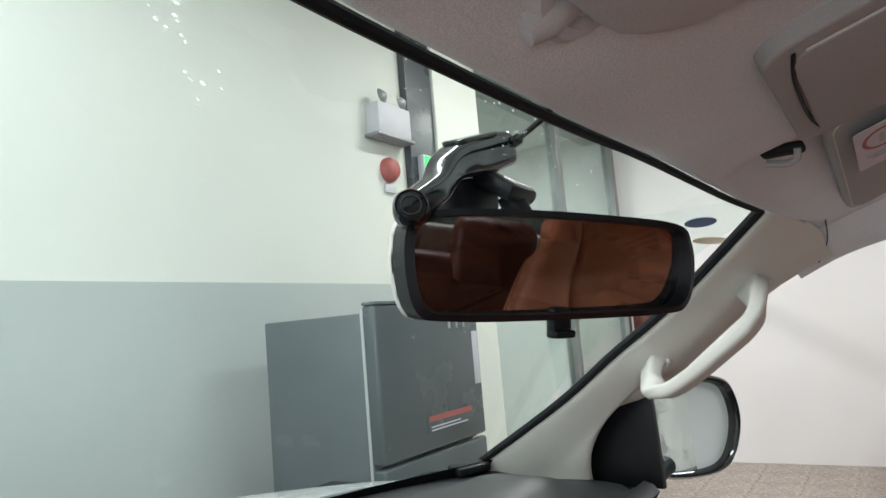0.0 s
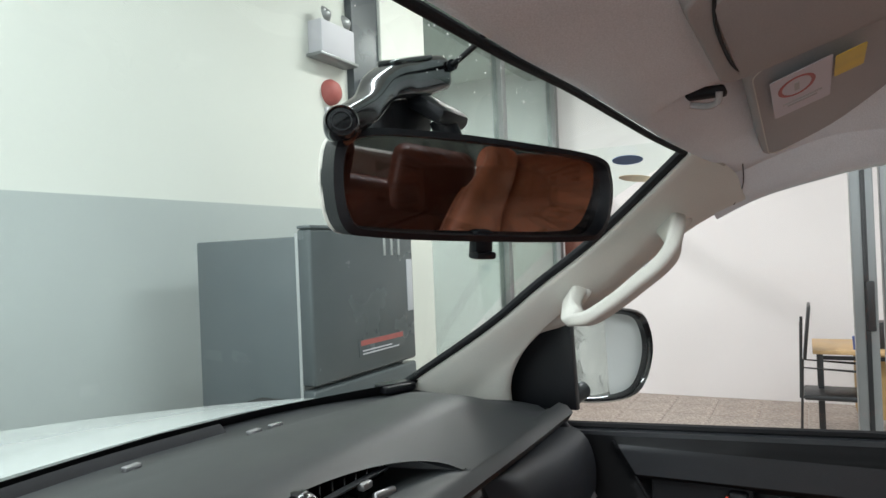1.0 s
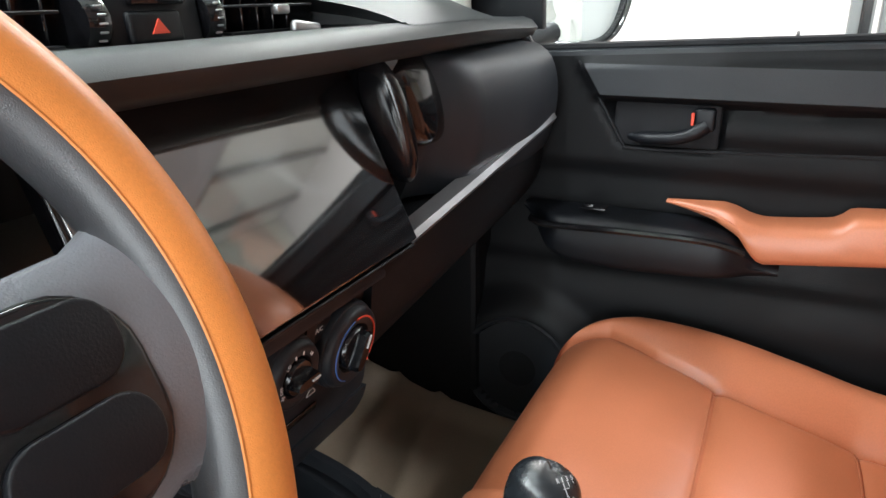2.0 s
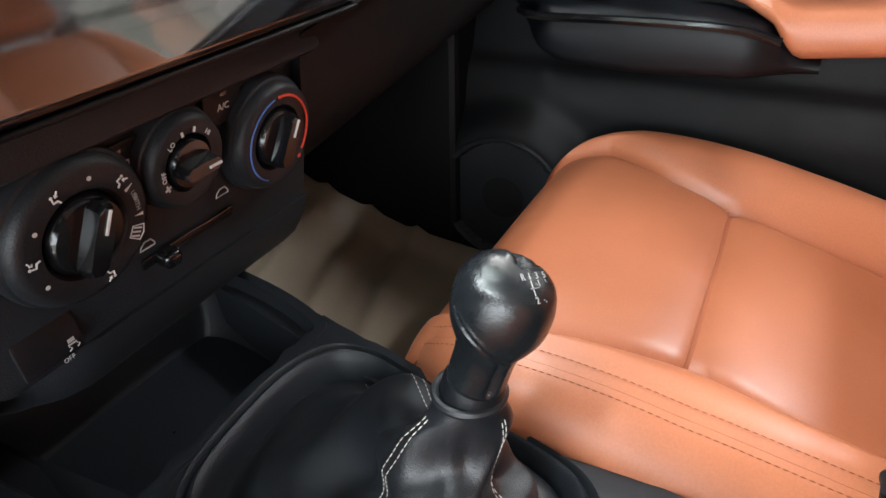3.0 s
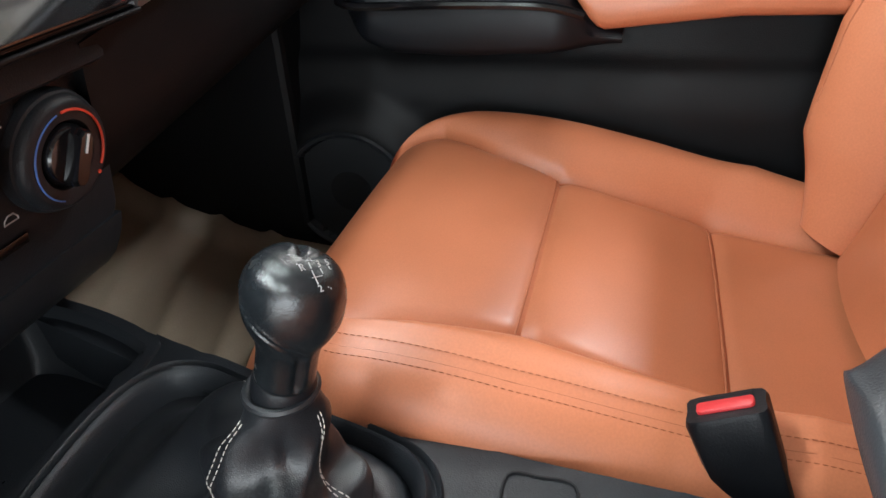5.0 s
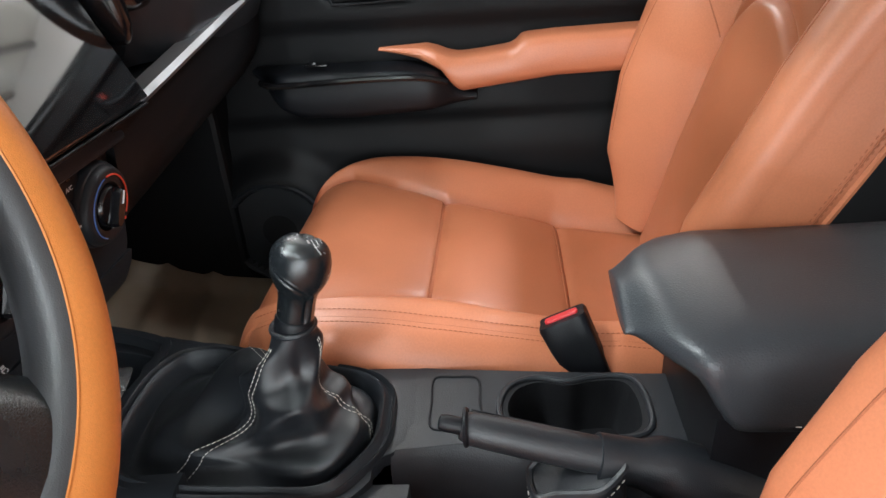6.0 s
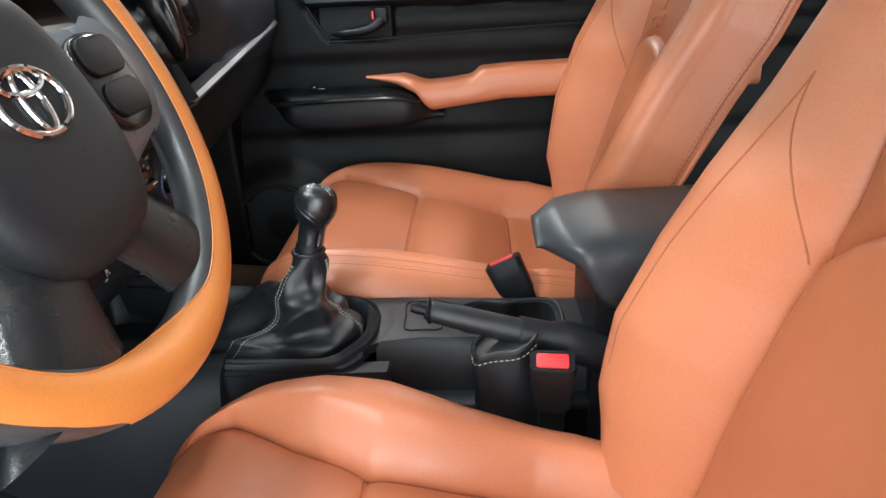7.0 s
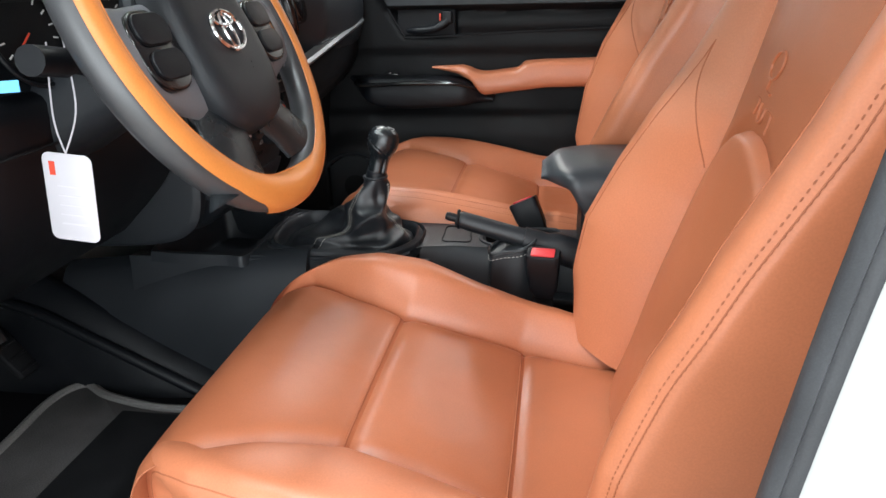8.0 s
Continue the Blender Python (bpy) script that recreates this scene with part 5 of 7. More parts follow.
# climate panel
cp = thing("climate_panel", "black climate control panel with three dials", "climate panel", at=(-0.016, -0.003, 0.010))
PANEL_A = 16
def panel_m(x, z, d=0.0):
    """Pose on the panel's face: local x right, y up the face, z out of it."""
    y = 0.325 + (z - 1.095) * -0.18
    return Matrix.Translation((x, y, z)) @ pose(0, 0, 0, 90 + 10, 0, 0) @ Matrix.Translation((0, 0, d))
part("face", xf(prism(rounded(0.292, 0.145, 0.018), 0.03, 0.004), panel_m(0.096, 1.080, -0.032)), DARK_PLASTIC, cp, angle=30)
part("lower_fascia", loft([smooth_line([(x, 0.338 + d, 1.015), (x, 0.345 + d, 0.995), (x, 0.365 + d, 0.965 + d * 0.4), (x, 0.40 + d * 0.5, 0.945 + d * 0.4)], 8) + [Vector((x, 0.45, 0.945)), Vector((x, 0.45, 1.015))] for x, d in [(-0.05 + 0.29 * k / 16, 0.06 * max(0.0, 1 - k / 4) ** 2) for k in range(17)]]), DARK_PLASTIC, cp, "black lower fascia")
# smooth cheek closing the stack towards the driver's footwell
CHEEK = smooth_line([(0, 0.352, 1.150), (0, 0.350, 1.080), (0, 0.353, 1.010), (0, 0.375, 0.968), (0, 0.430, 0.945), (0, 0.560, 0.935)], 30)
part("stack_cheek", loft([[Vector((x, p.y + i, p.z + i * 0.6)) for p in CHEEK] + [Vector((x, 0.80, 0.930 + i * 0.6)), Vector((x, 0.80, 1.15))] for x, i in ((-0.069, 0.012), (-0.068, 0.006), (-0.064, 0.0), (-0.048, 0.0))]), DARK_PLASTIC, cp, "black side cheek", angle=40)
part("upper_fascia", xf(rbox(0.292, 0.040, 0.038, 0.006, 2), pose(0.096, 0.328, 1.158, -14, 0, 0)), DARK_PLASTIC, cp)


def dial(x, z, r, bar_angle, label):
    m = panel_m(x, z)
    d = part("dial", xf(lathe([(r * 1.12, -0.004), (r * 1.12, 0.003), (r * 1.09, 0.007), (r * 1.05, 0.008), (r * 1.04, 0.010), (r * 1.00, 0.0135), (r * 0.95, 0.0155), (r * 0.88, 0.0164), (r * 0.64, 0.0150), (r * 0.60, 0.0130), (r * 0.58, 0.006), (0.002, 0.006)], 56), m), DARK_PLASTIC, cp, label, angle=35)
    part("knob_base", xf(lathe([(r * 0.565, 0.006), (r * 0.565, 0.014), (r * 0.50, 0.018), (0.003, 0.019)], 40), m), GLOSS, d, "glossy black knob base")
    grip = loft([[(sx * r * 0.52 * k, r * lerp(0.20, 0.15, q) * s, 0.014 + 0.014 * q) for sx, s in ((-1, -0.4), (-0.8, -0.9), (0, -1.0), (0.8, -0.9), (1, -0.4), (1, 0.4), (0.8, 0.9), (0, 1.0), (-0.8, 0.9), (-1, 0.4))] for q, k in ((0, 1), (0.4, 1), (0.8, 0.97), (1.0, 0.90))])
    part("grip", xf(grip, m @ pose(0, 0, 0, 0, 0, bar_angle)), GLOSS, d, "glossy grip bar", angle=30)
    part("pointer", xf(rbox(r * 0.34, 0.0016, 0.001, 0, 1, (r * 0.28, 0, 0.0285)), m @ pose(0, 0, 0, 0, 0, bar_angle)), PRINT_WHITE, d)
    return d, m


def arc_band(r, a0, a1, w, m, mat, parent, name):
    pts = [(r * math.cos(radians(lerp(a0, a1, k / 20))), r * math.sin(radians(lerp(a0, a1, k / 20))), 0.0168) for k in range(21)]
    part(name, xf(tube(pts, w, 6), m), mat, parent)


dl, ml = dial(0.016, 1.102, 0.0430, 70, "large air flow dial")
dm, mm = dial(0.094, 1.113, 0.0305, 0, "small fan speed dial")
dr, mr = dial(0.182, 1.096, 0.0395, 68, "large temperature dial")
arc_band(0.0325, 100, 245, 0.0007, mr, BLUE_PAINT, dr, "blue_scale")
arc_band(0.0325, 92, -35, 0.0010, mr, RED_PAINT, dr, "red_scale")
part("red_dot", xf(lathe([(0.0017, 0), (0.0017, 0.0008)], 12), mr @ Matrix.Translation((0.0338 * math.cos(radians(-45)), 0.0338 * math.sin(radians(-45)), 0.0165))), RED_PAINT, dr)


def mark_at(r, a, m, h=0.0166):
    return m @ Matrix.Translation((r * math.cos(radians(a)), r * math.sin(radians(a)), h)) @ pose(0, 0, 0, 0, 0, a - 90)


words("OFF", 0.0048, 0.0002, PRINT_WHITE, mark_at(0.0222, 182, mm), dm)
words("LO", 0.0048, 0.0002, PRINT_WHITE, mark_at(0.0222, 130, mm), dm)
words("HI", 0.0048, 0.0002, PRINT_WHITE, mark_at(0.0222, 45, mm), dm)
for a in (104, 78):
    part("mark", xf(rbox(0.0018, 0.0034, 0.0004, 0, 1), mark_at(0.0222, a, mm)), PRINT_WHITE, dm, smooth=False)
part("fan_icon", xf(merge(rbox(0.0014, 0.005, 0.0004, 0, 1), rbox(0.005, 0.0014, 0.0004, 0, 1)), mark_at(0.0222, 205, mm)), PRINT_WHITE, dm, smooth=False)
words("A/C", 0.0068, 0.0002, PRINT_WHITE, panel_m(0.141, 1.130, 0.0018), cp)


def flow_icon(a):
    b = merge(lathe([(0.0009, 0), (0.0009, 0.0004)], 10), tube([(-0.0002, -0.0012, 0.0002), (-0.0008, -0.0036, 0.0002), (0.0018, -0.0044, 0.0002), (0.0024, -0.0066, 0.0002)], 0.0006, 5), tube([(0.0046, 0.0006, 0.0002), (0.0018, -0.0016, 0.0002)], 0.0005, 5), tube([(0.0034, -0.0018, 0.0002), (0.0018, -0.0016, 0.0002), (0.0024, -0.0002, 0.0002)], 0.0005, 5))
    part("flow_icon", xf(b, mark_at(0.0365, a, ml)), PRINT_WHITE, dl, smooth=False)


for a in (118, 45, 182, -72):
    flow_icon(a)
for a in (80, 150, 210):
    part("mark", xf(lathe([(0.0014, 0), (0.0014, 0.0004)], 10), mark_at(0.0340, a, ml)), PRINT_WHITE, dl)
words("USE", 0.0042, 0.0002, PRINT_GREY, mark_at(0.0340, 17, ml), dl)
words("WITH", 0.0042, 0.0002, PRINT_GREY, mark_at(0.0340, 8, ml), dl)
for a, s in ((30, 1), (-6, -1)):
    part("mark", xf(prism([(-0.001, -0.003), (0.001, -0.003), (0.0, 0.003)], 0.0004), mark_at(0.0340, a, ml) @ pose(0, 0, 0, 0, 0, 90 - 90 * s)), PRINT_WHITE, dl, smooth=False)
dem = merge(*[rbox(0.0010, 0.006, 0.0004, 0, 1, (0.0026 * k, 0, 0)) for k in (-1, 0, 1)], tube([(-0.005, 0.004, 0), (0, 0.0055, 0), (0.005, 0.004, 0), (0.0036, -0.004, 0), (-0.0036, -0.004, 0)], 0.0005, 4, closed=True))
part("demist_icon", xf(dem, mark_at(0.0340, -25, ml)), PRINT_WHITE, dl, smooth=False)
# buttons beside the middle dial
for bx, bz, nm in ((0.056, 1.124, "rear_demist_button"), (0.141, 1.131, "air_conditioning_button")):
    part(nm, xf(prism(rounded(0.036, 0.026, 0.004), 0.002, 0.0007), panel_m(bx, bz, -0.0006)), BLACK_PLASTIC, cp)
    part("indicator", xf(rbox(0.006, 0.0022, 0.0006, 0, 1), panel_m(bx, bz + 0.008, 0.0018)), GLOSS, cp, smooth=False)
rd = merge(*[rbox(0.0009, 0.005, 0.0004, 0, 1, (0.0022 * k, 0, 0)) for k in (-1, 0, 1)], tube([(-0.0045, 0.0035, 0), (0.0045, 0.0035, 0), (0.0045, -0.0035, 0), (-0.0045, -0.0035, 0)], 0.0005, 4, closed=True))
part("demist_icon", xf(rd, panel_m(0.056, 1.121, 0.0018)), PRINT_WHITE, cp, smooth=False)
# recirculation slider
part("slider_slot", xf(rbox(0.086, 0.008, 0.002, 0.001), panel_m(0.104, 1.046, 0.0)), GLOSS, cp)
part("slider_knob", xf(rbox(0.014, 0.012, 0.014, 0.004, 3), panel_m(0.078, 1.046, 0.006)), GLOSS, cp, "glossy slider knob")
for ix, iz in ((0.066, 1.060), (0.136, 1.066)):
    ic = tube([(-0.006, -0.002, 0), (-0.005, 0.001, 0), (-0.002, 0.0035, 0), (0.003, 0.0035, 0), (0.006, 0.0, 0), (0.006, -0.002, 0)], 0.0006, 4, closed=True)
    part("recirculation_icon", xf(ic, panel_m(ix, iz, 0.0012)), PRINT_GREY, cp, smooth=False)
# stability switch at the lower left
part("blank_switch", xf(rbox(0.040, 0.026, 0.004, 0.002), pose(-0.012, 0.335, 1.034, 80, 0, 0)), BLACK_PLASTIC, cp)
words("OFF", 0.0042, 0.0002, PRINT_GREY, Matrix.Translation((-0.0118, 0.3185, 1.0300)) @ pose(0, 0, 0, 80, 0, 0), cp)
icon = merge(rbox(0.0065, 0.0035, 0.0004, 0, 1, (0, 0.004, 0)), rbox(0.0085, 0.0016, 0.0004, 0, 1, (0, 0.0005, 0)), tube([(-0.004, -0.001, 0), (-0.002, -0.003, 0), (-0.005, -0.005, 0)], 0.0005, 4, 8), tube([(0.004, -0.001, 0), (0.006, -0.003, 0), (0.003, -0.005, 0)], 0.0005, 4, 8))
part("skid_icon", xf(icon, Matrix.Translation((-0.0075, 0.3180, 1.0380)) @ pose(0, 0, 0, 80, 0, 0) @ Matrix.Diagonal((0.65, 0.65, 1, 1))), PRINT_GREY, cp, smooth=False)

# driver side: instrument binnacle, lower panel, knee panel
clu = thing("instrument_cluster", "dark instrument cluster with pale dial marks", "instrument cluster", at=DSH)
part("hood_shell", loft([[(x, 0.42, 1.19), (x, 0.388, 1.20), (x, 0.378, 1.30), (x, 0.372, 1.405 + 0.012 * dip(x + 0.33, 0.12)), (x, 0.40, 1.425 + 0.012 * dip(x + 0.33, 0.12)), (x, 0.46, 1.42), (x, 0.46, 1.19)] for x in [-0.50 + 0.34 * k / 16 for k in range(17)]]), BLACK_PLASTIC, clu)
for gxx in (-0.345, -0.215):
    m = Matrix.Translation((gxx, 0.374, 1.262)) @ pose(0, 0, 0, 78, 0, 0)
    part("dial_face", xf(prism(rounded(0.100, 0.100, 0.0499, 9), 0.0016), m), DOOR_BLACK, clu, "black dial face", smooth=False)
    part("gauge_ring", xf(tube([(0.052 * math.cos(2 * math.pi * k / 40), 0.052 * math.sin(2 * math.pi * k / 40), 0.003) for k in range(40)], 0.0026, 8, closed=True), m), BLACK_PLASTIC, clu)
    part("gauge_marks", xf(merge(*[xf(rbox(0.0016, 0.007, 0.0006, 0, 1), pose(0, 0, 0.002, 0, 0, a) @ Matrix.Translation((0, 0.039, 0))) for a in range(-120, 121, 20)]), m), PRINT_WHITE, clu, smooth=False)
    part("gauge_needle", xf(tube([(0, 0, 0.004), (-0.025, -0.018, 0.004)], 0.0011, 6), m), RED_PAINT, clu)
kp = thing("knee_panel", "black driver knee panel under the dashboard", "panel", at=DSH)
part("trim_line", tube([(x, 0.372, 1.150) for x in (-0.66, -0.4, -0.2, -0.08)], 0.0016, 6, 24), RUBBER, kp, "dark panel joint")
part("panel", loft([smooth_line([(x, 0.385, 1.205), (x, 0.37, 1.19), (x, 0.385, 1.12), (x, 0.43, 1.03), (x, 0.52, 0.94)], 14) + [Vector((x, 0.6, 0.94)), Vector((x, 0.6, 1.205))] for x in [-0.68 + 0.63 * k / 14 for k in range(15)]]), BLACK_PLASTIC, kp, angle=50)

# ---- centre console ----
con = thing("centre_console", "black plastic centre console with a tray and cup holders", "console", at=(0, 0, -0.0135))
RING = [(-0.045, 0.190), (-0.036, 0.245), (-0.006, 0.274), (0.050, 0.283), (0.106, 0.282), (0.142, 0.266), (0.151, 0.232), (0.140, 0.185), (0.128, 0.130), (0.117, 0.082), (0.104, 0.048), (0.080, 0.030), (0.045, 0.026), (0.016, 0.027), (-0.014, 0.040), (-0.043, 0.066), (-0.046, 0.120)]
ringloop = [Vector((x, y, 0)) for x, y in RING]


def loop_at(k, n, scale, z):
    c = Vector((0.048, 0.155, 0))
    t = k / n * len(ringloop)
    i = int(t) % len(ringloop)
    m, u = len(ringloop), t - int(t)
    p0, p1, p2, p3 = ringloop[i - 1], ringloop[i], ringloop[(i + 1) % m], ringloop[(i + 2) % m]
    a = 0.5 * (2 * p1 + (p2 - p0) * u + (2 * p0 - 5 * p1 + 4 * p2 - p3) * u * u + (3 * p1 - p0 - 3 * p2 + p3) * u ** 3)
    p = c + (a - c) * scale
    return Vector((p.x, p.y, z))


def con_half(y):
    """Left and right edges of the console's top."""
    return table([(-0.30, 0.006), (-0.10, 0.008), (0.012, 0.012), (0.045, -0.052), (0.30, -0.060), (0.50, -0.070)], y), table([(-0.30, 0.116), (-0.20, 0.118), (0.0, 0.128), (0.175, 0.156), (0.31, 0.188), (0.42, 0.216), (0.50, 0.236)], y)


def top_z(y):
    return 0.944 + 0.012 * step(0.3, 0.45, y)


NL = 72
# top plate with an opening for the boot, side walls down to the tunnel
rings = []
for y in [-0.30 + 0.34 * k / 16 for k in range(17)]:
    a, b = con_half(y)
    z = top_z(y)
    rings.append([(a - 0.012, y, 0.60), (a - 0.008, y, z - 0.09), (a - 0.002, y, z - 0.012), (a + 0.008, y, z), (lerp(a, b, 0.5), y, z + 0.001), (b - 0.008, y, z), (b + 0.002, y, z - 0.012), (b + 0.010, y, z - 0.10), (b + 0.016, y, 0.60)])
deck_rows = [r for r in rings if r[0][1] < 0.030]
part("deck_side", loft([r[:4] for r in deck_rows], closed=False), DARK_PLASTIC, con, "charcoal console side", angle=40)
part("deck_side", loft([r[5:] for r in deck_rows], closed=False), DARK_PLASTIC, con, "charcoal console side", angle=40)
# surround between the deck edge and the boot ring
sur = []
for k in range(NL):
    i0 = loop_at(k, NL, 1.0, 0.944)
    y = min(max(i0.y, 0.005), 0.305)
    a, b = con_half(y)
    c = Vector((0.048, 0.155, 0.944))
    d = (i0 - c)
    s = 3.0
    for _ in range(40):
        q = c + d * s
        a2, b2 = con_half(q.y)
        if a2 <= q.x <= b2 and 0.0 <= q.y <= 0.306:
            break
        s -= 0.05
    s = max(s, 1.02)
    o = c + d * s
    sur.append((i0, o))
part("boot_surround", loft([[i + Vector((0, 0, -0.02)) for i, o in sur], [i for i, o in sur], [i.lerp(o, 0.5) + Vector((0, 0, 0.001)) for i, o in sur], [o for i, o in sur], [o + Vector((0, 0, -0.012)) for i, o in sur]], caps=False), DARK_PLASTIC, con, "charcoal console surround", angle=40)
side_l = [[(-0.052 - 0.016 * k / 10, 0.0 + 0.05 * k, z) for z in (0.60, 0.84, 0.925, 0.940)] for k in range(11)]
part("side_wall", loft([[(x - 0.012 * (z < 0.9), y, z + 0.0) for x, y, z in r] + [(r[0][0] + 0.03, r[0][1], 0.935), (r[0][0] + 0.03, r[0][1], 0.60)] for r in side_l]), DARK_PLASTIC, con, "charcoal console side")
side_r = [[(con_half(0.05 * k)[1], 0.05 * k, z) for z in (0.60, 0.84, 0.925, 0.940)] for k in range(11)]
part("side_wall", loft([[(x + 0.012 * (z < 0.9), y, z) for x, y, z in r] + [(r[0][0] - 0.03, r[0][1], 0.935), (r[0][0] - 0.03, r[0][1], 0.60)] for r in side_r]), DARK_PLASTIC, con, "charcoal console side")
# forward tray, recessed
def tray_ring(s, z, grow=0.0):
    pts = []
    for x, y in ((-0.052, 0.318), (0.06, 0.316), (0.150, 0.312), (0.172, 0.335), (0.192, 0.42), (0.196, 0.500), (0.16, 0.520), (-0.03, 0.520), (-0.058, 0.49), (-0.060, 0.36)):
        cx, cy = 0.065, 0.42
        pts.append((cx + (x - cx) * s, 0.380 + (y - cy) * 0.80 * s, z))
    return pts
def round_loop(pts, n=48):
    P = [Vector(p) for p in pts]
    m = len(P)
    out = []
    for i in range(n):
        t = i / n * m
        k = int(t)
        u = t - k
        p0, p1, p2, p3 = P[(k - 1) % m], P[k % m], P[(k + 1) % m], P[(k + 2) % m]
        out.append(0.5 * ((2 * p1) + (p2 - p0) * u + (2 * p0 - 5 * p1 + 4 * p2 - p3) * u * u + (3 * p1 - p0 - 3 * p2 + p3) * u ** 3))
    return out
part("tray", loft([round_loop(tray_ring(1.10, 0.930)), round_loop(tray_ring(1.08, 0.948)), round_loop(tray_ring(1.0, 0.948)), round_loop(tray_ring(0.975, 0.944)), round_loop(tray_ring(0.955, 0.930)), round_loop(tray_ring(0.925, 0.892)), round_loop(tray_ring(0.86, 0.880)), round_loop(tray_ring(0.5, 0.878)), round_loop(tray_ring(0.01, 0.878))], caps=False), DARK_PLASTIC, con, "black storage tray", angle=45)
# double rim round the boot
RIM = [(1.050, 0.942), (1.047, 0.949), (1.036, 0.9515), (1.024, 0.9500), (1.012, 0.9455), (0.996, 0.9460), (0.980, 0.9510), (0.962, 0.9535), (0.940, 0.9520), (0.918, 0.9460), (0.900, 0.9360), (0.890, 0.9220)]
part("boot_rim", loft([[loop_at(k, NL * 2, sc, z) for k in range(NL * 2)] for sc, z in RIM], caps=False), DARK_PLASTIC, con, "smooth double rim round the lever boot", angle=70)
part("blank_cover", merge(tube(round_loop([(0.036, -0.014, 0.9450), (0.070, -0.012, 0.9450), (0.104, -0.012, 0.9450), (0.107, -0.032, 0.9450), (0.104, -0.055, 0.9450), (0.070, -0.058, 0.9450), (0.036, -0.060, 0.9450), (0.033, -0.036, 0.9450)], 40), 0.0012, 6, closed=True)), RUBBER, con, "thin outlined cover")
# cup holder
cupo = round_loop([(0.028, -0.092, 0.9465), (0.060, -0.076, 0.9465), (0.092, -0.086, 0.9465), (0.105, -0.112, 0.9465), (0.099, -0.142, 0.9465), (0.106, -0.168, 0.9465), (0.104, -0.204, 0.9465), (0.066, -0.214, 0.9465), (0.028, -0.204, 0.9465), (0.022, -0.150, 0.9465)], 60)
cc = Vector((0.065, -0.145, 0))
deck = []
for p in cupo:
    d = Vector((p.x, p.y, 0)) - cc
    s = 6.0
    while s > 1.02:
        q = cc + d * s
        a2, b2 = con_half(q.y)
        if a2 + 0.006 <= q.x <= b2 - 0.006 and -0.30 <= q.y <= 0.020:
            break
        s -= 0.02
    deck.append((Vector((p.x, p.y, 0.944)), Vector(((cc + d * s).x, (cc + d * s).y, 0.944))))
part("rear_deck", loft([[i for i, o in deck], [i.lerp(o, 0.5) + Vector((0, 0, 0.0005)) for i, o in deck], [o for i, o in deck]], caps=False), DARK_PLASTIC, con, "charcoal console deck", angle=40)
cin = [Vector((0.065, -0.145, 0)) + (Vector((p.x, p.y, 0)) - Vector((0.065, -0.145, 0))) * 0.88 for p in cupo]
part("cup_well", loft([[Vector((p.x, p.y, 0.944)) for p in cupo], [Vector((p.x, p.y, 0.943)) for p in cin], [cc + (Vector((p.x, p.y, 0)) - cc) * 0.95 + Vector((0, 0, 0.895)) for p in cin], [cc + (Vector((p.x, p.y, 0)) - cc) * 0.88 + Vector((0, 0, 0.885)) for p in cin], [cc + (Vector((p.x, p.y, 0)) - cc) * 0.02 + Vector((0, 0, 0.885)) for p in cin]], caps=False), RUBBER, con, "black cup holder well")
part("cup_rim", tube([Vector((p.x, p.y, 0.9445)) for p in cupo], 0.0032, 8, closed=True), DARK_PLASTIC, con)
part("side_pocket", merge(span(-0.020, 0.012, -0.28, 0.012, 0.60, 0.868, 0.008, 3)), BLACK_PLASTIC, con, "black side pocket")
part("side_ledge", span(-0.026, 0.014, -0.24, 0.012, 0.862, 0.874, 0.005, 2), DARK_PLASTIC, con)
part("front_cover", loft([smooth_line([(-0.078, y, 0.60), (-0.086, y, 0.80), (-0.080, y, 0.90 - 0.16 * (y - 0.25)), (-0.060, y, 0.944 - 0.14 * (y - 0.25)), (-0.03, y, 0.95 - 0.10 * (y - 0.25))], 14) + [Vector((0.0, y, 0.60))] for y in [0.19 + 0.45 * k / 10 for k in range(11)]]), DARK_PLASTIC, con, "charcoal side cover", angle=50)

# gear lever: boot, collar, knob
gl = thing("gear_lever", "black leather gear lever with a stitched boot", "gear lever")
KC = Vector((0.050, 0.084, 1.098))
COL = Vector((0.047, 0.099, 1.038))
BASE_C = Vector((0.048, 0.150, 0.920))


def soft_abs(v):
    """Absolute value with a rounded tip, for leather folds."""
    return math.sqrt(v * v + 0.02)


n_s, rings = 72, []
NB = 192
fold = random.Random(5)
phs = [fold.uniform(0, 6.28) for _ in range(6)]
for i in range(n_s + 1):
    s = i / n_s
    ring = []
    for k in range(NB):
        a = 2 * math.pi * k / NB
        o = loop_at(k, NB, 0.905, 0.920)
        ang = math.atan2(o.y - BASE_C.y, o.x - BASE_C.x)
        r_top = lerp(0.0205, 0.0180, s)
        t = min(1, s * 1.0)
        top = COL + Vector((math.cos(ang) * r_top, math.sin(ang) * r_top, 0))
        q = 1 - (1 - t) ** 1.25
        p = o.lerp(top, q)
        p.z = 0.915 + (COL.z - 0.915) * (0.12 * step(0, 0.22, t) + 0.88 * t ** 1.75)
        f = math.sin(math.pi * min(1, s * 1.02)) ** 0.8
        w = 0.0095 * math.sin(2 * ang + 6 * s + phs[0]) + 0.0085 * (1 - 2 * soft_abs(math.sin(1.5 * ang - 6 * s + phs[1]))) + 0.0018 * math.sin(7 * ang + 13 * s + phs[2]) + 0.0065 * (1 - 2 * soft_abs(math.sin(0.5 * ang + 8 * s + phs[3])))
        nrm = Vector((math.cos(ang), math.sin(ang), 0.7)).normalized()
        ring.append(p + nrm * w * f)
    rings.append(ring)
boot_rings = rings
part("boot", loft(rings), BOOT, gl, "creased black leather boot", angle=80)
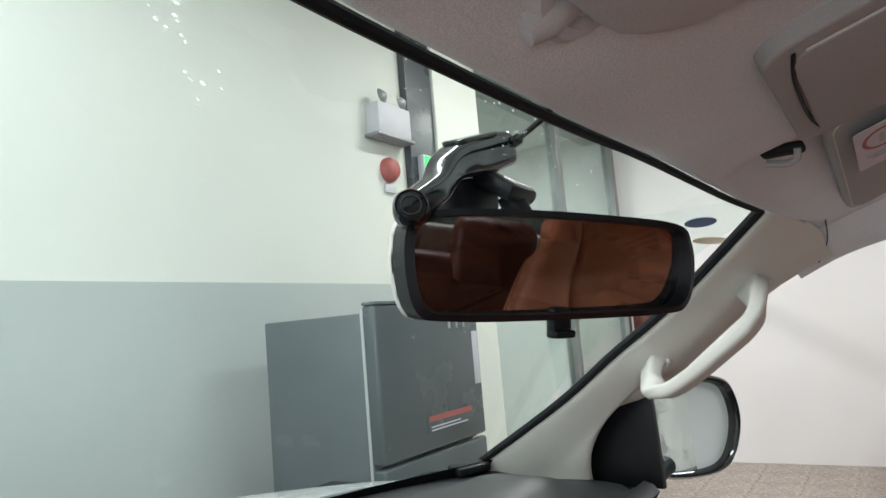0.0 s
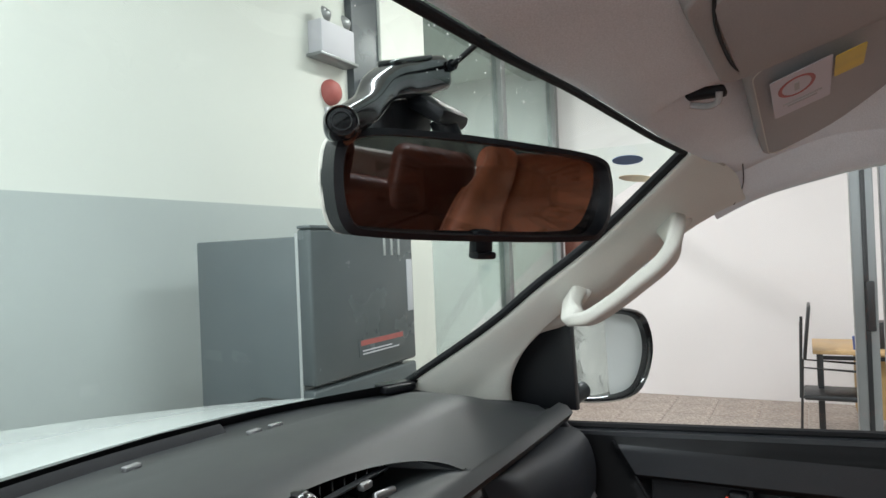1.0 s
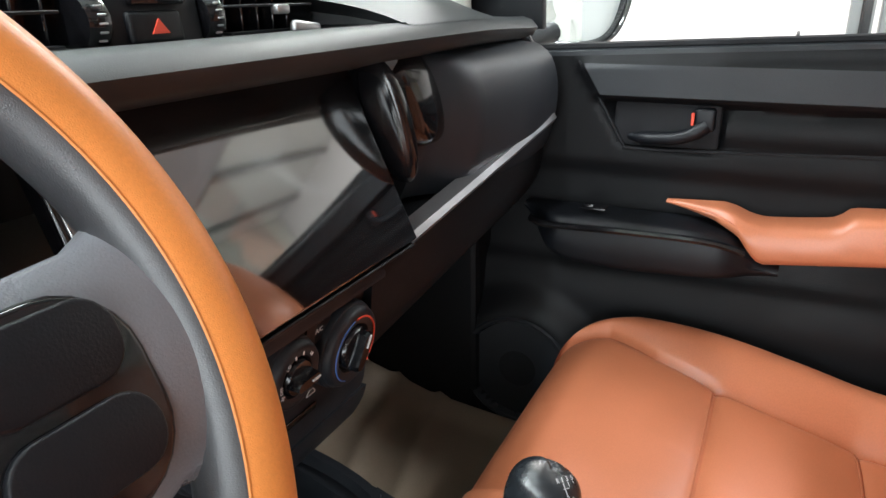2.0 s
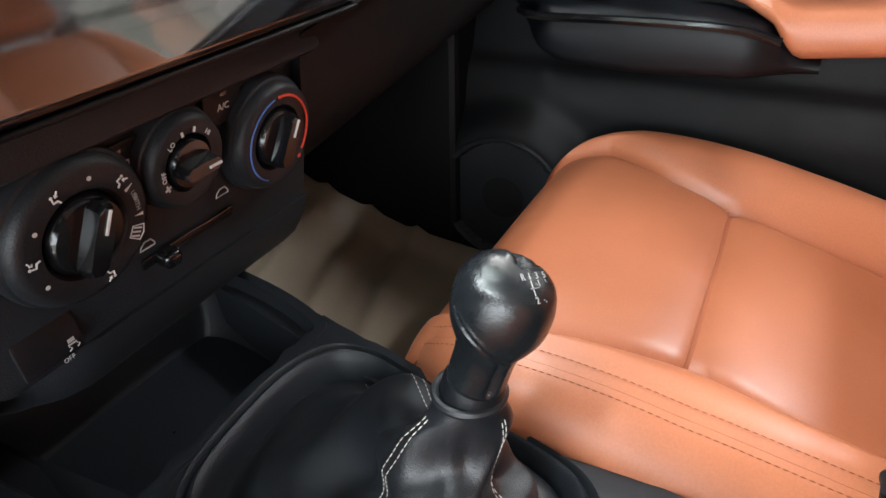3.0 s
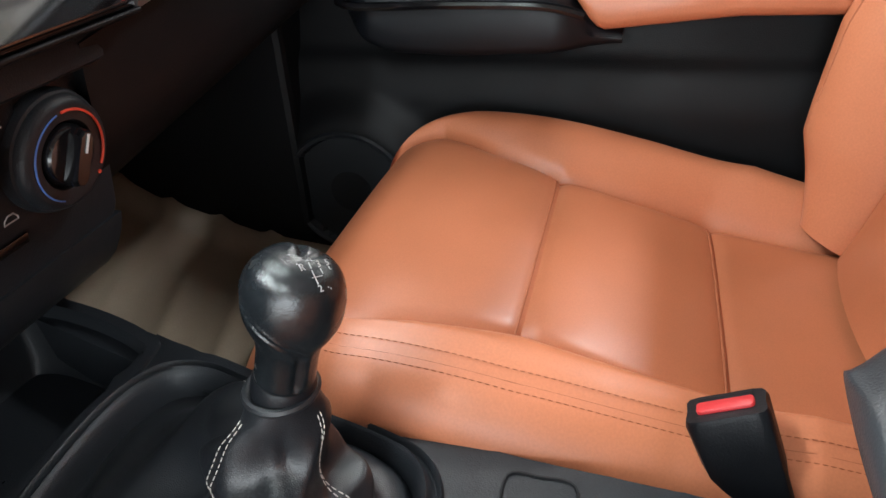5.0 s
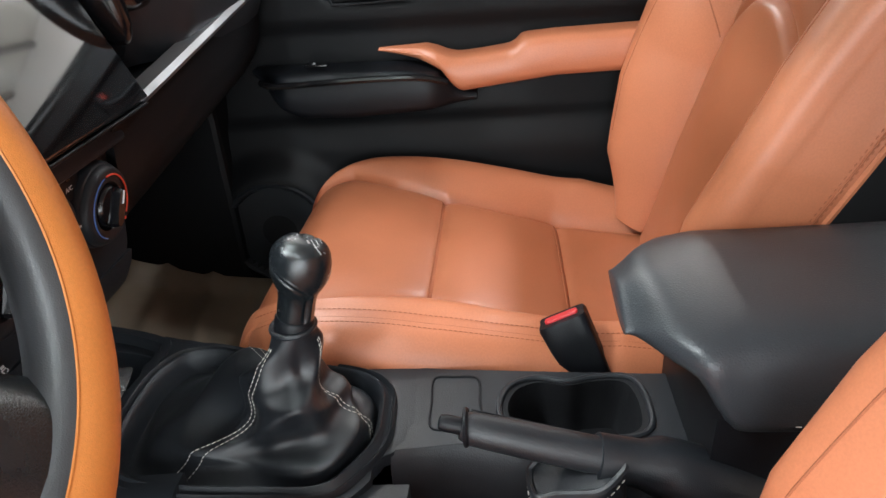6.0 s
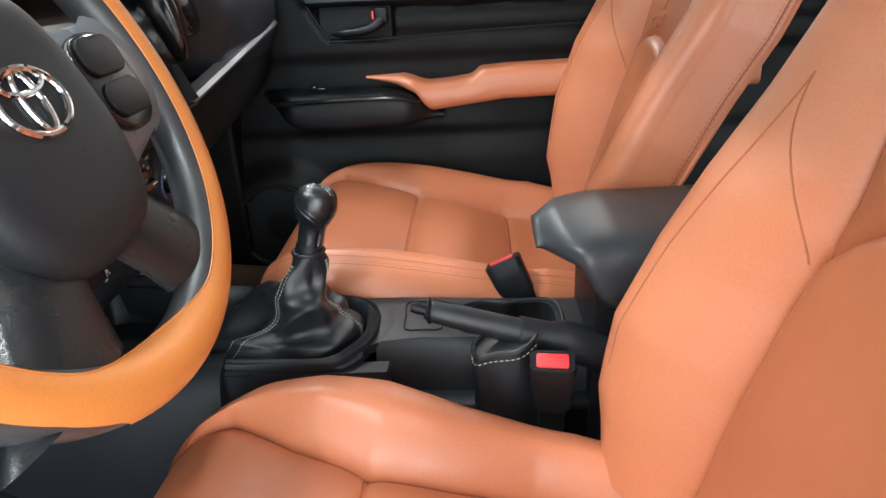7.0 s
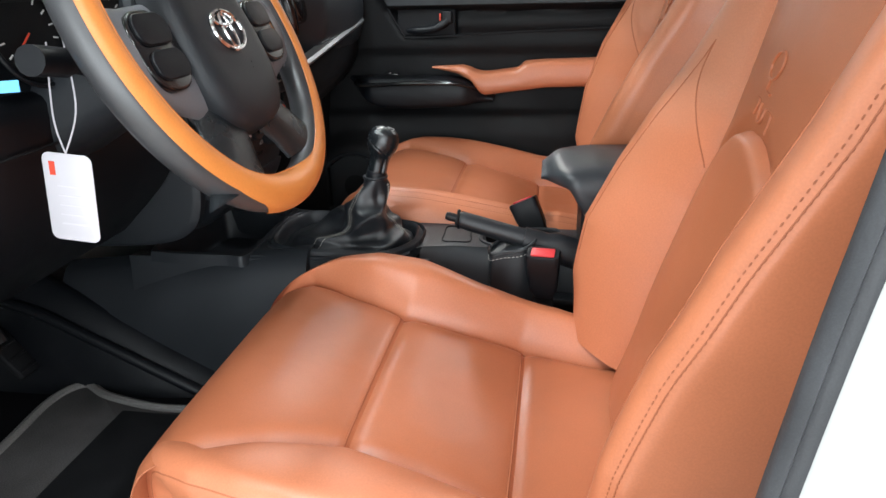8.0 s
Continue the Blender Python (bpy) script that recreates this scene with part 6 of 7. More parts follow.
part("boot_collar", tube([COL + Vector((0.0186 * math.cos(2 * math.pi * k / 32), 0.0186 * math.sin(2 * math.pi * k / 32), 0.0)) for k in range(32)], 0.0026, 8, closed=True), BOOT, gl, "rolled leather collar")
for kk, i0, i1 in ((8, 3, 69), (72, 3, 60), (140, 3, 69), (66, 2, 22)):
    for off in (-1.9, 1.9):
        line = []
        for i in range(i0, i1):
            f0 = (kk + off) % NB
            k0 = int(f0)
            p = boot_rings[i][k0].lerp(boot_rings[i][(k0 + 1) % NB], f0 - k0)
            c = COL.lerp(BASE_C, 0.3)
            out_ = Vector((p.x - c.x, p.y - c.y, 0.03)).normalized()
            line.append(p + out_ * 0.0007)
        part("stitching", dashes(line, 0.0034, 0.0014, 0.00038), THREAD, gl, "pale twin stitching")
tilt = (KC - COL).normalized()
km = Matrix.Translation(COL + Vector((0, 0, -0.004))) @ Vector((0, 0, 1)).rotation_difference(tilt).to_matrix().to_4x4()
part("lever_sleeve", xf(lathe([(0.0165, 0.0), (0.0172, 0.004), (0.0172, 0.012), (0.0160, 0.014)], 32), km), BLACK_PLASTIC, gl, "black plastic sleeve")
prof = [(0.0150, 0.013), (0.0170, 0.015), (0.0172, 0.028), (0.0174, 0.038), (0.0190, 0.047), (0.0232, 0.056), (0.0264, 0.065), (0.0274, 0.075), (0.0265, 0.085), (0.0236, 0.0935), (0.0180, 0.0990), (0.0105, 0.1018), (0.0030, 0.1025)]
fine = smooth_line([(r, 0, z) for r, z in prof], 80)
kb = lathe([(p.x * 0.88, p.z * 0.865) for p in fine], 150)
for v in kb.verts:
    a = math.atan2(v.co.y, v.co.x)
    r = math.hypot(v.co.x, v.co.y)
    # overlapped leather seam: straight up the neck, then a spiral over the crown
    g = -2.40 - 3.4 * max(0.0, (v.co.z - 0.040) / 0.045) ** 1.3
    d = ((a - g + math.pi) % (2 * math.pi) - math.pi) * r
    dd = (-0.0020 * math.exp(-(d / 0.0022) ** 2) + 0.0009 * math.exp(-((d - 0.0042) / 0.0030) ** 2)) * step(0.012, 0.020, v.co.z) * step(0.001, 0.006, r)
    d2 = ((a - g + 0.9 + math.pi) % (2 * math.pi) - math.pi) * r
    dd -= 0.0011 * math.exp(-(d2 / 0.0018) ** 2) * step(0.055, 0.066, v.co.z) * step(0.001, 0.006, r)
    v.co += Vector((math.cos(a), math.sin(a), 0.6)) * dd
    v.co.y *= 1.06
knob = part("knob", xf(kb, km), KNOB, gl, "worn black leather knob", angle=80)
pm = km @ Matrix.Translation((-0.003, -0.0145, 0.0862)) @ pose(0, 0, 0, 36, -4, 0) @ pose(0, 0, 0, 0, 0, -29) @ Matrix.Diagonal((0.92, 0.92, 1, 1))
ct = part("shift_pattern", xf(merge(rbox(0.016, 0.0004, 0.0004, 0, 1), *[rbox(0.0004, 0.008, 0.0004, 0, 1, (-0.006 + 0.006 * k, 0, 0)) for k in range(3)]), pm), PRINT_GREY, knob, "pale shift pattern", smooth=False)
for tx, ty, ch in ((-0.006, 0.0062, "1"), (0.0, 0.0062, "3"), (0.006, 0.0062, "5"), (-0.006, -0.0065, "2"), (0.0, -0.0065, "4"), (-0.0115, 0.0062, "R")):
    words(ch, 0.0052, 0.0002, PRINT_GREY, pm @ Matrix.Translation((tx, ty, 0.0002)), knob)

# hand brake
hb = thing("hand_brake", "black leather hand brake lever with a stitched boot", "hand brake")
H0, H1 = Vector((-0.032, -0.040, 0.998)), Vector((-0.034, -0.172, 0.962))
d = (H1 - H0)
line = [H0 + d * t for t in (0.06, 0.12, 0.3, 0.6, 0.9, 1.2)]
part("lever", tube(line, [0.010, 0.0130, 0.0140, 0.0145, 0.0150, 0.0150], 14), BOOT, hb, "black leather grip", angle=60)
part("button", xf(lathe([(0.0065, -0.004), (0.007, 0.012), (0.0055, 0.017), (0.001, 0.018)], 18), Matrix.Translation(H0 + d * 0.06) @ (-d).to_track_quat("Z", "Y").to_matrix().to_4x4()), BLACK_PLASTIC, hb, "push button")
part("grip_seam", tube([p + Vector((0.010, 0, 0.0105)) for p in line[1:]], 0.0008, 5), BOOT, hb)
part("grip_ring", tube([H0 + d * 0.09 + Vector((0.0135 * math.cos(a), 0, 0.0135 * math.sin(a))) for a in [2 * math.pi * k / 24 for k in range(24)]], 0.0022, 6, closed=True), BLACK_PLASTIC, hb)
br = []
for k in range(13):
    t = k / 12
    c = Vector((-0.040, -0.136, 0.957)).lerp(Vector((-0.044, -0.150, 0.72)), t)
    w, l = lerp(0.021, 0.026, t), lerp(0.036, 0.048, t)
    br.append([c + Vector((w * math.copysign(abs(math.cos(a)) ** 0.6, math.cos(a)) + 0.002 * math.sin(5 * a + 6 * t), l * math.copysign(abs(math.sin(a)) ** 0.7, math.sin(a)), 0.004 * math.cos(a) * (1 - t) - 0.012 * math.sin(a) * (1 - t))) for a in [2 * math.pi * j / 36 for j in range(36)]])
part("brake_boot", loft(br), BOOT, hb, "loose black leather sleeve", angle=70)
part("boot_hem", tube([p + Vector((0, 0, 0.002)) for p in br[0]], 0.0028, 6, closed=True), BOOT, hb)
part("stitching", dashes([p + Vector(((p.x + 0.040) * 0.08, (p.y + 0.136) * 0.04, -0.007)) for p in br[0]] , 0.0040, 0.0024, 0.0006), THREAD, hb, "pale stitching")
part("rear_sleeve", tube([H1 + Vector((0, 0.02, 0.004)), H1 + Vector((0.004, -0.05, -0.016)), (-0.022, -0.29, 0.915)], [0.019] * 4 + [0.024] * 8, 14, 12), BOOT, hb)

# armrest box
ab = thing("armrest_box", "dark grey padded centre armrest on a storage box", "armrest")
rings = []
for k in range(44):
    t = k / 43
    y = lerp(-0.176, -0.60, t ** 1.35)
    f = step(0, 0.14, t)
    g = step(0, 0.30, t)
    x0, x1 = lerp(0.006, -0.050, step(0.02, 0.22, t)), lerp(0.100, 0.148, step(0, 0.3, t))
    zt = lerp(1.064, 1.080, f) + 0.008 * step(0.3, 1, t)
    zb = lerp(1.046, 0.994, step(0.17, 0.29, t))
    rings.append(round_loop([(x0, y, lerp(zb, zt, 0.45)), (x0 + 0.016, y, zt - 0.006), (lerp(x0, x1, 0.5), y, zt + 0.003), (x1 - 0.016, y, zt - 0.004), (x1, y, lerp(zb, zt, 0.5)), (x1 - 0.014, y, zb + 0.004), (lerp(x0, x1, 0.5), y, zb), (x0 + 0.014, y, zb + 0.001)], 32))
part("lid", loft(rings), ARMREST, ab, "padded dark grey vinyl lid", angle=70)
part("stitching", dashes([r[30] + Vector((-0.0012, 0, 0.0)) for r in rings[16:]], 0.0042, 0.0026, 0.0006), THREAD, ab, "pale stitching")
part("box", loft([[(x, y, z) for x, z in ((-0.030, 0.60), (-0.034, 0.95), (-0.038, 1.022), (0.125, 1.022), (0.122, 0.95), (0.118, 0.60))] for y in (-0.238, -0.255, -0.40, -0.60)]), BLACK_PLASTIC, ab, "black storage box")

# belt buckles
def buckle(m, label, lens, name="seat_belt_buckle"):
    t = thing(name, label, "seat belt buckle", group="seat belt buckles")
    t.matrix_basis = m
    part("case", loft([round_loop([(sx * w, sy * d, z) for sx, sy in ((-1, -1), (0, -1.08), (1, -1), (1.05, 0), (1, 1), (0, 1.08), (-1, 1), (-1.05, 0))], 24) for w, d, z in ((0.012, 0.008, -0.075), (0.019, 0.0115, -0.060), (0.0215, 0.0125, -0.02), (0.0225, 0.0130, 0.0), (0.0215, 0.0118, 0.003))]), BLACK_PLASTIC, t, angle=45)
    part("release_button", xf(prism(rounded(0.034, lens, 0.003), 0.003, 0.001), Matrix.Translation((0, 0.001, 0.0022))), RED, t, "red release button")
    part("slot", rbox(0.032, 0.003, 0.001, 0, 1, (0, -lens / 2 - 0.0025, 0.0032)), RUBBER, t)
    part("strap", rbox(0.030, 0.006, 0.16, 0.002, 1, (0, 0, -0.14)), RUBBER, t, "black webbing stalk")
    return t


buckle(pose(0.160, -0.143, 0.962, -25, 0, 0) @ pose(0, 0, 0, 0, 0, 90) @ pose(0, 0, 0, 12, 0, 0) @ Matrix.Diagonal((1.05, 1.15, 1.25, 1)), "black belt buckle with a red slot beside the passenger seat", 0.010)
buckle(pose(-0.104, -0.184, 0.970, -14, 0, 84), "black belt buckle with a red button beside the driver seat", 0.0195)

# ---- steering wheel ----
sw = thing("steering_wheel", "tan and black leather-covered steering wheel with an oval emblem", "steering wheel")
WC, W_TILT, WR = Vector((-0.3184, 0.1774, 1.298)), 25.3, 0.1856
wm = Matrix.Translation(WC) @ pose(0, 0, 0, 90 - W_TILT, 0, 0)   # local x right, y up the wheel, z towards the driver


def rim_ring(a, r=0.0192):
    c = Vector((WR * math.cos(a), WR * math.sin(a), 0))
    o = Vector((math.cos(a), math.sin(a), 0))
    return [c + (o * math.cos(b) + Vector((0, 0, 1)) * math.sin(b)) * r for b in [2 * math.pi * j / 24 for j in range(24)]]


TAN0, TAN1 = 3, 15
rt, rk = [], []
seam_pts = []
for k in range(145):
    a = 2 * math.pi * k / 144
    ring = rim_ring(a)
    deg = math.degrees(a) % 360
    rk.append(ring)
    o = Vector((math.cos(a), math.sin(a), 0))
    c = o * WR
    # the tan leather wraps the driver-side face and the outer edge
    low = step(242, 262, deg) * (1 - step(326, 344, deg))
    low2 = step(232, 262, deg) * (1 - step(262, 292, deg))
    near = table([(0, -25), (100, -25), (150, 42), (230, 42), (300, -25), (360, -25)], deg)
    b0, b1 = lerp(near, -95, low), lerp(122, 165, low2)
    band = [c + (o * math.cos(radians(lerp(b0, b1, j / 24))) + Vector((0, 0, 1)) * math.sin(radians(lerp(b0, b1, j / 24)))) * 0.0205 for j in range(25)]
    rt.append(band)
    seam_pts.append(c + (o * math.cos(radians(b1)) + Vector((0, 0, 1)) * math.sin(radians(b1))) * 0.0206)
part("rim", xf(loft(rk[:-1], wrap=True), wm), WHEEL_BLACK, sw, "black perforated leather rim", angle=70)
part("rim_cover", xf(loft([[v for v in r] for r in rt], closed=False, caps=False), wm), WHEEL_TAN, sw, "tan leather rim cover", angle=60)
part("cover_seam", xf(tube(seam_pts[:-1], 0.0008, 5, closed=True), wm), WHEEL_TAN, sw)
for s in (-1, 1):
    arm = loft([round_loop([(s * x, y - h, z - 0.008), (s * x, y - 0.8 * h, z + 0.006), (s * x, y, z + 0.012), (s * x, y + 0.8 * h, z + 0.006), (s * x, y + h, z - 0.008), (s * x, y, z - 0.014)], 24) for x, y, h, z in ((0.060, -0.022, 0.060, -0.006), (0.090, -0.020, 0.056, -0.004), (0.120, -0.016, 0.050, -0.002), (0.150, -0.010, 0.046, 0.0), (0.184, -0.006, 0.058, 0.0))])
    part("spoke", xf(arm, wm), SPOKE, sw, "satin grey side spoke", angle=60)
    pod = part("switch_pod", xf(prism(rounded(0.070, 0.078, 0.030), 0.010, 0.003, 3), wm @ Matrix.Translation((s * 0.118, -0.012, 0.003))), GLOSS, sw, "black switch pod")
    for dy_, h_ in ((0.017, 0.022), (-0.010, 0.020)):
        part("switch", xf(prism(rounded(0.054, h_ + 0.008, 0.013), 0.004, 0.0015, 3), wm @ Matrix.Translation((s * 0.118, dy_ * 1.25 - 0.014, 0.0125))), BLACK_PLASTIC, pod)
    leg = loft([round_loop([(s * x - w, y, z - 0.006), (s * x - 0.6 * w, y, z + 0.008), (s * x, y, z + 0.011), (s * x + 0.6 * w, y, z + 0.008), (s * x + w, y, z - 0.006), (s * x, y, z - 0.012)], 20) for x, y, w, z in ((0.036, -0.066, 0.046, -0.008), (0.056, -0.102, 0.044, -0.006), (0.078, -0.134, 0.048, -0.002), (0.100, -0.158, 0.062, 0.0))])
    part("lower_spoke", xf(leg, wm), KNOB, sw, "black lower spoke", angle=60)
pad = []
for q in range(9):
    t = q / 8
    s = 1.06 - 0.42 * t ** 3
    pts = [(-0.070, 0.035), (-0.048, 0.062), (0.0, 0.070), (0.048, 0.062), (0.070, 0.035), (0.078, -0.015), (0.072, -0.065), (0.048, -0.098), (0.0, -0.108), (-0.048, -0.098), (-0.072, -0.065), (-0.078, -0.015)]
    pad.append(round_loop([(x * s, y * s, -0.026 + 0.050 * (1 - (1 - t) ** 2.2) ** 0.8) for x, y in pts], 48))
part("airbag_pad", xf(loft(pad), wm), DARK_PLASTIC, sw, "black airbag pad", angle=60)
part("back_cover", xf(lathe([(0.085, -0.012), (0.080, -0.035), (0.05, -0.07)], 32), wm), BLACK_PLASTIC, sw)
em = wm @ Matrix.Translation((0.0, -0.009, 0.0255))
def oval(a, b, r, cx=0, cy=0):
    return tube([(cx + a * math.cos(2 * math.pi * k / 40), cy + b * math.sin(2 * math.pi * k / 40), 0) for k in range(40)], r, 8, closed=True)
part("emblem", xf(merge(oval(0.031, 0.021, 0.0026), oval(0.009, 0.0195, 0.0022), oval(0.020, 0.0075, 0.0022, 0, 0.0125)), em), CHROME, sw, "chrome oval emblem")
part("airbag_mark", xf(merge(rbox(0.020, 0.0022, 0.0005, 0, 1, (0.022, -0.042, 0)), rbox(0.010, 0.0022, 0.0005, 0, 1, (0.020, -0.036, 0))), wm @ Matrix.Translation((0, -0.01, 0.0244)) @ pose(0, 0, 0, 0, 0, 0)), DARK_PLASTIC, sw, "faint raised print", smooth=False)

col = thing("steering_column", "black steering column shroud with stalks", "steering column")
ax = Vector((0, -math.cos(radians(W_TILT)), math.sin(radians(W_TILT)))) * -1
cr = []
for k in range(10):
    t = k / 9
    c = WC + ax * lerp(0.055, 0.24, t)
    w, h = lerp(0.055, 0.075, t), lerp(0.045, 0.060, t)
    cr.append([c + Vector((w * math.copysign(abs(math.cos(a)) ** 0.7, math.cos(a)), 0, h * math.copysign(abs(math.sin(a)) ** 0.7, math.sin(a)))) for a in [2 * math.pi * j / 28 for j in range(28)]])
part("shroud", loft(cr), DARK_PLASTIC, col, angle=60)
sc = WC + ax * 0.10
part("stalk", tube([sc + Vector((-0.05, 0, 0.01)), sc + Vector((-0.11, -0.004, 0.025)), sc + Vector((-0.165, -0.010, 0.034))], [0.009] * 6 + [0.014] * 6, 12, 12), BLACK_PLASTIC, col, "black indicator stalk")
part("stalk", tube([sc + Vector((0.05, 0, 0.01)), sc + Vector((0.10, -0.004, 0.022)), sc + Vector((0.150, -0.008, 0.030))], [0.009] * 6 + [0.013] * 6, 12, 12), BLACK_PLASTIC, col, "black wiper stalk")
part("stalk_print", merge(rbox(0.012, 0.001, 0.005, 0, 1, tuple(sc + Vector((0.125, -0.0185, 0.030)))), rbox(0.008, 0.001, 0.004, 0, 1, tuple(sc + Vector((0.105, -0.0165, 0.026))))), PRINT_WHITE, col, smooth=False)
part("key_cylinder", xf(lathe([(0.018, 0), (0.020, 0.012), (0.012, 0.016), (0.003, 0.016)], 24), Matrix.Translation(WC + Vector((0.072, 0.10, -0.055))) @ pose(0, 0, 0, 90, 0, 20)), SATIN, col, "key cylinder")

# paper tag that hangs from the stalk by strings
tg = thing("hanging_tag", "white rounded paper tag on a thin string", "tag")
tm = Matrix.Translation((-0.440, 0.283, 1.150)) @ pose(0, 0, 0, 90, 6, -88)
part("card", xf(prism(rounded(0.052, 0.092, 0.008), 0.0012, 0.0003), tm), PAPER, tg)
part("red_print", xf(rbox(0.006, 0.014, 0.0006, 0, 1, (-0.016, 0.030, 0.0014)), tm), RED_PAINT, tg, "small red print", smooth=False)
part("print_line", xf(merge(*[rbox(0.030, 0.0015, 0.0005, 0, 1, (0.002, 0.012 - 0.010 * k, 0.0013)) for k in range(5)]), tm), material("faint_print", (0.62, 0.60, 0.645), 0.6, stain=0.02), tg, "faint print lines", smooth=False)
top = tm @ Vector((0, 0.046, 0.0006))
part("string", merge(tube([top, (-0.441, 0.282, 1.232), (-0.43, 0.28, 1.300)], 0.0009, 5, 14), tube([top, (-0.438, 0.258, 1.24), (-0.43, 0.262, 1.302)], 0.0009, 5, 14)), PAPER, tg, "thin pale string")
bs = thing("blue_sticker", "small bright blue sticker on the stalk switch", "sticker")
part("sheet", xf(rbox(0.016, 0.010, 0.001, 0.0003), pose(-0.524, 0.25, 1.273, 70, 0, -60)), BLUE_STICKER, bs)

# ---- passenger door ----
door = thing("front_door", "black moulded passenger door card with a tan armrest", "car door", at=(-0.080, -0.018, 0.041))


def sill_z(y):
    return 1.299 - 0.042 * (y - 0.06)


def diag_y(z):
    return lerp(0.185, 0.272, (z - 1.168) / 0.14)


def door_x(y, z):
    x = 0.742
    zs = sill_z(y)
    # upper pad
    pad = step(1.224, 1.240, z) * (1 - step(-0.004, 0.006, y - diag_y(z)))
    x -= 0.016 * pad * (1 - 0.9 * step(zs - 0.02, zs, z) ** 2)
    # shallow belt under the pad
    belt = step(1.166, 1.178, z) * (1 - step(1.222, 1.234, z)) * (1 - step(-0.004, 0.006, y - diag_y(z)))
    x += 0.006 * belt
    x -= 0.010 * belt * math.sin(math.pi * min(1, max(0, (z - 1.168) / 0.06))) * (y < 0.06)
    # handle recess
    rec = step(0.060, 0.074, y) * (1 - step(0.0, 0.014, y - diag_y(z) + 0.008)) * belt
    x += 0.022 * rec
    # lower card swells inward
    x -= 0.030 * (1 - step(0.93, 1.07, z)) - 0.022 * (1 - step(0.56, 0.72, z))
    # speaker pod
    d = math.hypot(y - 0.322, z - 0.805)
    x -= 0.028 * (1 - step(0.095, 0.150, d))
    x += 0.012 * (1 - step(0.080, 0.086, d))
    # dark insert behind the armrest
    x += 0.008 * step(0.98, 1.0, z) * (1 - step(1.12, 1.15, z))
    return x


ny, nz = 130, 110
rings = []
for i in range(ny + 1):
    y = lerp(0.47, -0.78, i / ny)
    rings.append([(door_x(y, lerp(0.56, sill_z(y), k / nz)), y, lerp(0.56, sill_z(y), k / nz)) for k in range(nz + 1)])
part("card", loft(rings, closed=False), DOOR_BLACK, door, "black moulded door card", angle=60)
part("top_roll", loft([[(door_x(y, sill_z(y)), y, sill_z(y)), (0.742, y, sill_z(y) + 0.006), (0.752, y, sill_z(y) + 0.008), (0.80, y, sill_z(y) + 0.004), (0.80, y, 0.56)] for y in [0.47 - 1.25 * k / 30 for k in range(31)]], closed=False), DARK_PLASTIC, door)
part("weather_strip", tube([(0.758, y, sill_z(y) + 0.010) for y in (0.42, 0.2, 0.0, -0.3, -0.78)], 0.007, 8, 24), RUBBER, door, "black weather strip")
part("upper_pad_face", loft([[(door_x(lerp(diag_y(z) - 0.008, -0.78, q / 40), z) - 0.002, lerp(diag_y(z) - 0.008, -0.78, q / 40), z) for z in [lerp(1.241, 1.282, k / 10) for k in range(11)]] for q in range(41)], closed=False), DARK_PLASTIC, door, "charcoal soft upper pad")
part("crease", tube([(0.738, diag_y(1.284) + 0.001, 1.284), (0.738, diag_y(1.24), 1.24), (0.738, 0.190, 1.174), (0.737, 0.178, 1.168), (0.735, 0.06, 1.171), (0.735, -0.2, 1.182), (0.735, -0.7, 1.195)], 0.0022, 6, 60), RUBBER, door, "dark moulded crease")
# inner release handle
part("handle_well", xf(span(0.742, 0.772, 0.064, 0.205, 1.170, 1.232, 0.006), Matrix()), RUBBER, door)
part("release_handle", tube([(0.752, 0.190, 1.184), (0.738, 0.165, 1.183), (0.731, 0.125, 1.186), (0.730, 0.098, 1.194), (0.735, 0.082, 1.206)], [0.006] * 4 + [0.009] * 8 + [0.0105] * 4, 10, 16), BLACK_PLASTIC, door, "black release handle")
part("lock_knob", rbox(0.018, 0.026, 0.030, 0.004, 3, (0.737, 0.084, 1.213)), BLACK_PLASTIC, door)
part("lock_mark", rbox(0.004, 0.004, 0.017, 0.001, 1, (0.7275, 0.0985, 1.214)), RED_PAINT, door, "red lock mark")


ARM_TOP = [(-0.62, 1.128), (-0.45, 1.124), (-0.27, 1.119), (-0.15, 1.116), (-0.106, 1.113), (-0.098, 1.110), (-0.090, 1.100), (-0.080, 1.097), (-0.04, 1.092), (-0.005, 1.089), (0.012, 1.092), (0.030, 1.100), (0.046, 1.104), (0.085, 1.102), (0.124, 1.100)]
ARM_LOW = [(-0.62, 1.066), (-0.4, 1.062), (-0.227, 1.058), (-0.149, 1.056), (-0.03, 1.041), (-0.006, 1.038), (0.004, 1.046), (0.024, 1.071), (0.058, 1.087), (0.124, 1.098)]
NOSE_TOP = [(-0.03, 1.036), (0.004, 1.044), (0.03, 1.070), (0.08, 1.078), (0.20, 1.079), (0.30, 1.079), (0.325, 1.079)]
NOSE_LOW = [(-0.03, 1.024), (0.05, 1.014), (0.16, 1.008), (0.24, 1.010), (0.28, 1.026), (0.31, 1.056), (0.325, 1.072)]


def arm_loft(top, low, x_in, y0, y1, n, narrow):
    rings = []
    for k in range(n + 1):
        y = lerp(y0, y1, k / n)
        zt, zl = table(top, y), table(low, y)
        xi = x_in(y)
        r = min(0.012, (zt - zl) * 0.45)
        rings.append([(0.742, y, zl), (xi + r, y, zl), (xi + 0.3 * r, y, zl + 0.3 * r), (xi, y, zl + r), (xi + narrow * 0.3, y, lerp(zl, zt, 0.55)), (xi + narrow, y, zt - r), (xi + narrow + 0.3 * r, y, zt - 0.3 * r), (xi + narrow + r, y, zt), (0.742, y, zt)])
    return loft(rings)


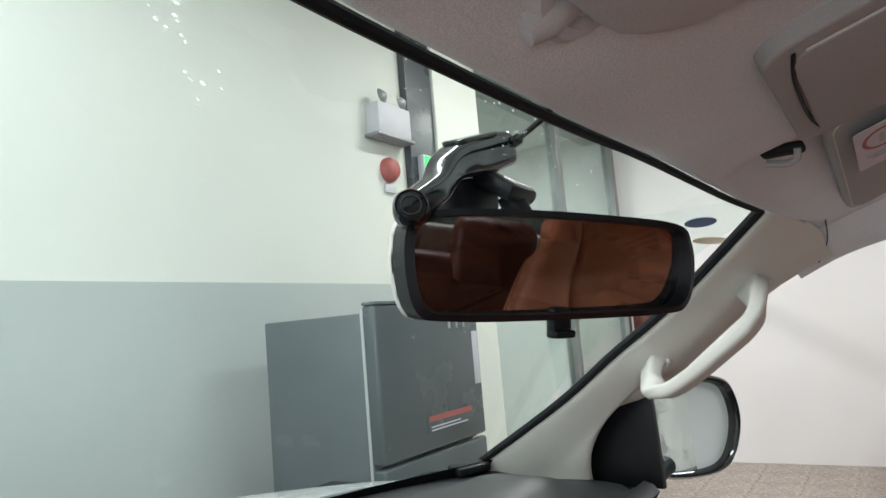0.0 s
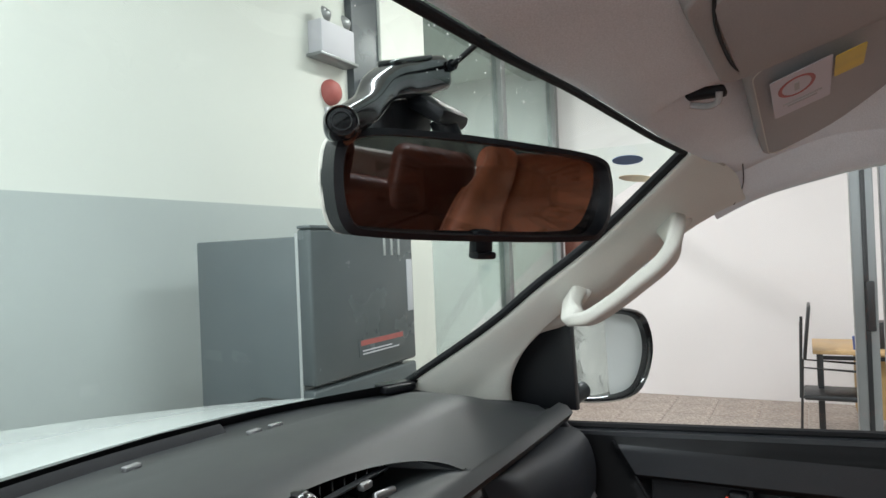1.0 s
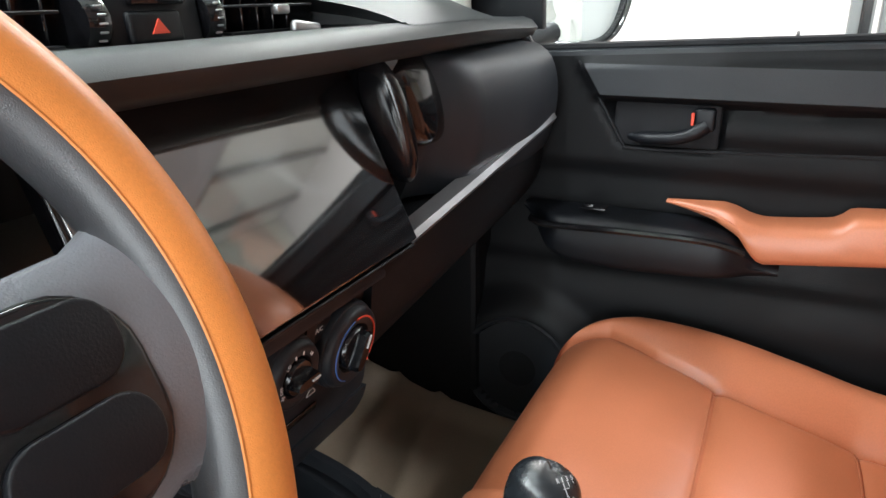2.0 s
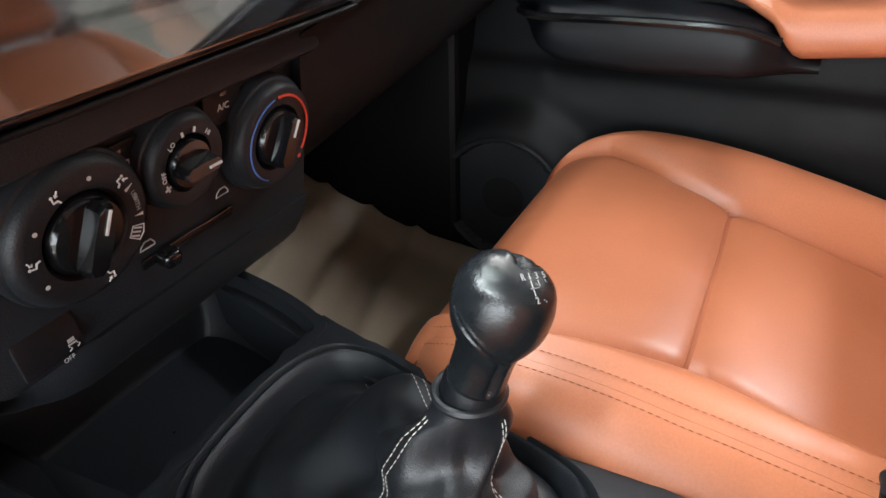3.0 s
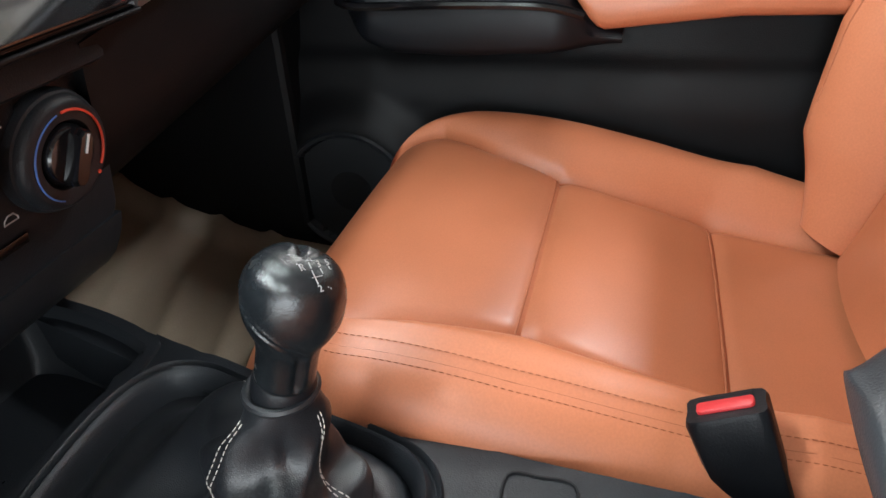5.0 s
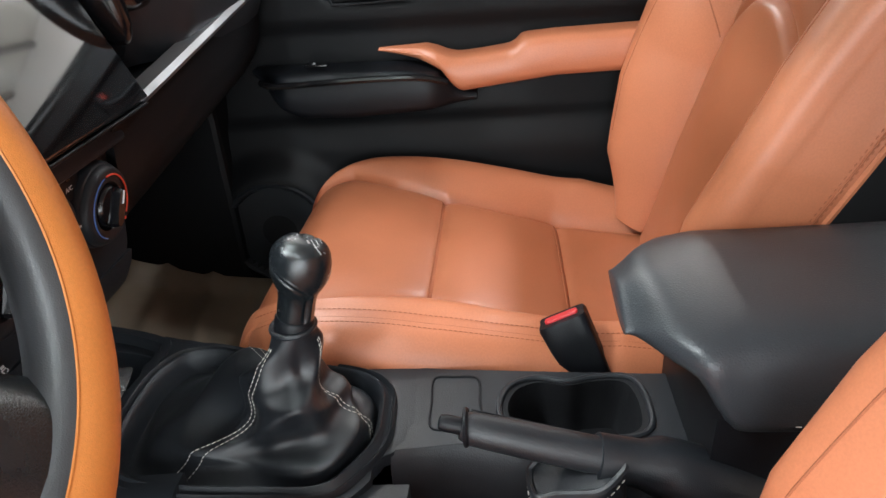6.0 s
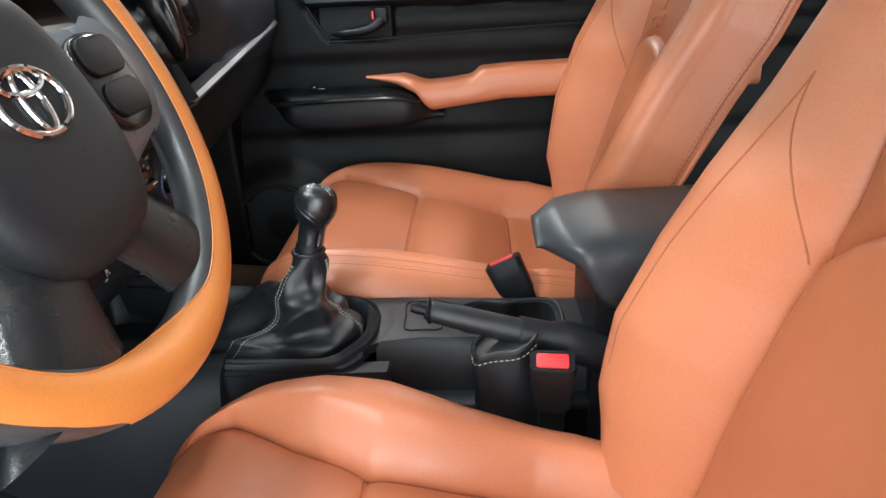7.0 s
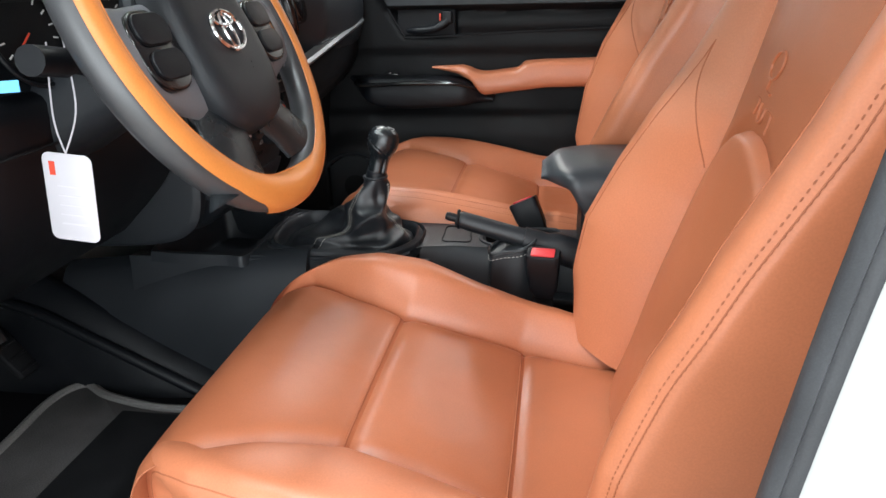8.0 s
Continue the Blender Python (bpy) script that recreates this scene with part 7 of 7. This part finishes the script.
part("armrest_pad", arm_loft(ARM_TOP, ARM_LOW, lambda y: 0.680 + 0.046 * step(0.0, 0.124, y), -0.62, 0.122, 90, 0.004), LEATHER, door, "tan leather armrest pad", angle=50)
part("armrest_front", arm_loft(NOSE_TOP, NOSE_LOW, lambda y: 0.666 + 0.05 * step(0.26, 0.325, y) + 0.022 * (1 - step(-0.02, 0.05, y)), -0.03, 0.325, 60, 0.002), BLACK_PLASTIC, door, "black armrest nose", angle=50)
part("armrest_edge", tube([(0.672, 0.300, 1.070), (0.662, 0.270, 1.066), (0.660, 0.16, 1.070), (0.660, 0.06, 1.070), (0.664, 0.012, 1.060)], 0.005, 8, 24), GLOSS, door, "glossy edge bead")
part("window_switch", merge(rbox(0.020, 0.036, 0.004, 0.0015, 2, (0.700, 0.215, 1.087)), rbox(0.012, 0.014, 0.007, 0.002, 2, (0.700, 0.222, 1.089))), GLOSS, door, "glossy window switch")
part("speaker_ring", xf(lathe([(0.082, -0.002), (0.086, 0.007), (0.091, 0.009), (0.096, 0.004), (0.098, -0.010), (0.084, -0.010)], 40), Matrix.Translation((0.690, 0.322, 0.805)) @ pose(0, 0, 0, 0, -90, 0)), DARK_PLASTIC, door, "speaker rim")
part("speaker_grille", xf(lathe([(0.082, -0.002), (0.06, 0.003), (0.002, 0.005)], 40), Matrix.Translation((0.696, 0.322, 0.805)) @ pose(0, 0, 0, 0, -90, 0)), RUBBER, door, "black speaker grille")
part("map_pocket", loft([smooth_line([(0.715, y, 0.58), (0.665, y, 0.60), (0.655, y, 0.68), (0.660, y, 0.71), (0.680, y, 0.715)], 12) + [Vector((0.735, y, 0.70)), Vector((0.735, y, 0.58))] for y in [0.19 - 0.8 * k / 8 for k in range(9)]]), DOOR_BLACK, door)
part("outer_skin", span(0.80, 0.86, -0.80, 0.50, 0.50, 1.280, 0.02, 3), WHITE_PAINT, door, "white outer door skin")
gpane = part("door_glass", loft([[(0.775 - 0.10 * k / 6, y, lerp(1.290, 1.72, k / 6)) for k in range(7)] for y in (0.46, 0.2, -0.2, -0.75)], closed=False), DOOR_GLASS, door, "clear side glass")
gpane.visible_shadow = False
# mirror triangle
part("mirror_corner", xf(prism([(0.46, 1.325), (0.312, 1.325), (0.318, 1.492), (0.350, 1.482), (0.425, 1.425), (0.45, 1.38)], 0.02, 0.004), Matrix(((0, 0, 1, 0.738), (1, 0, 0, 0), (0, 1, 0, 0), (0, 0, 0, 1)))), BLACK_PLASTIC, door, "black mirror corner cover")
part("rear_frame", span(0.70, 0.77, -0.86, -0.78, 1.3, 1.74, 0.01), RUBBER, door)

# rear passenger door lining, dark behind the seats
rdo = thing("rear_door", "black rear door card with a speaker", "car door", at=(-0.080, 0.0, 0.02))
part("card", span(0.70, 0.78, -1.28, -0.80, 0.56, 1.33, 0.02, 3), BLACK_PLASTIC, rdo)
part("pull", tube([(0.695, -0.84, 1.16), (0.68, -0.88, 1.165), (0.68, -1.02, 1.165), (0.695, -1.06, 1.16)], 0.010, 8, 16), BLACK_PLASTIC, rdo)
part("speaker_ring", xf(lathe([(0.07, 0.0), (0.078, 0.008), (0.082, 0.0)], 36), Matrix.Translation((0.698, -1.0, 0.92)) @ pose(0, 0, 0, 0, -90, 0)), DARK_PLASTIC, rdo)
part("door_pillar", span(0.68, 0.78, -0.90, -0.76, 0.5, 1.74, 0.02, 3), BLACK_PLASTIC, rdo)

# door mirror
dmir = thing("door_mirror", "black-rimmed door mirror in a white and black housing", "door mirror")
mm_ = Matrix.Translation((0.930, 0.318, 1.410)) @ Vector((-0.72, -0.69, 0.06)).to_track_quat("Z", "Y").to_matrix().to_4x4()
mo = round_loop([(-0.095, 0.060, 0), (-0.070, 0.078, 0), (0.0, 0.084, 0), (0.070, 0.076, 0), (0.092, 0.050, 0), (0.096, 0.0, 0), (0.075, -0.055, 0), (0.040, -0.078, 0), (-0.030, -0.080, 0), (-0.080, -0.066, 0), (-0.096, -0.030, 0), (-0.098, 0.02, 0)], 48)
mg_ = Matrix.Translation((0.942, 0.331, 1.410)) @ Vector((-0.60, -0.80, 0.06)).to_track_quat("Z", "Y").to_matrix().to_4x4()
part("rim", xf(loft([[Vector((p.x * s, p.y * s, z)) for p in mo] for s, z in ((0.96, -0.04), (0.95, 0.0), (1.04, 0.008), (1.09, 0.0), (1.10, -0.02))], caps=False), mm_), GLOSS, dmir, "glossy black rim", angle=50)
part("glass", xf(loft([[Vector((p.x * s, p.y * s, 0.002)) for p in mo] for s in (0.99, 0.5)]), mg_), MIRROR_OUT, dmir, "mirror glass")
part("housing", xf(loft([[Vector((p.x * s, p.y * s, z)) for p in mo] for s, z in ((1.10, -0.018), (1.08, -0.05), (0.95, -0.09), (0.6, -0.12))]), mm_), WHITE_PAINT, dmir, "white housing", angle=60)
part("arm", tube([(0.70, 0.375, 1.350), (0.79, 0.370, 1.340), (0.89, 0.355, 1.350)], [0.018] * 8, 12, 8), BLACK_PLASTIC, dmir)

# interior mirror
im = thing("interior_mirror", "black-framed interior mirror with a dimming tab", "interior mirror")
L_, R_ = Vector((-0.082, 0.1954, 1.6631)), Vector((0.1194, 0.0948, 1.6553))
ux = (R_ - L_).normalized()
nz_ = Vector((-ux.y, ux.x, 0)) * -1
if nz_.y > 0:
    nz_ = -nz_
nz_ = (nz_ + Vector((0, 0, -0.10))).normalized()
uy = nz_.cross(ux)
imm = Matrix((ux, uy, nz_)).transposed().to_4x4()
imm.translation = (L_ + R_) / 2
half = (R_ - L_).length / 2
io = round_loop([(-half, 0.012, 0), (-half + 0.012, 0.028, 0), (-0.05, 0.0325, 0), (0.03, 0.0325, 0), (half - 0.016, 0.0290, 0), (half - 0.002, 0.016, 0), (half, -0.006, 0), (half - 0.008, -0.026, 0), (half - 0.03, -0.0315, 0), (0.0, -0.0325, 0), (-half + 0.03, -0.031, 0), (-half + 0.006, -0.024, 0)], 64)
part("frame", xf(loft([[Vector((p.x * s, p.y * s2, z)) for p in io] for s, s2, z in ((0.95, 0.90, -0.014), (0.935, 0.85, 0.0), (0.955, 0.885, 0.004), (1.0, 1.0, 0.002), (1.0, 1.0, -0.014))], caps=False), imm), BLACK_PLASTIC, im, "black mirror frame", angle=50)
part("glass", xf(loft([[Vector((p.x * s, p.y * s, 0.001)) for p in io] for s in (0.975, 0.5)]), imm @ pose(0, 0, -0.0040, 6.5, 1.2, 0)), MIRROR, im, "mirror glass")
part("shell", xf(loft([[Vector((p.x * s, p.y * s, z)) for p in io] for s, z in ((1.0, -0.012), (1.0, -0.017), (0.95, -0.027), (0.7, -0.038))]), imm), TRIM_LIGHT, im, "pale grey mirror shell", angle=60)
part("dimming_tab", xf(merge(rbox(0.015, 0.018, 0.009, 0.003, 2, (-0.002, -0.034, -0.006)), rbox(0.016, 0.005, 0.011, 0.002, 2, (-0.002, -0.0415, -0.004))), imm), BLACK_PLASTIC, im, "black dimming tab")
part("stem", tube([imm @ Vector((0.0, 0.01, -0.03)), (0.035, 0.178, 1.690), (0.030, 0.185, 1.712)], 0.009, 10, 14), BLACK_PLASTIC, im)
part("mount", xf(rbox(0.04, 0.012, 0.05, 0.005, 2), pose(0.030, 0.195, 1.722, -58, 0, 0)), BLACK_PLASTIC, im)

# dash camera stuck on the windscreen
dc = thing("dash_camera", "glossy black dash camera with a round lens end and a cable", "dash camera")
body_line = smooth_line([(-0.086, 0.186, 1.690), (-0.068, 0.188, 1.699), (-0.050, 0.191, 1.708), (-0.030, 0.196, 1.722), (-0.008, 0.199, 1.731), (0.018, 0.200, 1.739), (0.040, 0.199, 1.746), (0.054, 0.198, 1.750)], 40)
rings = []
for k, p in enumerate(body_line):
    q_ = k / 39
    d = (body_line[min(k + 1, 39)] - body_line[max(k - 1, 0)]).normalized()
    side_ = d.cross(Vector((0, 0, 1))).normalized()
    up_ = side_.cross(d)
    h = table([(0, 0.0090), (0.15, 0.0085), (0.35, 0.0085), (0.55, 0.0125), (0.75, 0.0140), (0.95, 0.0125), (1, 0.009)], q_)
    w = table([(0, 0.008), (0.3, 0.009), (0.6, 0.013), (0.95, 0.012), (1, 0.008)], q_)
    rings.append([p + side_ * (w * math.copysign(abs(math.cos(a)) ** 0.6, math.cos(a))) + up_ * (h * math.copysign(abs(math.sin(a)) ** 0.6, math.sin(a))) for a in [2 * math.pi * j_ / 24 for j_ in range(24)]])
part("body", loft(rings), GLOSS, dc, angle=50)
lens_m = Matrix.Translation((-0.087, 0.184, 1.690)) @ pose(0, 0, 0, 78, 0, -52)
part("lens_barrel", xf(lathe([(0.0080, -0.010), (0.0096, -0.002), (0.0096, 0.006), (0.0084, 0.008), (0.0074, 0.0068), (0.0003, 0.0075)], 28), lens_m), GLOSS, dc, "round glossy lens barrel")
part("lens_ring", xf(oval(0.0052, 0.0052, 0.0004), lens_m @ Matrix.Translation((0, 0, 0.0074))), DARK_PLASTIC, dc)
part("top_plate", xf(prism(rounded(0.050, 0.018, 0.006), 0.003, 0.001, 2), Matrix.Translation((0.006, 0.197, 1.7470)) @ pose(0, 0, 0, 6, -17, -3)), GLOSS, dc, "flat glossy top plate")
for bx_, bz_ in ((0.028, 1.751), (0.040, 1.755)):
    part("button", xf(lathe([(0.0032, 0.0), (0.0032, 0.002), (0.0022, 0.003)], 14), Matrix.Translation((bx_, 0.194, bz_)) @ pose(0, 0, 0, 20, 12, 0)), BLACK_PLASTIC, dc)
part("bracket", xf(rbox(0.066, 0.020, 0.042, 0.010, 3), pose(0.014, 0.209, 1.717, 0, -12, 0)), BLACK_PLASTIC, dc)
part("cable", tube([(0.054, 0.196, 1.752), (0.046, 0.182, 1.7525), (0.014, 0.155, 1.7490), (-0.010, 0.138, 1.7450), (-0.028, 0.126, 1.7430)], 0.0019, 8, 24), RUBBER, dc, "black cable")
part("plug", tube([(0.056, 0.198, 1.751), (0.054, 0.193, 1.752), (0.047, 0.183, 1.7525)], 0.0042, 8, 8), BLACK_PLASTIC, dc)

# ---- footwells ----
fm = thing("floor_mat", "tan ribbed rubber mat in the passenger footwell", "floor mat")
def mat_z(x, y):
    z = table([(0.18, 0.728), (0.45, 0.752), (0.62, 0.798), (0.80, 0.89), (0.97, 1.0)], y)
    # raised contour ribs
    for cy, amp in ((0.44, 0.009), (0.52, 0.009), (0.60, 0.009), (0.68, 0.009), (0.76, 0.008), (0.84, 0.008)):
        z += amp * dip(y - cy - 0.10 * math.sin(3.2 * (x - 0.2)) + 0.1, 0.011)
    z += 0.018 * (1 - step(0.0, 0.035, x - 0.235)) + 0.018 * step(0.55, 0.59, x)
    return z
rings = []
for i in range(81):
    y = lerp(0.18, 0.97, i / 80)
    rings.append([(lerp(0.225, 0.598, k / 50), y, mat_z(lerp(0.225, 0.598, k / 50), y)) for k in range(51)])
part("sheet", loft(rings, closed=False), MAT_TAN, fm, angle=60)
part("rib", merge(*[rbox(0.060, 0.010, 0.006, 0.002, 1, (0.27 + 0.004 * k, 0.235 + 0.024 * k, 0.738 + 0.002 * k)) for k in range(6)]), RUBBER, fm, "dark drainage slots")
dmat = thing("floor_mat", "grey carpet mat with a paler bound edge in the driver footwell", "floor mat")
mo2 = [(-0.165, 0.20), (-0.172, 0.33), (-0.176, 0.43), (-0.155, 0.53), (-0.128, 0.590), (-0.180, 0.618), (-0.30, 0.608), (-0.45, 0.600), (-0.61, 0.59), (-0.63, 0.40), (-0.63, 0.15), (-0.30, 0.10)]
mloop = round_loop([(x, y, 0.702) for x, y in mo2], 72)
part("carpet_face", loft([[p + Vector((0, 0, -0.012)) for p in mloop], [p for p in mloop], [Vector((-0.38 + (p.x + 0.38) * 0.97, 0.36 + (p.y - 0.36) * 0.97, p.z + 0.003)) for p in mloop]]), MAT_GREY, dmat)
part("binding", tube([p + Vector((0, 0, 0.002)) for p in mloop], 0.0085, 8, closed=True), MAT_EDGE, dmat, "pale bound edge")
part("heel_pad", span(-0.56, -0.195, 0.16, 0.478, 0.704, 0.710, 0.002), RUBBER, dmat, "black heel pad")
tn = thing("footwell_cover", "black moulded footwell cover beside the pedals", "footwell trim")
COVER = [(0.30, 0.0), (0.36, 0.05), (0.44, 0.3), (0.56, 0.7), (0.70, 1.1), (0.95, 1.3)]
part("moulding", loft([smooth_line([(x, y, z) for x, z in ((-0.06, 0.70 + 0.18 * k), (-0.085, 0.705 + 0.18 * k), (-0.115, 0.68 + 0.15 * k), (-0.14, 0.62 + 0.08 * k), (-0.165, 0.56))], 14) + [Vector((-0.06, y, 0.56))] for y, k in COVER]), BLACK_PLASTIC, tn, angle=70)
part("rolled_rib", tube([(-0.118, y, 0.684 + 0.15 * k) for y, k in COVER], [0.010] * 24, 10, 24), BLACK_PLASTIC, tn, "rounded rib")
part("rolled_rib", tube([(-0.154, y, 0.620 + 0.05 * k) for y, k in COVER], [0.009] * 24, 10, 24), BLACK_PLASTIC, tn, "rounded rib")
for px, pz, w, h, nm in ((-0.150, 0.775, 0.045, 0.10, "accelerator_pedal"), (-0.30, 0.83, 0.075, 0.06, "brake_pedal"), (-0.43, 0.83, 0.065, 0.06, "clutch_pedal")):
    pd = thing(nm, "ribbed black rubber pedal", "pedal", group="pedals")
    pd_b = xf(rbox(w, 0.014, h, 0.005, 3), pose(px, 0.70, pz, -38, 0, 0))
    part("pad", pd_b, RUBBER, pd)
    part("rib", merge(*[xf(rbox(w * 0.8, 0.004, 0.005, 0.001, 1), pose(px, 0.70, pz, -38, 0, 0) @ Matrix.Translation((0, -0.008, h * (k / 4 - 0.375)))) for k in range(4)]), RUBBER, pd)
    part("arm", tube([(px, 0.705, pz + 0.02), (px, 0.76, pz + 0.12), (px, 0.84, pz + 0.22), (px, 0.99, pz + 0.27)], 0.008, 8, 10), STEEL, pd)

# tiles of the showroom floor beyond the passenger side
ground_ob = bpy.data.objects["ground"]
tile_mesh = None
for i in range(9):
    for j in range(12):
        if tile_mesh is None:
            tb = part("tile", rbox(0.396, 0.396, 0.008, 0.0015, 1), PEBBLE, ground_ob)
            tile_mesh = tb.data
        else:
            tb = new("tile", tile_mesh)
            tb.parent = ground_ob
        tb.location = (3.85 + 0.4 * i, -2.2 + 0.4 * j, 0.0)
